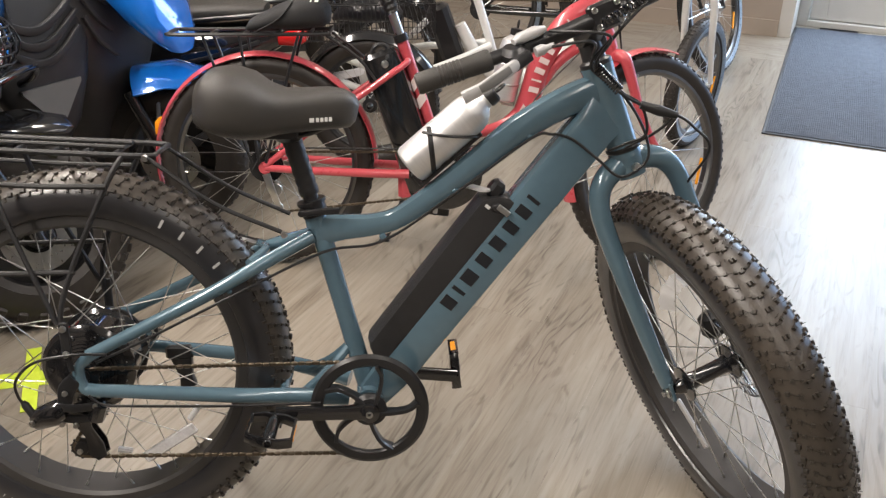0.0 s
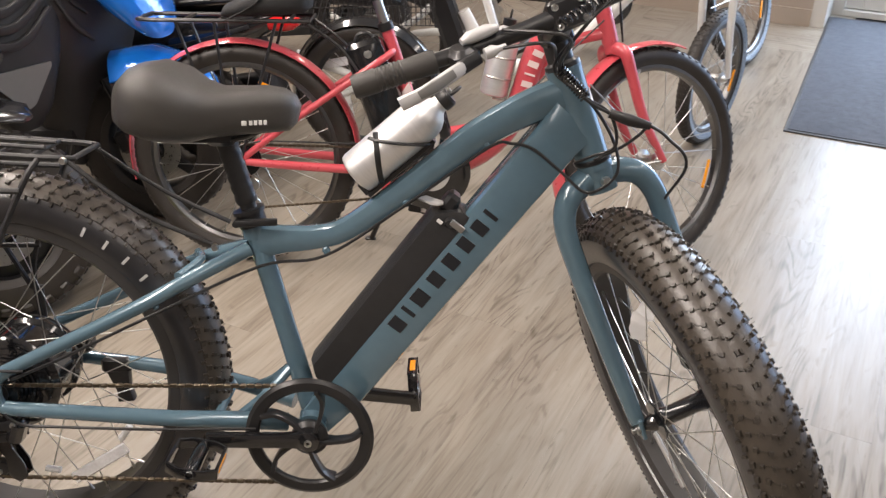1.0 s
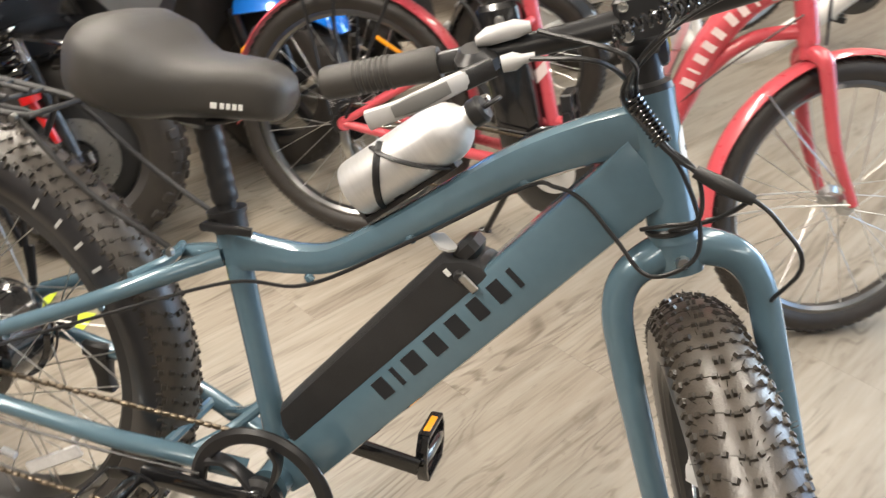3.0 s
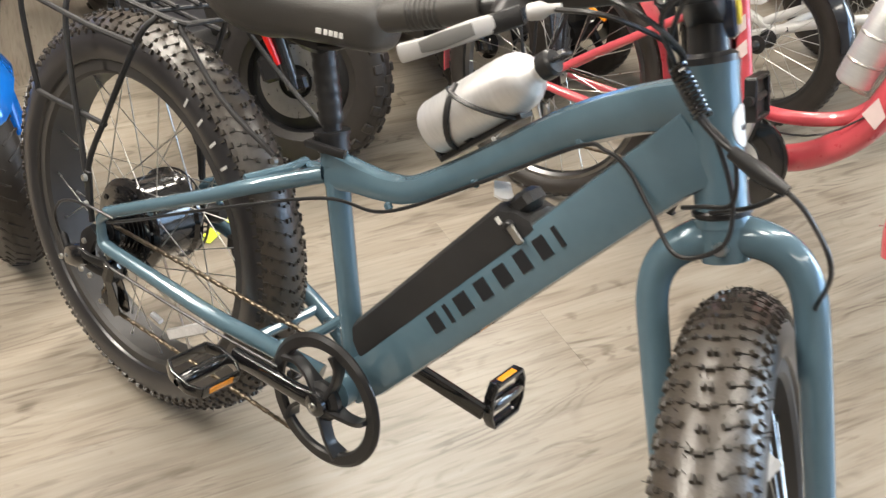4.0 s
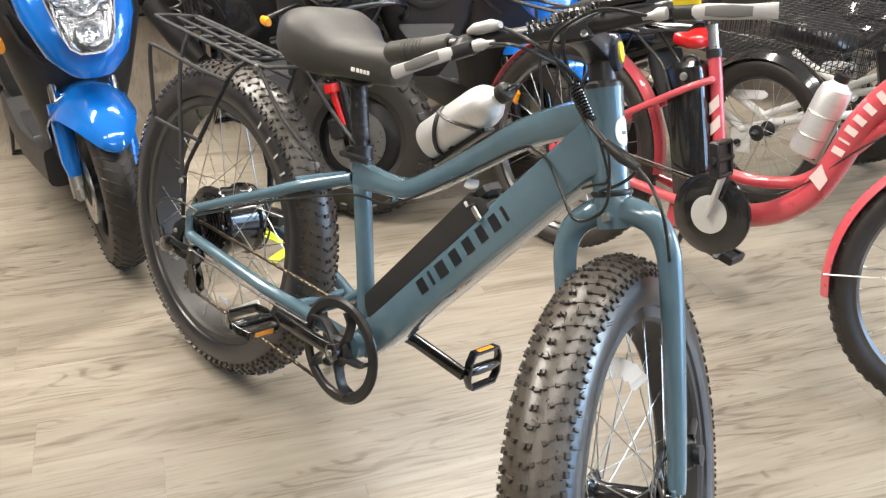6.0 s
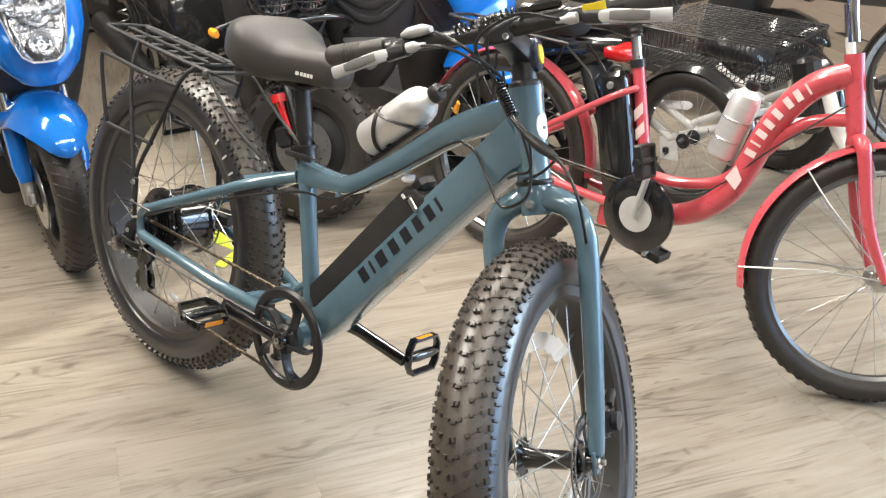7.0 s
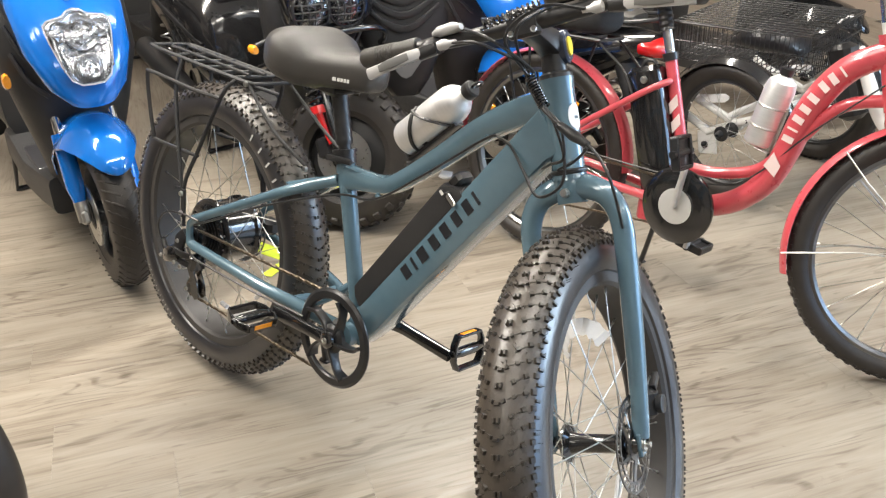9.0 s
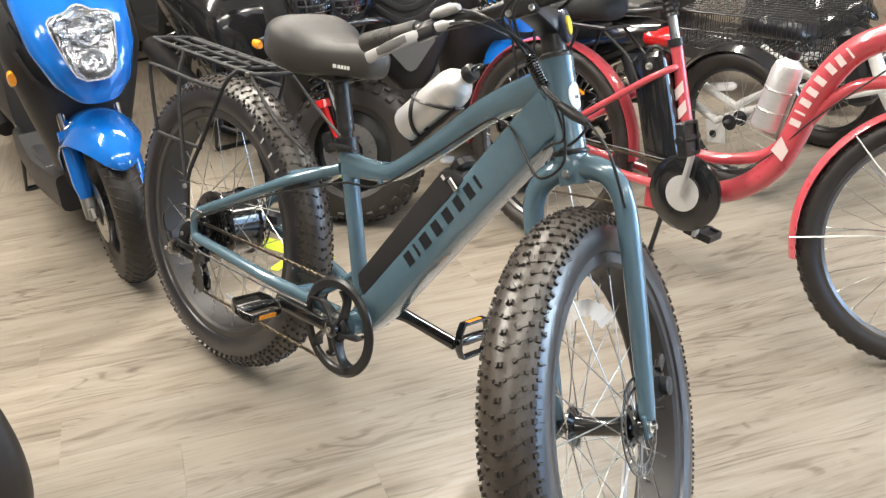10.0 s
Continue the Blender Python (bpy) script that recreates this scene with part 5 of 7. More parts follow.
    bt_ = Shape().bar([b0 + bdir * q for q in (-0.05, -0.03, 0.34, 0.375, 0.388)], [0.084, 0.092, 0.092, 0.088, 0.068], [0.100, 0.108, 0.108, 0.102, 0.084], 0.35, up=tuple(bside))
    bat = part("battery", bt_, GLOSSBLACK, bike, "glossy black seat-tube battery")
    part("lock", Shape().disc(b0 + bdir * 0.352 + bside * 0.006 + Vector((0, -0.0455, 0)), (0, -1, 0), [(0, 0.003), (0.005, 0.003), (0.006, 0.005), (0.010, 0.004), (0.011, 0)], 18), STEEL, bat)
    part("handle", Shape().tube([b0 + bdir * 0.381 + bside * -0.025, b0 + bdir * 0.401 + bside * -0.01, b0 + bdir * 0.401 + bside * 0.015, b0 + bdir * 0.381 + bside * 0.03], 0.006, 8, 3), PLASTIC, bat)
    # cranks
    cg_ = Shape().disc(P(BBX, BBZ, 0.060), (0, -1, 0), [(0, -0.006), (0.100, -0.006), (0.107, -0.002), (0.107, 0.004), (0.100, 0.008), (0.070, 0.010), (0, 0.010)], 48)
    cover = part("chain_guard", cg_, GLOSSBLACK, bike, "black disc chain guard")
    part("spider", Shape().disc(P(BBX, BBZ, 0.072), (0, -1, 0), [(0, 0), (0.048, 0), (0.050, 0.004), (0.040, 0.006), (0, 0.006)], 30), SILVER, cover)
    for sg, dx, dz in ((1, 0.028, 0.168), (-1, -0.028, -0.168)):
        arm = Shape().bar([P(BBX, BBZ, sg * 0.082), P(BBX + dx * 0.5, BBZ + dz * 0.5, sg * 0.088), P(BBX + dx, BBZ + dz, sg * 0.094)], [0.014, 0.012, 0.014], [0.030, 0.022, 0.022], 0.5, 3, up=(0, 1, 0))
        part("crank_arm", arm, SILVER, bike, "silver crank arm")
        part("pedal", Shape().block((0, 0, 0), (0.090, 0.070, 0.008), bevel=0.3).block((0.040, 0, 0), (0.010, 0.075, 0.026), bevel=0.3).block((-0.040, 0, 0), (0.010, 0.075, 0.026), bevel=0.3).block((0, 0.034, 0), (0.085, 0.008, 0.026), bevel=0.3).block((0, -0.034, 0), (0.085, 0.008, 0.026), bevel=0.3).rod((0, -0.05, 0), (0, 0.05, 0), 0.010, 10), PLASTIC, bike, "black block pedal", Matrix.Translation(P(BBX + dx, BBZ + dz, sg * 0.142)) @ pose(0, 0, 0, 0, 75 if sg > 0 else 8, 0))
    # seat post and saddle
    part("seat_post", Shape().rod(P(0.014, 0.662), P(-0.028, 0.785), 0.0135, 16), STEEL, bike, "silver seat post")
    part("post_boot", Shape().tube([P(-0.013 - 0.0026 * k, 0.742 + 0.0075 * k) for k in range(9)], [0.018 if k % 2 else 0.021 for k in range(9)], 16), PLASTIC, bike)
    part("seat_clamp", Shape().rod(P(0.013, 0.664), P(0.006, 0.684), 0.021, 18), SATIN, bike)
    sd2 = [(-0.215, 0.86, 0.030, 0.012), (-0.205, 0.86, 0.085, 0.030), (-0.17, 0.853, 0.112, 0.045), (-0.11, 0.848, 0.105, 0.046), (-0.06, 0.842, 0.070, 0.040), (0.0, 0.838, 0.042, 0.034), (0.045, 0.836, 0.030, 0.026), (0.058, 0.836, 0.012, 0.012)]
    part("saddle", Shape().loft([(P(x + 0.034, z + 0.010), (0, w, 0), (0, 0, h), 2.6) for x, z, w, h in sd2], 24), VINYL, bike, "wide black saddle", angle=60)
    # bars
    part("stem", Shape().tube([(0, 0, 0.200), (0, 0, 0.300), (0.030, 0, 0.345), (0.055, 0, 0.350)], 0.013, 14, 5), CHROME, bike, "polished quill stem", S)
    hb2 = part("handlebar", Shape().tube([(-0.150, -0.300, 0.400), (-0.060, -0.270, 0.402), (0.02, -0.150, 0.390), (0.055, -0.040, 0.352), (0.055, 0.040, 0.352), (0.02, 0.150, 0.390), (-0.060, 0.270, 0.402), (-0.150, 0.300, 0.400)], 0.0112, 14, 5), CHROME, bike, "swept-back chrome handlebar", S)
    for sg in (-1, 1):
        part("grip", Shape().tube([(-0.155, sg * 0.302, 0.400), (-0.065, sg * 0.272, 0.402)], 0.0165, 14), VINYL, hb2, "black grip")
        part("brake_lever", Shape().bar([(-0.02, sg * 0.215, 0.392), (0.005, sg * 0.235, 0.380), (-0.060, sg * 0.285, 0.372), (-0.110, sg * 0.305, 0.370)], 0.010, 0.014, 0.6, 4), GREYPLASTIC, hb2, "silver brake lever")
        pts = [(0.0, sg * 0.19, 0.385), (0.09, sg * 0.10, 0.36), (0.10, sg * 0.03, 0.24), (0.06, 0.0, 0.08), (0.04, 0, -0.02)]
        part("cable", Shape().tube(pts, 0.0024, 6, 6), PLASTIC, bike, "", S)
    part("headlight", Shape().loft([((0.045, 0, 0.100), (0, 0.018, 0), (0, 0, 0.014), 2.5), ((0.075, 0, 0.104), (0, 0.024, 0), (0, 0, 0.020), 2.5), ((0.120, 0, 0.104), (0, 0.026, 0), (0, 0, 0.022), 2.5), ((0.124, 0, 0.104), (0, 0.018, 0), (0, 0, 0.015), 2.5)], 16), PLASTIC, bike, "small black front lamp", S)
    # rack
    rack = part("luggage_rack", Shape().tube([P(-0.185, 0.692, 0.060), P(-0.585, 0.692, 0.062), P(-0.622, 0.694, 0.040), P(-0.622, 0.694, -0.040), P(-0.585, 0.692, -0.062), P(-0.185, 0.692, -0.060)], 0.0055, 8, 4, closed=True), SATIN, bike, "black tubular luggage rack")
    for x in (-0.27, -0.36, -0.45, -0.54):
        part("crossbar", Shape().rod(P(x + 0.03, 0.692, 0.060), P(x + 0.03, 0.692, -0.060), 0.0045, 8), SATIN, rack)
    for sg in (1, -1):
        for x0, x1 in ((-0.30, -0.405), (-0.46, -0.425), (-0.56, -0.445)):
            part("leg", Shape().tube([P(x0 + 0.03, 0.688, sg * 0.062), P((x0 + x1) / 2 + 0.027, 0.515, sg * 0.066), P(x1 + 0.024, 0.333, sg * 0.070)], 0.0042, 8), SATIN, rack)
        part("front_strut", Shape().tube([P(-0.195, 0.688, sg * 0.055), P(-0.110, 0.625, sg * 0.044), P(-0.060, 0.562, sg * 0.054)], 0.0042, 8, 3), SATIN, rack)
    part("kickstand", Shape().tube([P(0.03, 0.235, -0.045), P(-0.01, 0.13, -0.085), P(-0.052, 0.022, -0.130)], [0.009, 0.008, 0.008], 10).block(P(-0.056, 0.018, -0.133), (0.034, 0.022, 0.014), bevel=0.3), SATIN, bike, "black kickstand")
    part("cable", Shape().tube([P(0.58, 0.70, 0.03), P(0.44, 0.56, 0.03), P(0.28, 0.39, 0.034), P(0.10, 0.37, 0.060), P(-0.10, 0.37, 0.06), P(-0.36, 0.37, 0.066), P(-0.42, 0.315, 0.076)], 0.0024, 6, 6), PLASTIC, bike)
    # pale blocks for the maker's name on the down tube, pale flashes below it
    pts = [P(0.381, 0.515), P(0.403, 0.589), P(0.442, 0.668), P(0.494, 0.728)]
    line = smooth_line(pts, 14)
    for k in range(8):
        q = line[3 + int(k * 5.2)]
        d = (line[4 + int(k * 5.2)] - q).normalized()
        wd = 0.008 if k in (1, 7) else 0.024
        nrm = d.cross(Vector((0, 1, 0)))
        solid_mark("name_mark", q + Vector((0, -0.0338, 0)), axes(d, (0, 1, 0), nrm, (0, 0, 0)), max(0.005, wd * 0.66), 0.029, marks, bike)
    fl = Shape().prism([(-0.020, -0.020), (0.012, -0.016), (0.030, 0.020), (-0.014, 0.020)], 0.0016, axes((0.45, 0, 0.89), (-0.89, 0, 0.45), (0, -1, 0), P(0.362, 0.455, 0.0332)))
    part("flash", fl, marks, bike)
    for t0 in (0.55, 0.68):
        q = P(BBX, BBZ).lerp(P(0.010, 0.674), t0)
        part("flash", Shape().prism([(-0.014, -0.026), (0.014, -0.004), (0.014, 0.026), (-0.014, 0.004)], 0.0016, axes(bside, bdir, (0, -1, 0), q + Vector((0, -0.0170, 0)))), marks, bike)
    if bag:
        bg = thing("saddle_bag", m @ pose(-0.30, 0, 0.696) @ Matrix.Diagonal((0.85, 0.9, 0.80, 1)), "black folded fabric bag strapped on a bicycle rack", "bag")
        part("bag_body", Shape().loft([((-0.135, 0, 0.012), (0, 0.055, 0), (0, 0, 0.006), 2.4), ((-0.120, 0, 0.022), (0, 0.090, 0), (0, 0, 0.020), 2.6), ((-0.040, 0, 0.046), (0, 0.100, 0), (0.004, 0, 0.040), 2.6), ((0.050, 0, 0.062), (0, 0.098, 0), (-0.004, 0, 0.054), 2.8), ((0.115, 0, 0.062), (0, 0.085, 0), (0, 0, 0.048), 2.6), ((0.135, 0, 0.055), (0, 0.050, 0), (0, 0, 0.026), 2.4)], 24), FABRIC, bg, angle=60)
        part("strap", Shape().tube([(-0.11, -0.092, 0.0), (-0.02, -0.106, 0.05), (0.02, -0.07, 0.098), (0.02, 0.07, 0.098), (-0.02, 0.106, 0.05)], 0.006, 8, 4, flat=0.4), FABRIC, bg)
        for k in range(3):
            part("print_mark", Shape().block((0.055 + 0.022 * k, -0.055, 0.107), (0.012, 0.030, 0.0015), pose(0, 0, 0, 20, -2, 0), 0.1), WHITEDECAL, bg)
    if bottle_label:
        q0, q1 = P(0.3425, 0.508), P(0.3625, 0.606)
        bx2 = (q1 - q0).normalized()
        off = Vector((-bx2.z, 0, bx2.x)) * 0.042
        mm = axes((0, 1, 0), bx2.cross(Vector((0, 1, 0))), bx2, q0 + off + bx2 * 0.000)
        bo = thing("water_bottle", m @ mm, bottle_label, "bottle")
        part("bottle_body", Shape().lathe([(0, -0.02), (0.033, -0.02), (0.0375, -0.016), (0.0385, -0.010), (0.0385, 0.130), (0.034, 0.150), (0.019, 0.162), (0.014, 0.166), (0.013, 0.170), (0, 0.170)], 36), ALLOY, bo)
        part("bottle_cap", Shape().lathe([(0.016, 0.166), (0.0175, 0.169), (0.0175, 0.184), (0, 0.188)], 20), PLASTIC, bo)
        part("cap_ring", Shape().tube([Vector((0.011 * math.cos(q), 0, 0.197 + 0.011 * math.sin(q))) for q in np.linspace(0, 2 * math.pi, 14, endpoint=False)], 0.0025, 8, closed=True), PLASTIC, bo)
        cage = Shape()
        for h_ in (0.03, 0.085):
            cage.tube([q0 + off + bx2 * h_ + Vector((0, 0.0395 * math.sin(q), 0)) - off.normalized() * 0.0395 * math.cos(q) for q in np.linspace(-2.5, 2.5, 18)], 0.0028, 6)
        cage.bar([q0 + bx2 * -0.03 + off * 0.1, q0 + bx2 * 0.09 + off * 0.1], 0.02, 0.006)
        cage.tube([q0 + off * 0.2 + bx2 * -0.03, q0 + off + bx2 * -0.030], 0.004, 6)
        part("bottle_cage", cage, STEEL, bike)
    return bike


FABRIC = material("black_fabric", (0.020, 0.020, 0.021), 0.75, 0, 0.25, 90, 0.6, 500)


def leaning(x, y, yaw, lean=4):
    """A pose for a bicycle that leans to its left."""
    return pose(x, y, 0, 0, 0, yaw) @ pose(0, 0, 0, -lean, 0, 0)


city_bike("red_bicycle", leaning(0, 2.603, 7, 8), RED, "bright red step-through electric bicycle on its kickstand", "", steer=radians(31), bottle_label="brushed aluminium bottle in a red bicycle's cage", marks=PINKDECAL)
PALEBLUE = material("pale_tyre_wall", (0.24, 0.30, 0.37), 0.5, 0, 0.1, 40)
city_bike("city_bicycle", leaning(0.52, 4.53, 5, 4), GLOSSBLACK, "black city bicycle with pale tyre walls parked near the wall", "", steer=radians(52), bag=False, wall=PALEBLUE)

# ---- white cargo tricycle with a wire basket between its rear wheels ----
TM = pose(-0.20, 3.62, 0)
trike = thing("cargo_tricycle", TM, "white tricycle with black mudguards and a wire basket", "tricycle")
tf = Shape()
tf.tube([(0.0, -0.24, 0.255), (0, 0.24, 0.255)], 0.013, 14)
for sg in (-1, 1):
    tf.tube([(-0.300, sg * 0.245, 0.287), (-0.237, sg * 0.245, 0.262), (-0.118, sg * 0.245, 0.216), (-0.098, sg * 0.245, 0.218), (0.086, sg * 0.235, 0.306), (0.30, sg * 0.10, 0.360), (0.42, sg * 0.03, 0.400)], 0.0145, 12, 3)
    tf.tube([(-0.262, sg * 0.245, 0.362), (-0.212, sg * 0.245, 0.336), (-0.062, sg * 0.245, 0.288), (0.020, sg * 0.235, 0.255)], 0.0135, 12, 3)
    tf.tube([(-0.030, sg * 0.240, 0.285), (0.000, sg * 0.240, 0.307), (0.088, sg * 0.240, 0.363), (0.150, sg * 0.235, 0.420)], 0.0135, 12, 3)
    tf.block((-0.106, sg * 0.250, 0.172), (0.076, 0.006, 0.084), pose(0, 0, 0, 0, -10, 0), 0.10)
tf.tube([(0.30, 0, 0.47), (0.38, 0, 0.33), (0.46, 0, 0.275), (0.60, 0, 0.285), (0.76, 0, 0.42), (0.92, 0, 0.60), (1.08, 0, 0.74)], [0.022, 0.026, 0.030, 0.032, 0.032, 0.030, 0.026], 18, 6)
tf.tube([(0.46, 0, 0.275), (0.40, 0, 0.46), (0.34, 0, 0.64)], 0.016, 14)
tf.tube([(1.17, 0, 0.645), (1.10, 0, 0.86)], 0.020, 16)
frame_ = part("frame", tf, WHITEPAINT, trike, "white tubular frame")
for sg in (-1, 1):
    part("plate_bolt", Shape().disc((-0.113, sg * 0.253, 0.163), (0, sg, 0), [(0, 0.012), (0.007, 0.012), (0.008, 0.008), (0.013, 0.006), (0.013, 0)], 12), SATIN, frame_)
    for k in range(4):
        part("name_mark", Shape().block((-0.020 + 0.021 * k, sg * 0.256, 0.256 + 0.010 * k), (0.011, 0.0016, 0.012), pose(0, 0, 0, 0, -26, 0), 0.1), DECAL, frame_)
for sg in (-1, 1):
    slim_wheel(pose(0, sg * 0.300, 0.250), "rear_wheel", trike, 0.250, 0.064, "spoked wheel with black tyre", rim_mat=SATIN, hub_mat=SATIN, reflectors=0)
    fender(trike, (0, sg * 0.300, 0.250), 0.268, 12, 190, 0.082, GLOSSBLACK, "glossy black mudguard", deep=0.022)
    part("spoke_reflector", Shape().loft([((-0.152, sg * 0.270, 0.330), (0, 0.004, 0), (0, 0, 0.007), 2.4), ((-0.138, sg * 0.270, 0.334), (0, 0.005, 0), (0, 0, 0.016), 2.6), ((-0.040, sg * 0.270, 0.356), (0, 0.005, 0), (0, 0, 0.016), 2.6), ((-0.026, sg * 0.270, 0.359), (0, 0.004, 0), (0, 0, 0.007), 2.4)], 16), CLEARGREY, trike, "white spoke reflector")
TURN = pose(1.19, 0, 0, 0, 0, 58) @ pose(-1.10, 0, 0)  # its front wheel is turned to the left
slim_wheel(TURN @ pose(1.16, 0, 0.250), "front_wheel", trike, 0.250, 0.054, "spoked wheel with black tyre and pale wall", reflectors=1, wall=PALEBLUE)
tk = Shape().tube([(1.085, 0, 0.66), (1.085, 0, 0.60)], 0.018, 12)
for sg in (1, -1):
    tk.tube([(1.085, 0, 0.625), (1.09, sg * 0.05, 0.600), (1.12, sg * 0.055, 0.42), (1.16, sg * 0.058, 0.262)], [0.016, 0.015, 0.013, 0.010], 12, 4)
part("fork", tk, WHITEPAINT, trike, "white fork turned to one side", TURN)
part("stem", Shape().tube([(1.10, 0, 0.86), (1.06, 0, 0.99), (1.08, 0, 1.03)], 0.013, 12, 3), CHROME, trike)
part("handlebar", Shape().tube([(0.78, -0.31, 1.06), (0.88, -0.27, 1.06), (0.97, -0.05, 1.03), (0.97, 0.05, 1.03), (0.88, 0.27, 1.06), (0.78, 0.31, 1.06)], 0.011, 12, 4), WHITEPAINT, trike, "", pose(1.08, 0, 0, 0, 0, 40) @ pose(-0.97, 0, 0))
part("seat_post", Shape().rod((0.345, 0, 0.62), (0.31, 0, 0.74), 0.0135, 14), STEEL, trike)
part("saddle", Shape().loft([((x + 0.40, 0, z), (0, w, 0), (0, 0, h), 2.6) for x, z, w, h in ((-0.215, 0.80, 0.03, 0.012), (-0.205, 0.80, 0.09, 0.03), (-0.15, 0.79, 0.115, 0.045), (-0.06, 0.785, 0.07, 0.04), (0.03, 0.78, 0.032, 0.028), (0.05, 0.78, 0.012, 0.012))], 20), VINYL, trike, "black saddle", angle=60)
part("battery", Shape().block((0.25, 0, 0.42), (0.085, 0.09, 0.26), pose(0, 0, 0, 0, -20, 0), 0.2), PLASTIC, trike, "black battery")
bk = thing("wire_basket", TM @ pose(-0.060, -0.020, 0.470, 0, 0, 11), "large black wire basket on a white tricycle", "basket")
bs = Shape()
x0, x1, y0, y1, h = -0.245, 0.245, -0.245, 0.245, 0.125
for z, rr in ((0.0, 0.0035), (h, 0.0058), (h * 0.5, 0.0030)):
    bs.tube([(x0, y0, z), (x1, y0, z), (x1, y1, z), (x0, y1, z)], rr, 8, closed=True)
part("rim_wire", bs, SATIN, bk)
for nm_, ln in (("side_mesh", [((x, y0, 0), (x, y0, h)) for x in np.linspace(x0, x1, 31)]), ("side_mesh", [((x, y1, 0), (x, y1, h)) for x in np.linspace(x0, x1, 31)]), ("end_mesh", [((xx, y, 0), (xx, y, h)) for xx in (x0, x1) for y in np.linspace(y0, y1, 24)]), ("bottom_mesh", [((x, y0, 0), (x, y1, 0)) for x in np.linspace(x0, x1, 25)] + [((x0, y, 0), (x1, y, 0)) for y in np.linspace(y0, y1, 7)])):
    w_ = Shape()
    for a, b in ln:
        w_.rod(a, b, 0.0016, 5)
    tagged(part(nm_, w_, SATIN, bk), kind="stuff")
lid = Shape()
for x in np.linspace(x0, x1, 20):
    lid.rod((x, y0, h + 0.004), (x, y1, h + 0.004), 0.0018, 5)
for y in np.linspace(y0, y1, 15):
    lid.rod((x0, y, h + 0.006), (x1, y, h + 0.006), 0.0018, 5)
tagged(part("lid_mesh", lid, SATIN, bk), kind="stuff")
# added dark lump that stands in for the glossy black scooter behind the basket
pb = thing("plastic_bundle", TM @ pose(-0.06, 0.0, 0.474) @ Matrix.Scale(0.66, 4), "crumpled black lump in a wire basket, standing in for a scooter behind it", "bundle")
part("wrap", Shape().loft([((-0.18, 0, 0.03), (0, 0.10, 0), (0, 0, 0.025), 2.2), ((-0.10, 0.01, 0.07), (0, 0.16, 0), (0.01, 0, 0.065), 2.4), ((0.04, -0.02, 0.09), (0, 0.17, 0), (-0.01, 0, 0.085), 2.3), ((0.15, 0.02, 0.06), (0, 0.14, 0), (0, 0, 0.055), 2.4), ((0.21, 0, 0.03), (0, 0.07, 0), (0, 0, 0.02), 2.2)], 22), WRAP, pb, angle=60)

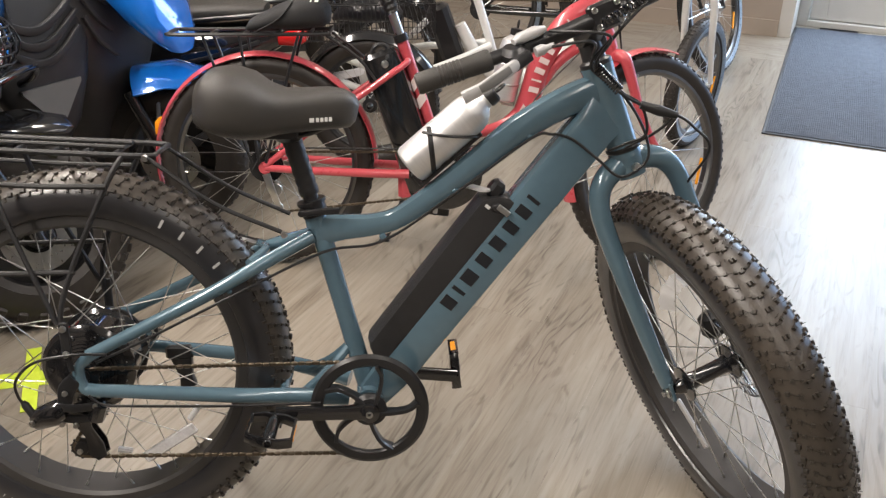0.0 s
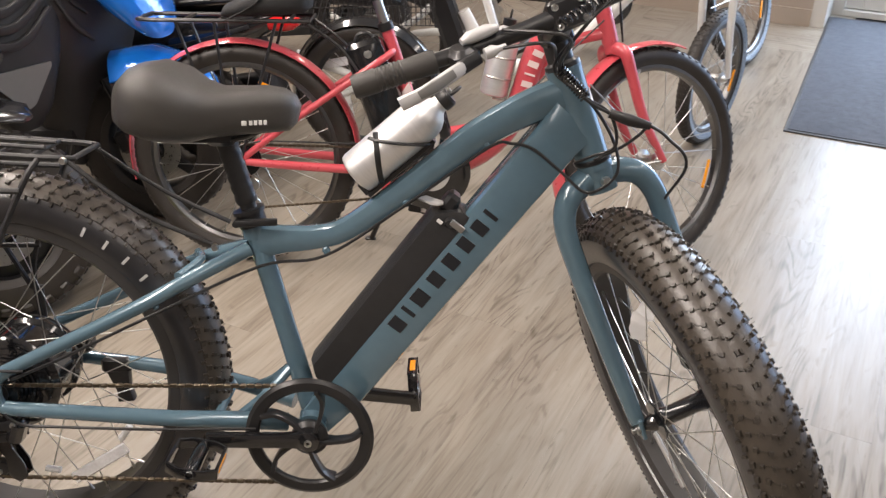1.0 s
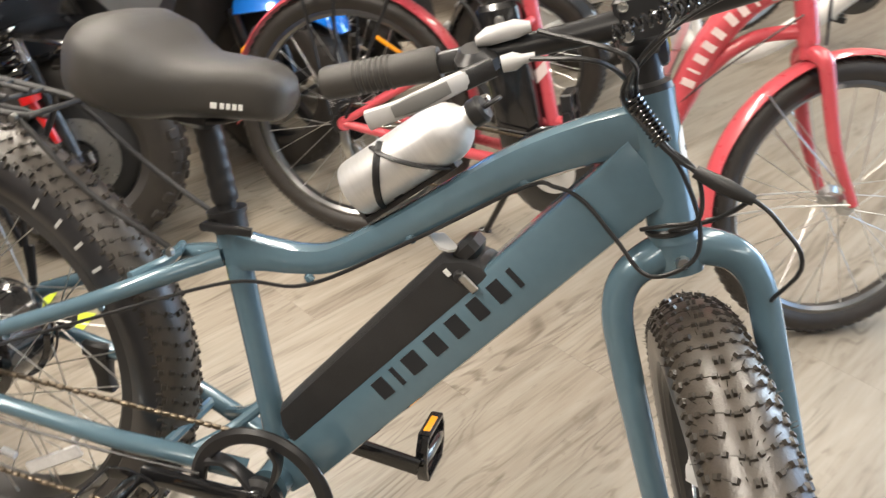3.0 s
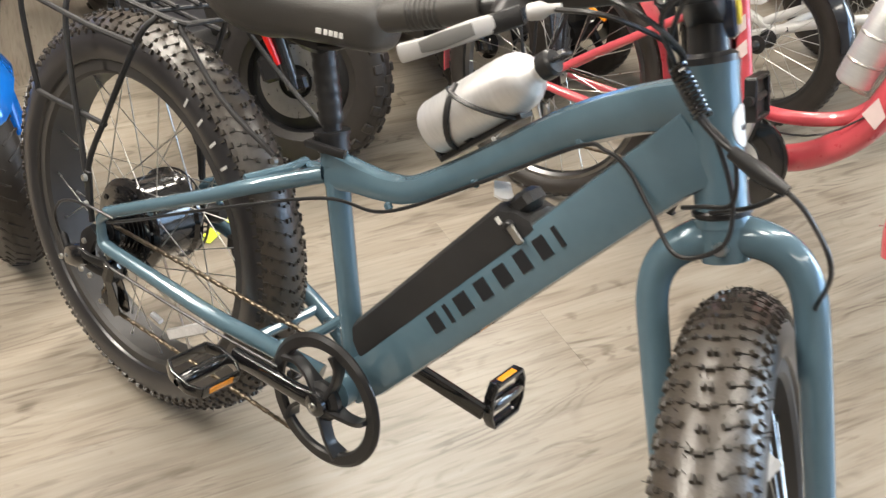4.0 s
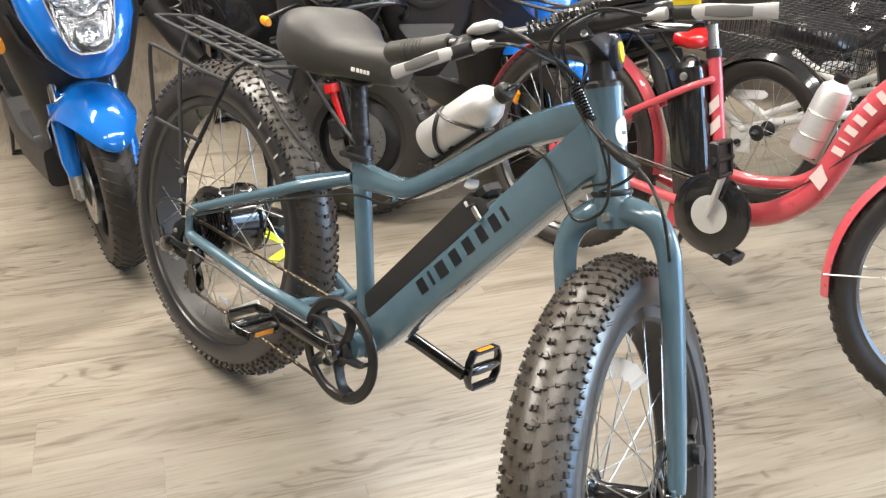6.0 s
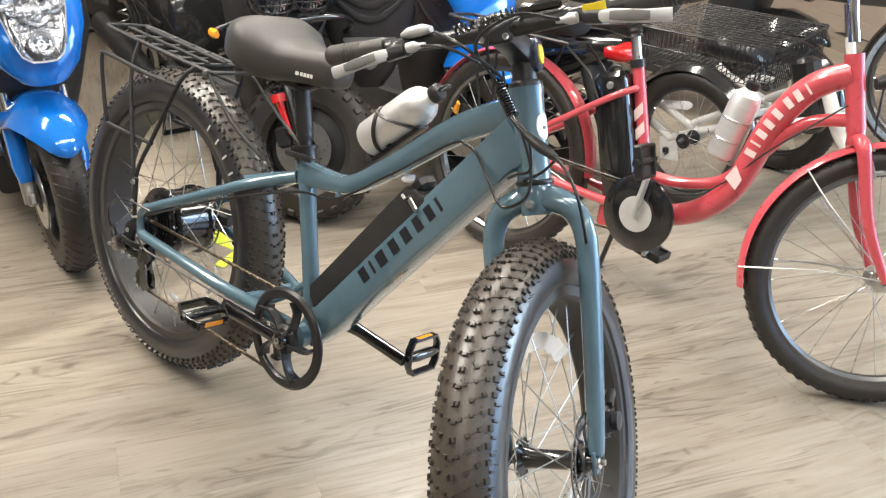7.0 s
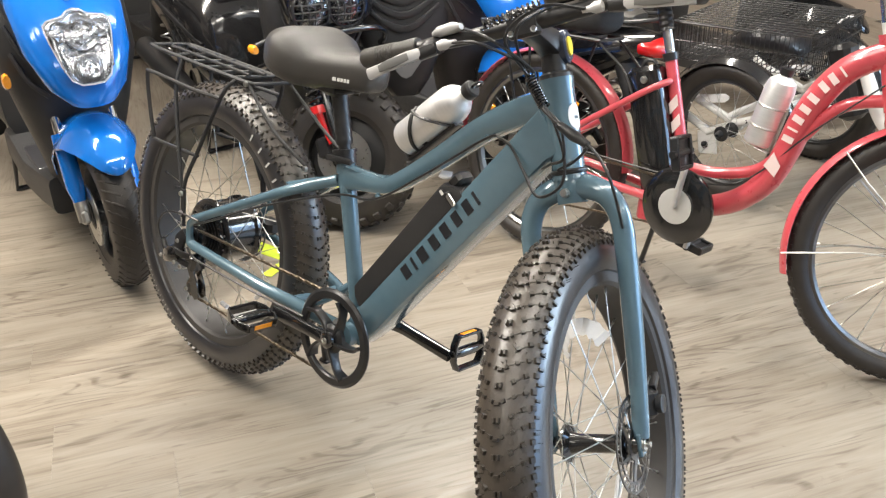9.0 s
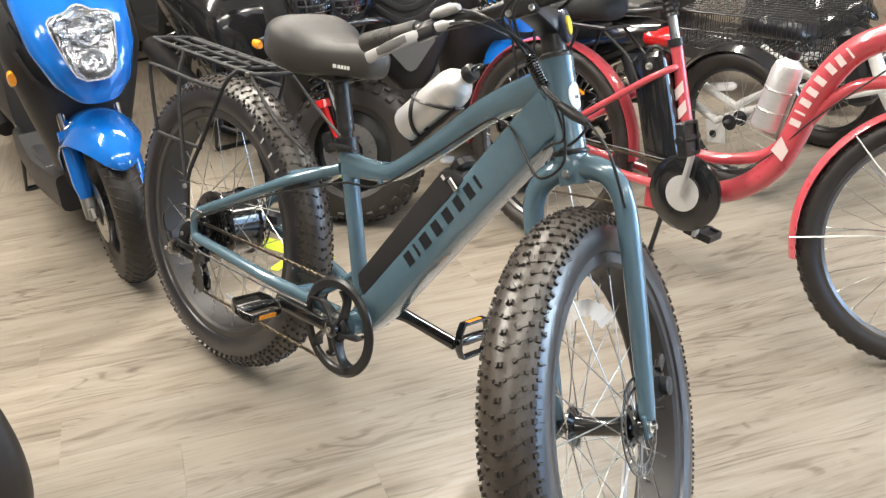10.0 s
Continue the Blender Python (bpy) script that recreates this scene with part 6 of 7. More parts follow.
# ---- scooters ----
def scooter(name, m, paint, label, lamps="shield", steer=0.0, chunky=False, centre=None, group="scooters", signals=True, slim=0.80, rear=None, skirt=0.090, apron=None):
    """Heading along x; the origin is on the floor under the front axle."""
    sc = thing(name, m, label, "scooter", group)
    R, W = (0.240 if chunky else 0.235), (0.106 if chunky else 0.100)
    centre = centre or paint
    ax = Vector((-0.42, 0, 0.91)).normalized()
    fwd = Vector((ax.z, 0, -ax.x))
    foot = Vector((0, 0, R)) + ax * 0.38
    S = axes(fwd, (0, 1, 0), ax, foot) @ Matrix.Rotation(steer, 4, "Z")
    SW = S @ Matrix.Translation((0, 0, -0.38))

    def wheel(mm, nm):
        rim = Shape().lathe([(0.150, -W * 0.36), (0.142, -W * 0.38), (0.134, -W * 0.20), (0.134, W * 0.20), (0.142, W * 0.38), (0.150, W * 0.36), (0.145, 0)], 40, AX, closed=True)
        for k in range(5):
            a = 2 * math.pi * k / 5
            rim.bar([(0.03 * math.cos(a), 0, 0.03 * math.sin(a)), (0.138 * math.cos(a + 0.15), 0, 0.138 * math.sin(a + 0.15))], 0.030, [0.040, 0.022], 0.4, up=(-math.sin(a), 0, math.cos(a)))
        rim.lathe([(0, -0.05), (0.034, -0.048), (0.040, -0.03), (0.040, 0.03), (0.034, 0.048), (0, 0.05)], 24, AX)
        if chunky:
            rim.lathe([(0, -0.020), (0.125, -0.018), (0.138, -0.012), (0.138, 0.012), (0.125, 0.018), (0, 0.020)], 32, AX)
        w_ = part(nm, rim, RACKBLACK if chunky else SATIN, sc, "black cast wheel", mm)
        c = 0.148
        prof = [(0.138, -W * 0.36)]
        for q in np.linspace(-2.0, 2.0, 15):
            prof.append((c + 0.02 + (R - c - 0.02) * max(0, math.cos(q)) ** 0.6 if abs(q) < 1.55 else c + 0.01, W / 2 * math.copysign(abs(math.sin(q)) ** 0.8, q) * (1 if abs(q) < 1.6 else 0.96)))
        prof.append((0.138, W * 0.36))
        part("tyre", Shape().lathe(prof, 56, AX), BIKETYRE, w_)
        tr = Shape()
        n = 0 if lamps == "bare" else 26 if chunky else 44
        for k in range(n):
            a = 2 * math.pi * k / n
            for sg in (-1, 1):
                for j, (phi, lx, ly) in enumerate(((0.30, 0.022, 0.030), (0.95, 0.024, 0.026)) if chunky else ((0.35, 0.006, 0.036), (0.95, 0.006, 0.024))):
                    q = a + (0.5 * j) * 2 * math.pi / n + (math.pi / n if sg > 0 else 0)
                    rr = c + 0.02 + (R - c - 0.02) * math.cos(phi) ** 0.6
                    at = Vector((rr * math.cos(q), sg * W / 2 * math.sin(phi) ** 0.8, rr * math.sin(q)))
                    out = Vector((math.cos(q) * math.cos(phi * 0.8), sg * math.sin(phi * 0.8), math.sin(q) * math.cos(phi * 0.8)))
                    f2 = Vector((-math.sin(q), 0, math.cos(q)))
                    tr.block((0, 0, 0), (lx, ly, 0.013 if chunky else 0.003), axes(f2, out.cross(f2), out, at) @ pose(0, 0, 0, 0, 0, 0 if chunky else sg * 35), 0.2)
        if n:
            part("tread", tr, BIKETYRE, w_)
        part("brake_disc", Shape().disc((0, -0.055, 0), (0, -1, 0), [(0.045, 0), (0.095, 0), (0.095, 0.004), (0.045, 0.004), (0.045, 0)], 36), STEEL, w_, "steel brake disc")
        return w_

    wheel(SW, "front_wheel")
    wheel(pose(-1.27, 0, R), "rear_wheel")
    # fork
    for sg in (1, -1):
        low = Shape().tube([(0, sg * 0.080, -0.395), (0, sg * 0.080, -0.14)], [0.020, 0.021], 14)
        low.block((0.015, sg * 0.080, -0.385), (0.05, 0.024, 0.04), bevel=0.3)
        part("fork_slider", low, GREYALLOY if lamps == "shield" else GLOSSBLACK, sc, "", S)
        if lamps == "shield" and paint is BLUE:
            part("fork_guard", Shape().tube([(0.004, sg * 0.081, -0.335), (0.004, sg * 0.081, -0.29), (0.004, sg * 0.080, -0.13)], [0.018, 0.027, 0.027], 14), paint, sc, "blue fork guard", S)
        if lamps != "none":
            part("fork_tube", Shape().rod((0, sg * 0.080, -0.16), (0, sg * 0.080, 0.24 if lamps == "shield" else -0.06), 0.0155, 14), CHROME, sc, "chrome fork tube", S)
        if chunky and sg < 0:
            sp_ = Shape().tube([(-0.020 + 0.022 * math.cos(q), sg * 0.112 + 0.022 * math.sin(q), -0.195 + 0.0022 * k) for k, q in enumerate(np.linspace(0, 14 * math.pi, 84))], 0.0050, 6)
            part("shock_spring", sp_, GLOSSBLACK, sc, "black coil spring on the fork", S)
            part("shock_collar", Shape().rod((-0.020, sg * 0.112, -0.222), (-0.020, sg * 0.112, -0.196), 0.024, 18), REDPLASTIC, sc, "red spring collar", S)
            part("shock_rod", Shape().rod((-0.020, sg * 0.112, -0.222), (-0.012, sg * 0.104, -0.325), 0.012, 12, 0.007), REDPLASTIC, sc, "red anodised shock rod", S)
    part("brake_caliper", Shape().block((-0.05, -0.075, -0.33), (0.05, 0.03, 0.07), bevel=0.3), SATIN, sc, "black brake caliper", S)
    # front mudguard: a shell that narrows to a rounded tip
    rings = []
    for a, wd, rr in ((-9, 0.006, 0.280), (-7, 0.026, 0.285), (-3, 0.044, 0.292), (4, 0.062, 0.299), (16, 0.084, 0.304), (36, 0.104, 0.306), (60, 0.113, 0.304), (85, 0.113, 0.300), (108, 0.102, 0.292), (122, 0.084, 0.286), (126, 0.060, 0.283))[0 if skirt > 0.08 else 1:11 if skirt > 0.08 else 7]:
        e = Vector((math.cos(radians(a)), 0, math.sin(radians(a))))
        drop = skirt * (wd / 0.110) ** 1.6
        row = [e * (rr - drop * abs(y) ** 2.6) + Vector((0, y * wd, 0)) for y in np.linspace(-1, 1, 13)]
        row += [e * (rr - 0.004 - drop * abs(y) ** 2.6) + Vector((0, y * wd * 0.97, 0)) for y in np.linspace(1, -1, 13)]
        rings.append(row)
    if not chunky:
        part("front_mudguard", Shape().rings(rings), paint, sc, "glossy front mudguard", SW @ pose(0, 0, 0, 0, -25, 0), angle=50)
    # front cowl: a mask whose lower edge rises towards the rear
    if lamps in ("shield", "none"):
        cowl = [((0.062, 0, 0.597), (0, 0.030, 0), (0.024, 0, -0.014), 2.2), ((0.046, 0, 0.612), (0, 0.072, 0), (0.052, 0, -0.030), 2.4), ((0.012, 0, 0.660), (0, 0.112, 0), (0.088, 0, -0.045), 2.6), ((-0.030, 0, 0.745), (0, 0.144, 0), (0.104, 0, -0.050), 2.7), ((-0.075, 0, 0.845), (0, 0.152, 0), (0.104, 0, -0.050), 2.7), ((-0.135, 0, 0.950), (0, 0.130, 0), (0.090, 0, -0.045), 2.6), ((-0.185, 0, 1.010), (0, 0.085, 0), (0.060, 0, -0.030), 2.4)]
        part("front_cowl", Shape().loft(cowl, 40), centre, sc, "glossy front cowl", angle=60)
    elif lamps == "twin":
        cowl = [((-0.08, 0, 0.640), (0, 0.09, 0), (0.05, 0, 0), 2.6), ((-0.07, 0, 0.70), (0, 0.15, 0), (0.07, 0, 0), 2.8), ((-0.08, 0, 0.79), (0, 0.165, 0), (0.075, 0, 0), 2.8), ((-0.10, 0, 0.86), (0, 0.155, 0), (0.105, 0, 0), 2.8), ((-0.14, 0, 0.93), (0, 0.120, 0), (0.08, 0, 0), 2.6), ((-0.18, 0, 0.99), (0, 0.08, 0), (0.05, 0, 0), 2.4)]
        part("lamp_cowl", Shape().loft(cowl, 32), GLOSSBLACK, sc, "glossy black lamp cowl", angle=60)
    for sg in (1, -1):
        for k in range(3):
            x_, z_ = -0.085 - 0.006 * k, 0.60 + 0.075 * k
            part("apron_ridge", Shape().bar([(x_ + 0.010, sg * 0.110 * slim, z_ - 0.015), (x_, sg * 0.165 * slim, z_ + 0.035), (x_ - 0.020, sg * 0.200 * slim, z_ + 0.115)], 0.014, 0.012, 0.5, 3), MATTE, sc)
    if lamps == "shield":
        # headlamp: chrome bowl under a clear shield-shaped lens
        out = [(0.96 * a, 0.95 * b) for a, b in [(0.0, -0.104), (0.030, -0.102), (0.052, -0.086), (0.068, -0.045), (0.084, 0.030), (0.088, 0.068), (0.074, 0.082), (0.034, 0.090), (0.016, 0.104), (0.0, 0.108), (-0.016, 0.104), (-0.034, 0.090), (-0.074, 0.082), (-0.088, 0.068), (-0.084, 0.030), (-0.068, -0.045), (-0.052, -0.086), (-0.030, -0.102)]]
        HM = axes((0, 1, 0), Vector((-0.42, 0, 0.908)), Vector((0.908, 0, 0.42)), (0.066, 0, 0.738))
        hl = part("headlamp", Shape().prism([(a * 1.05, b * 1.05) for a, b in out], 0.016, HM @ pose(0, 0, 0.004)), BOWL, sc, "clear shield-shaped headlamp")
        inner = Shape()
        for cx, cy, rr in ((0, 0.028, 0.042), (-0.050, 0.044, 0.028), (0.050, 0.044, 0.028), (0, -0.056, 0.034)):
            inner.lathe([(rr, 0.0), (rr * 0.94, -0.004), (rr * 0.5, -0.016), (0.006, -0.020), (0.006, -0.002), (0, 0.0)], 20, HM @ pose(cx, cy, 0.030))
        for k in range(-3, 4):
            inner.block((0, 0, 0), (0.006, 0.15 - 0.012 * abs(k), 0.008), HM @ pose(k * 0.021, -0.004, 0.014), 0.3)
        for k in range(-3, 4):
            inner.block((0, 0, 0), (0.14 - 0.014 * abs(k - 2), 0.005, 0.008), HM @ pose(0, k * 0.019, 0.012), 0.3)
        part("reflector_bowl", inner, BOWL, hl)
        lens = Shape()
        rr_ = []
        for f_, z in ((1.0, 0.012), (0.97, 0.022), (0.80, 0.034), (0.45, 0.042), (0.1, 0.044)):
            rr_.append([HM @ Vector((a * f_, b * f_, z)) for a, b in out])
        lens.rings(rr_)
        g = part("lens", lens, LENS, hl, angle=60)
        g.visible_shadow = False
        part("key_badge", Shape().disc((-0.010, 0, 0.868), (0.90, 0, 0.42), [(0, 0.004), (0.008, 0.004), (0.012, 0.002), (0.013, -0.012)], 18), STEEL, sc)
    elif lamps == "twin":
        for sg in (1, -1):
            LM = axes((0, 1, 0), (0, 0, 1), (1, 0, 0), (-0.005, sg * 0.062 - 0.035, 0.742))
            cup = part("round_lamp", Shape().lathe([(0, -0.10), (0.035, -0.095), (0.052, -0.06), (0.064, -0.010), (0.064, 0.010), (0.058, 0.010), (0.056, -0.008), (0.044, -0.045), (0, -0.06)], 32, LM), GLOSSBLACK, sc, "round headlamp behind a wire guard")
            part("reflector_bowl", Shape().lathe([(0.056, 0.0), (0.046, -0.035), (0.02, -0.050), (0.008, -0.052), (0.008, -0.03), (0, -0.026)], 28, LM), BOWL, cup)
            g = part("lens", Shape().lathe([(0.057, 0.004), (0.050, 0.012), (0.03, 0.018), (0, 0.020), (0, 0.016), (0.03, 0.014), (0.050, 0.008), (0.057, 0.0)], 28, LM), LENS, cup)
            g.visible_shadow = False
            for k in range(-2, 3):
                t = k * 0.022
                e = math.sqrt(max(0, 0.062**2 - t * t))
                for vert in (0, 1):
                    pts = [(t, s_ * e, 0.010 + 0.026 * (1 - s_ * s_)) if vert else (s_ * e, t, 0.010 + 0.026 * (1 - s_ * s_)) for s_ in (-1, -0.6, 0, 0.6, 1)]
                    part("guard_wire", Shape().tube([LM @ Vector(p) for p in pts], 0.0026, 6), SATIN, cup)
            part("guard_ring", Shape().tube([LM @ Vector((0.065 * math.cos(q), 0.065 * math.sin(q), 0.008)) for q in np.linspace(0, 2 * math.pi, 24, endpoint=False)], 0.004, 6, closed=True), SATIN, cup, "black wire lamp guard")
        part("crash_bar", Shape().tube([(-0.20, -0.20, 0.54), (-0.05, -0.19, 0.60), (0.01, -0.12, 0.66), (0.01, 0.12, 0.66), (-0.05, 0.19, 0.60), (-0.20, 0.20, 0.54)], 0.011, 12, 5), GLOSSBLACK, sc, "black crash bar")
        part("upper_mudguard", Shape().loft([((0.16, 0, 0.545), (0, 0.02, 0), (0, 0, 0.006), 2.2), ((0.12, 0, 0.555), (0, 0.06, 0), (0, 0, 0.012), 2.3), ((0.0, 0, 0.555), (0, 0.080, 0), (0, 0, 0.018), 2.4), ((-0.12, 0, 0.535), (0, 0.070, 0), (0, 0, 0.016), 2.4)], 20), GLOSSBLACK, sc, "glossy black high mudguard", angle=60)
    # leg shield, lower body, floorboard
    sh = [((-0.260, 0, 0.235), (0, 0.120 * slim, 0), (0.080, 0, 0), 3), ((-0.255, 0, 0.36), (0, 0.150 * slim, 0), (0.100, 0, 0.0), 3), ((-0.215, 0, 0.52), (0, 0.200 * slim, 0), (0.110, 0, 0.0), 2.8), ((-0.180, 0, 0.68), (0, 0.245 * slim, 0), (0.100, 0, 0.0), 2.8), ((-0.205, 0, 0.82), (0, 0.240 * slim, 0), (0.090, 0, 0), 2.8), ((-0.235, 0, 0.95), (0, 0.170 * slim, 0), (0.060, 0, 0), 2.6)]
    part("leg_shield", Shape().loft(sh, 32), apron or DARKPLASTIC, sc, "matte black leg shield", angle=60)
    part("floorboard", Shape().bar([(-0.20, 0, 0.240), (-0.50, 0, 0.225), (-0.80, 0, 0.250)], [0.26, 0.31, 0.31], [0.12, 0.11, 0.12], 0.35, 4), DARKPLASTIC, sc, "matte black footboard")
    part("mat_ridge", Shape().block((-0.50, 0.0, 0.282), (0.30, 0.26, 0.012), bevel=0.3), RUBBER, sc)
    bd = [((-0.72, 0, 0.42), (0, 0.15, 0), (0, 0, 0.16), 3), ((-0.82, 0, 0.50), (0, 0.185, 0), (0, 0, 0.21), 3), ((-1.05, 0, 0.56), (0, 0.195, 0), (0, 0, 0.19), 2.8), ((-1.30, 0, 0.62), (0, 0.175, 0), (0, 0, 0.14), 2.8), ((-1.55, 0, 0.70), (0, 0.12, 0), (0, 0, 0.085), 2.6), ((-1.68, 0, 0.74), (0, 0.06, 0), (0, 0, 0.04), 2.4)]
    part("rear_body", Shape().loft(bd, 32), rear or DARKPLASTIC, sc, "matte black rear body panels" if rear is None else "glossy rear body panels", angle=60)
    for sg in (1, -1):
        part("body_trim", Shape().bar([(-0.78, sg * 0.176, 0.50), (-1.05, sg * 0.197, 0.585), (-1.30, sg * 0.178, 0.640), (-1.55, sg * 0.122, 0.710)], 0.010, 0.018, 0.4, 4), SATIN, sc)
        for k in range(4):
            part("vent", Shape().bar([(-0.86 - 0.05 * k, sg * 0.190, 0.40 + 0.012 * k), (-0.89 - 0.05 * k, sg * 0.194, 0.48 + 0.012 * k)], 0.008, 0.012, 0.4), SATIN, sc)
        part("rear_shock", Shape().tube([(-1.38 + 0.0016 * k + 0.022 * math.cos(q), sg * 0.125 + 0.022 * math.sin(q), 0.30 + 0.0042 * k) for k, q in enumerate(np.linspace(0, 12 * math.pi, 72))], 0.0042, 6), STEEL, sc, "steel coil rear shock")
    part("seat", Shape().loft([((-0.74, 0, 0.755), (0, 0.09, 0), (0, 0, 0.02), 2.6), ((-0.80, 0, 0.775), (0, 0.14, 0), (0, 0, 0.045), 2.8), ((-1.05, 0, 0.785), (0, 0.15, 0), (0, 0, 0.05), 2.8), ((-1.20, 0, 0.815), (0, 0.14, 0), (0, 0, 0.05), 2.8), ((-1.48, 0, 0.835), (0, 0.11, 0), (0, 0, 0.04), 2.8), ((-1.56, 0, 0.835), (0, 0.06, 0), (0, 0, 0.02), 2.6)], 28), VINYL, sc, "black double seat", angle=60)
    part("rear_mudguard", Shape().loft([((-1.50, 0, 0.66), (0, 0.10, 0), (0.05, 0, 0), 2.6), ((-1.56, 0, 0.52), (0, 0.10, 0), (0.05, 0, 0), 2.8), ((-1.63, 0, 0.38), (0, 0.095, 0), (0.02, 0, 0), 2.8), ((-1.68, 0, 0.26), (0, 0.085, 0), (0.010, 0, 0), 2.8)], 20), DARKPLASTIC, sc, "black rear mudguard", angle=60)
    part("grab_rail", Shape().tube([(-1.25, -0.13, 0.80), (-1.60, -0.12, 0.84), (-1.72, 0, 0.86), (-1.60, 0.12, 0.84), (-1.25, 0.13, 0.80)], 0.012, 10, 5), SATIN, sc)
    part("tail_lamp", Shape().loft([((-1.625, 0, 0.715), (0, 0.090, 0), (0, 0, 0.046), 2.4), ((-1.69, 0, 0.712), (0, 0.086, 0), (0, 0, 0.046), 2.4), ((-1.725, 0, 0.708), (0, 0.066, 0), (0, 0, 0.034), 2.3), ((-1.742, 0, 0.704), (0, 0.034, 0), (0, 0, 0.016), 2.2)], 22), REDPLASTIC, sc, "red tail lamp")
    part("engine", Shape().block((-1.10, 0.09, 0.28), (0.40, 0.14, 0.20), bevel=0.2).rod((-1.27, 0.02, R), (-1.27, 0.16, R), 0.06, 20).rod((-1.27, -0.02, R), (-1.05, -0.02, 0.30), 0.03, 12), SATIN, sc)
    part("muffler", Shape().tube([(-1.00, -0.15, 0.25), (-1.20, -0.17, 0.30), (-1.50, -0.17, 0.36)], [0.03, 0.05, 0.05], 16, 3), SATIN, sc)
    part("centre_stand", Shape().tube([(-0.95, 0.12, 0.20), (-0.98, 0.14, 0.010), (-0.98, -0.14, 0.010), (-0.95, -0.12, 0.20)], 0.011, 10), SATIN, sc)
    # bars
    part("bar_cover", Shape().loft([((-0.29, -0.13, 1.045), (0.04, 0, 0), (0, 0, 0.03), 2.4), ((-0.27, -0.06, 1.06), (0.07, 0, 0), (0, 0, 0.05), 2.6), ((-0.27, 0.06, 1.06), (0.07, 0, 0), (0, 0, 0.05), 2.6), ((-0.29, 0.13, 1.045), (0.04, 0, 0), (0, 0, 0.03), 2.4)], 22), MATTE, sc, "", angle=60)
    part("handlebar", Shape().tube([(-0.36, -0.34, 1.05), (-0.29, -0.12, 1.05), (-0.29, 0.12, 1.05), (-0.36, 0.34, 1.05)], 0.011, 12, 4), SATIN, sc)
    for sg in (1, -1):
        part("grip", Shape().rod((-0.365, sg * 0.355, 1.05), (-0.33, sg * 0.24, 1.05), 0.017, 14), VINYL, sc)
        part("brake_lever", Shape().bar([(-0.26, sg * 0.22, 1.045), (-0.29, sg * 0.36, 1.04)], 0.008, 0.014, 0.6), ALLOY, sc)
        part("mirror", Shape().tube([(-0.30, sg * 0.20, 1.05), (-0.32, sg * 0.26, 1.20), (-0.33, sg * 0.30, 1.24)], 0.006, 8, 4).loft([((-0.345, sg * 0.30, 1.255), (0, 0.02, 0), (0, 0, 0.015), 2.4), ((-0.335, sg * 0.30, 1.26), (0, 0.055, 0), (0, 0, 0.036), 2.6), ((-0.31, sg * 0.30, 1.26), (0, 0.045, 0), (0, 0, 0.028), 2.4)], 18), MATTE, sc)
        if not signals or (chunky and sg > 0):
            continue
        if chunky:
            part("signal_stalk", Shape().rod((-0.12, sg * 0.12, 0.665), (-0.10, sg * 0.25, 0.640), 0.007, 8), SATIN, sc)
            part("turn_signal", Shape().loft([((-0.11, sg * 0.262, 0.632), (0, 0.011, 0), (0, 0, 0.013), 2.3), ((-0.086, sg * 0.262, 0.632), (0, 0.012, 0), (0, 0, 0.015), 2.3), ((-0.072, sg * 0.262, 0.632), (0, 0.009, 0), (0, 0, 0.011), 2.3)], 16), ORANGE, sc, "amber turn signal")
            continue
        if sg > 0:
            continue
        part("turn_signal", Shape().loft([((-0.11, sg * 0.232 * slim, 0.640), (0, 0.012, 0), (0, 0, 0.014), 2.3), ((-0.085, sg * 0.236 * slim, 0.645), (0, 0.012, 0), (0, 0, 0.024), 2.3), ((-0.065, sg * 0.236 * slim, 0.647), (0, 0.010, 0), (0, 0, 0.018), 2.3)], 16), ORANGE, sc, "amber turn signal")
    return sc


DARKRED = material("dark_red_paint", (0.085, 0.004, 0.012), 0.2, 0, 0.05, 50, coat=1.0)
scooter("blue_scooter", pose(-1.065, 1.462, 0, 0, 0, -6), BLUE, "bright blue scooter with clear headlamp and black leg shield")
scooter("black_scooter", pose(-0.93, 2.235, 0, 0, 0, -4), MATTE, "black scooter with twin guarded lamps and chunky tyres", "twin", radians(42), True, slim=0.72, rear=GLOSSBLACK)
scooter("blue_scooter", pose(-0.755, 2.812, 0, 0, 0, -10), BLUE, "blue scooter with a black front apron beside a red bicycle", "none", radians(15), signals=False, slim=0.95, skirt=0.075, apron=MATTE)
beside = bpy.data.objects["blue_scooter.001"]
part("fork_reflector", Shape().block((0, 0, 0), (0.030, 0.012, 0.050), pose(0, 0, 0, 0, 20, 0), 0.3), ORANGE, beside, "amber fork reflector", pose(0.045, -0.105, 0.345))
SIDE = beside.matrix_basis.inverted()
lamp_ = part("turn_signal", Shape().loft([((-0.008, 0, -0.026), (0.006, 0, 0), (0, 0.008, 0), 2.4), ((-0.003, 0, -0.014), (0.011, 0, 0), (0, 0.012, 0), 2.6), ((0.003, 0, 0.012), (0.013, 0, 0), (0, 0.013, 0), 2.6), ((0.008, 0, 0.024), (0.007, 0, 0), (0, 0.008, 0), 2.4)], 16), ORANGE, beside, "amber front reflector lamp", SIDE @ pose(-0.706, 2.608, 0.413))
part("stalk", Shape().rod((-0.030, 0.085, 0.034), (-0.004, 0.010, 0.012), 0.006, 8), SATIN, lamp_)
PM = SIDE @ Matrix.Translation((-0.985, 2.520, 0)) @ pose(0, 0, 0, 0, 0, -32)
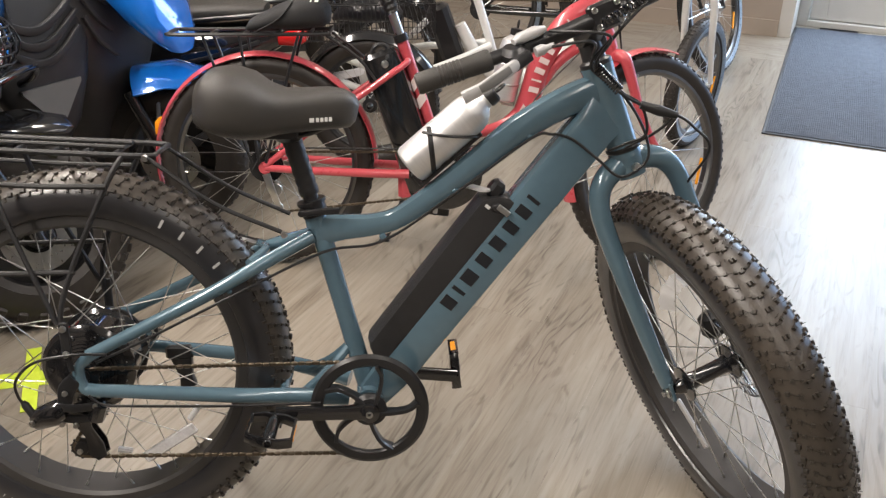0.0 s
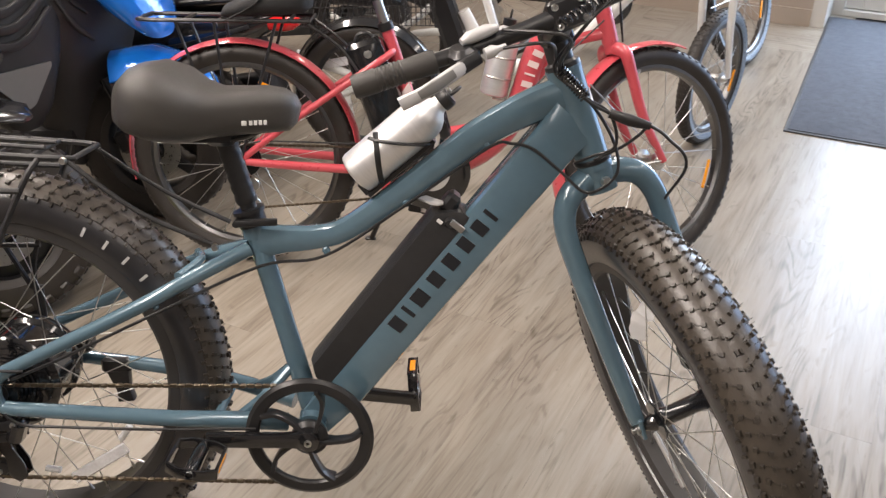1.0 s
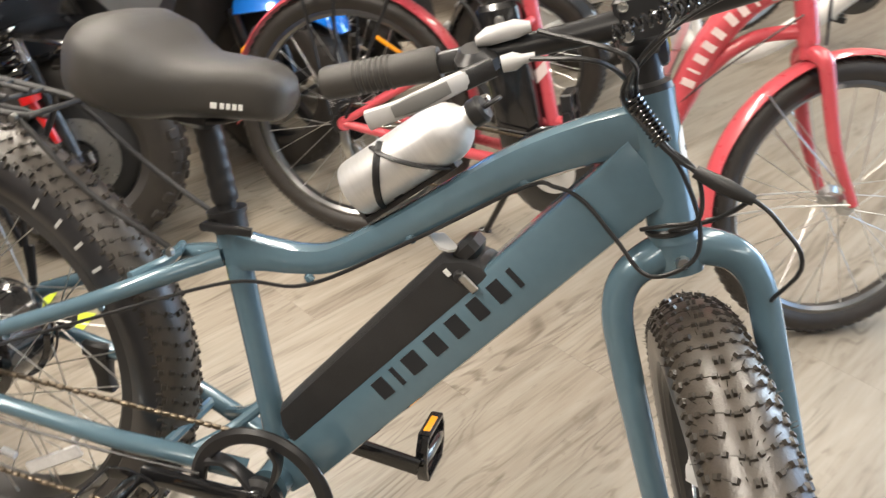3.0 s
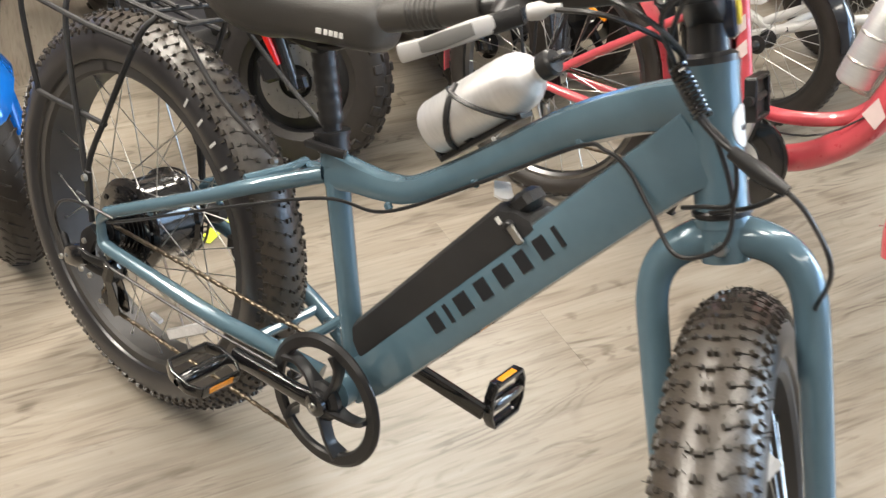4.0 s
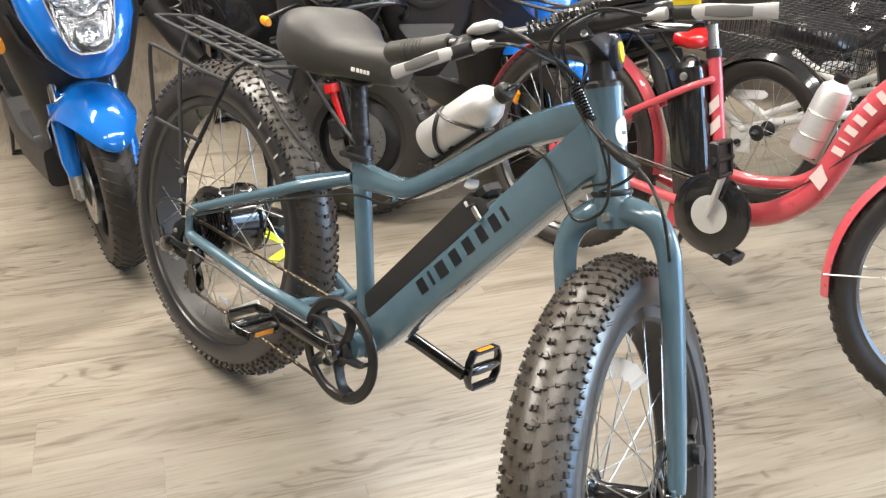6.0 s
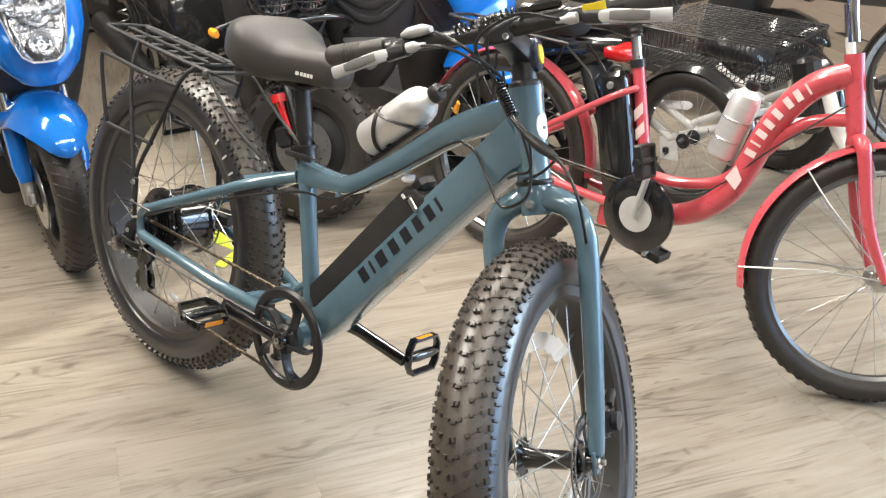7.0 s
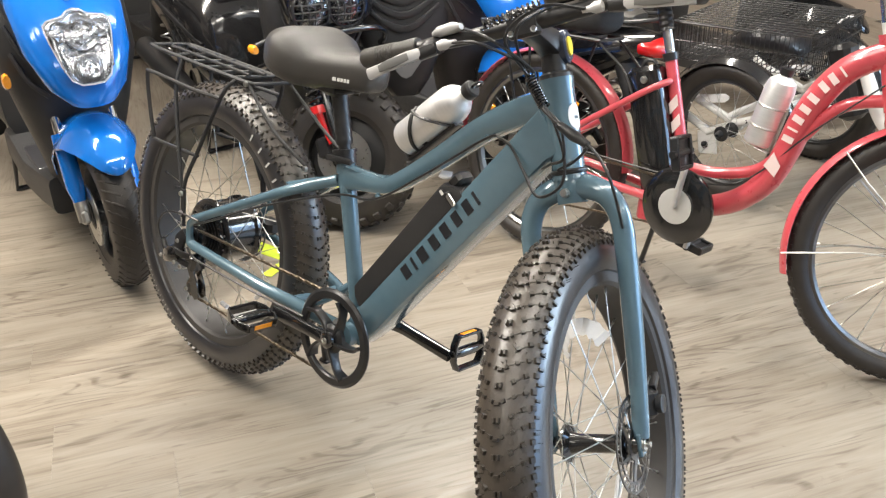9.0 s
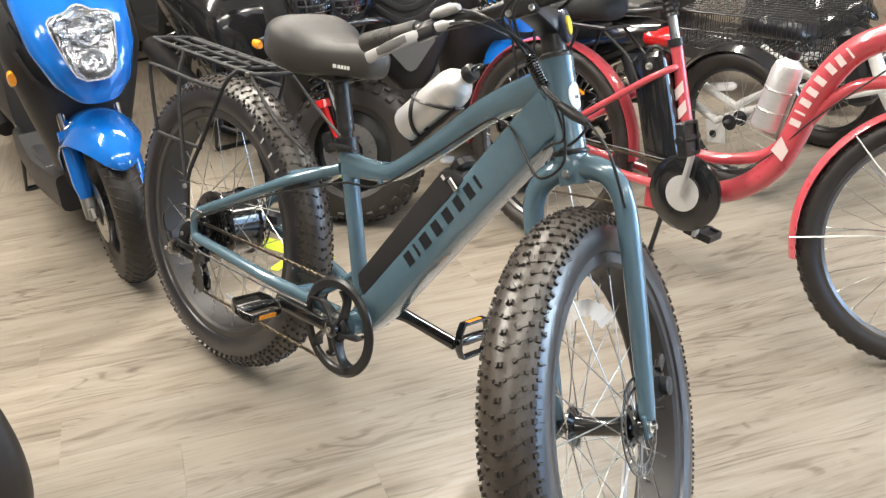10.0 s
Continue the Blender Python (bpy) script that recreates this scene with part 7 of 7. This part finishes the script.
chest = Shape().loft([((-0.010, 0, 0.385), (0, 0.050, 0), (0.030, 0, 0), 2.6), ((0.0, 0, 0.44), (0, 0.085, 0), (0.045, 0, 0), 3.0), ((-0.015, 0, 0.56), (0, 0.140, 0), (0.055, 0, 0), 3.2), ((-0.035, 0, 0.68), (0, 0.180, 0), (0.060, 0, 0), 3.2), ((-0.070, 0, 0.80), (0, 0.185, 0), (0.055, 0, 0), 3.0), ((-0.100, 0, 0.90), (0, 0.150, 0), (0.050, 0, 0), 2.8)], 36)
apron_ = part("front_apron", chest, DARKPLASTIC, beside, "black front apron with raised vees", PM, angle=60)
part("apron_plate", Shape().prism([(0.0, -0.062), (0.018, -0.054), (0.088, 0.036), (0.088, 0.046), (-0.088, 0.046), (-0.088, 0.036), (-0.018, -0.054)], 0.010, axes((0, 1, 0), (-0.10, 0, 0.995), (0.995, 0, 0.10), (0.050, 0, 0.520))), MIDGREY, apron_, "grey triangular plate")
part("plate_badge", Shape().disc((0.0555, 0, 0.482), (0.995, 0, 0.10), [(0, 0.002), (0.009, 0.002), (0.011, 0)], 16), SATIN, apron_)
for k in range(3):
    z_ = 0.625 + 0.042 * k
    x_ = 0.037 - 0.010 * k
    part("vee_ridge", Shape().bar([(x_ - 0.012, -0.125 - 0.008 * k, z_ + 0.075), (x_, -0.055, z_ + 0.018), (x_ + 0.002, 0, z_), (x_, 0.055, z_ + 0.018), (x_ - 0.012, 0.125 + 0.008 * k, z_ + 0.075)], 0.016, [0.010, 0.020, 0.024, 0.020, 0.010], 0.4, 4), MATTE, apron_)
scooter("red_scooter", pose(-1.670, 3.22, 0, 0, 0, 180) @ Matrix.Scale(0.73, 4), DARKRED, "dark red scooter showing its red tail lamp", "none", signals=False, rear=GLOSSBLACK)
scooter("black_scooter", pose(-2.75, 1.75, 0, 0, 0, -5), GLOSSBLACK, "glossy black scooter parked behind the others", signals=False)
scooter("black_scooter", pose(-2.70, 2.55, 0, 0, 0, -5), MATTE, "matte black scooter parked behind the others", signals=False)
scooter("black_scooter", pose(-0.195, 0.775, 0, 0, 0, 20), GLOSSBLACK, "glossy black scooter with a worn front tyre", "bare", signals=False, slim=0.5)
scooter("black_scooter", pose(-0.45, 4.30, 0, 0, 0, 4), GLOSSBLACK, "glossy black scooter parked behind a white tricycle", "none", signals=False)

# ---- floor planks, each a piece of the floor ----
PW, PL = 0.2065, 1.22
one = Shape().block((0, 0, -0.004), (PL - 0.0003, PW - 0.0001, 0.008), bevel=0.015).mesh("plank", OAK, 10)
rng = random.Random(5)
rest = Shape()
for row in range(-30, 31):
    start = {-3: 1.084, -4: 0.821, 0: 3.166}.get(row, rng.uniform(0, PL)) % PL
    for k in range(-5, 8):
        ax, by = row * PW + 0.1358, (k + 0.5) * PL + start
        if not (-5 < ax < 5.15 and -3.5 < by < 6.1):
            continue
        if -2.4 < ax < 1.6 and -0.4 < by < 5.3:
            ob = new("plank", one)
            ob.parent = floor
            ob.matrix_basis = pose(ax, by, 0, 0, 0, 90)
        else:
            lo, hi = max(by - PL / 2, -3.4), min(by + PL / 2, 6.04)
            if hi - lo > 0.02:
                rest.block((ax, (lo + hi) / 2, -0.004), (PW - 0.0001, hi - lo - 0.0003, 0.008), bevel=0.015)
tagged(part("planks", rest, OAK, floor, angle=10), kind="stuff")
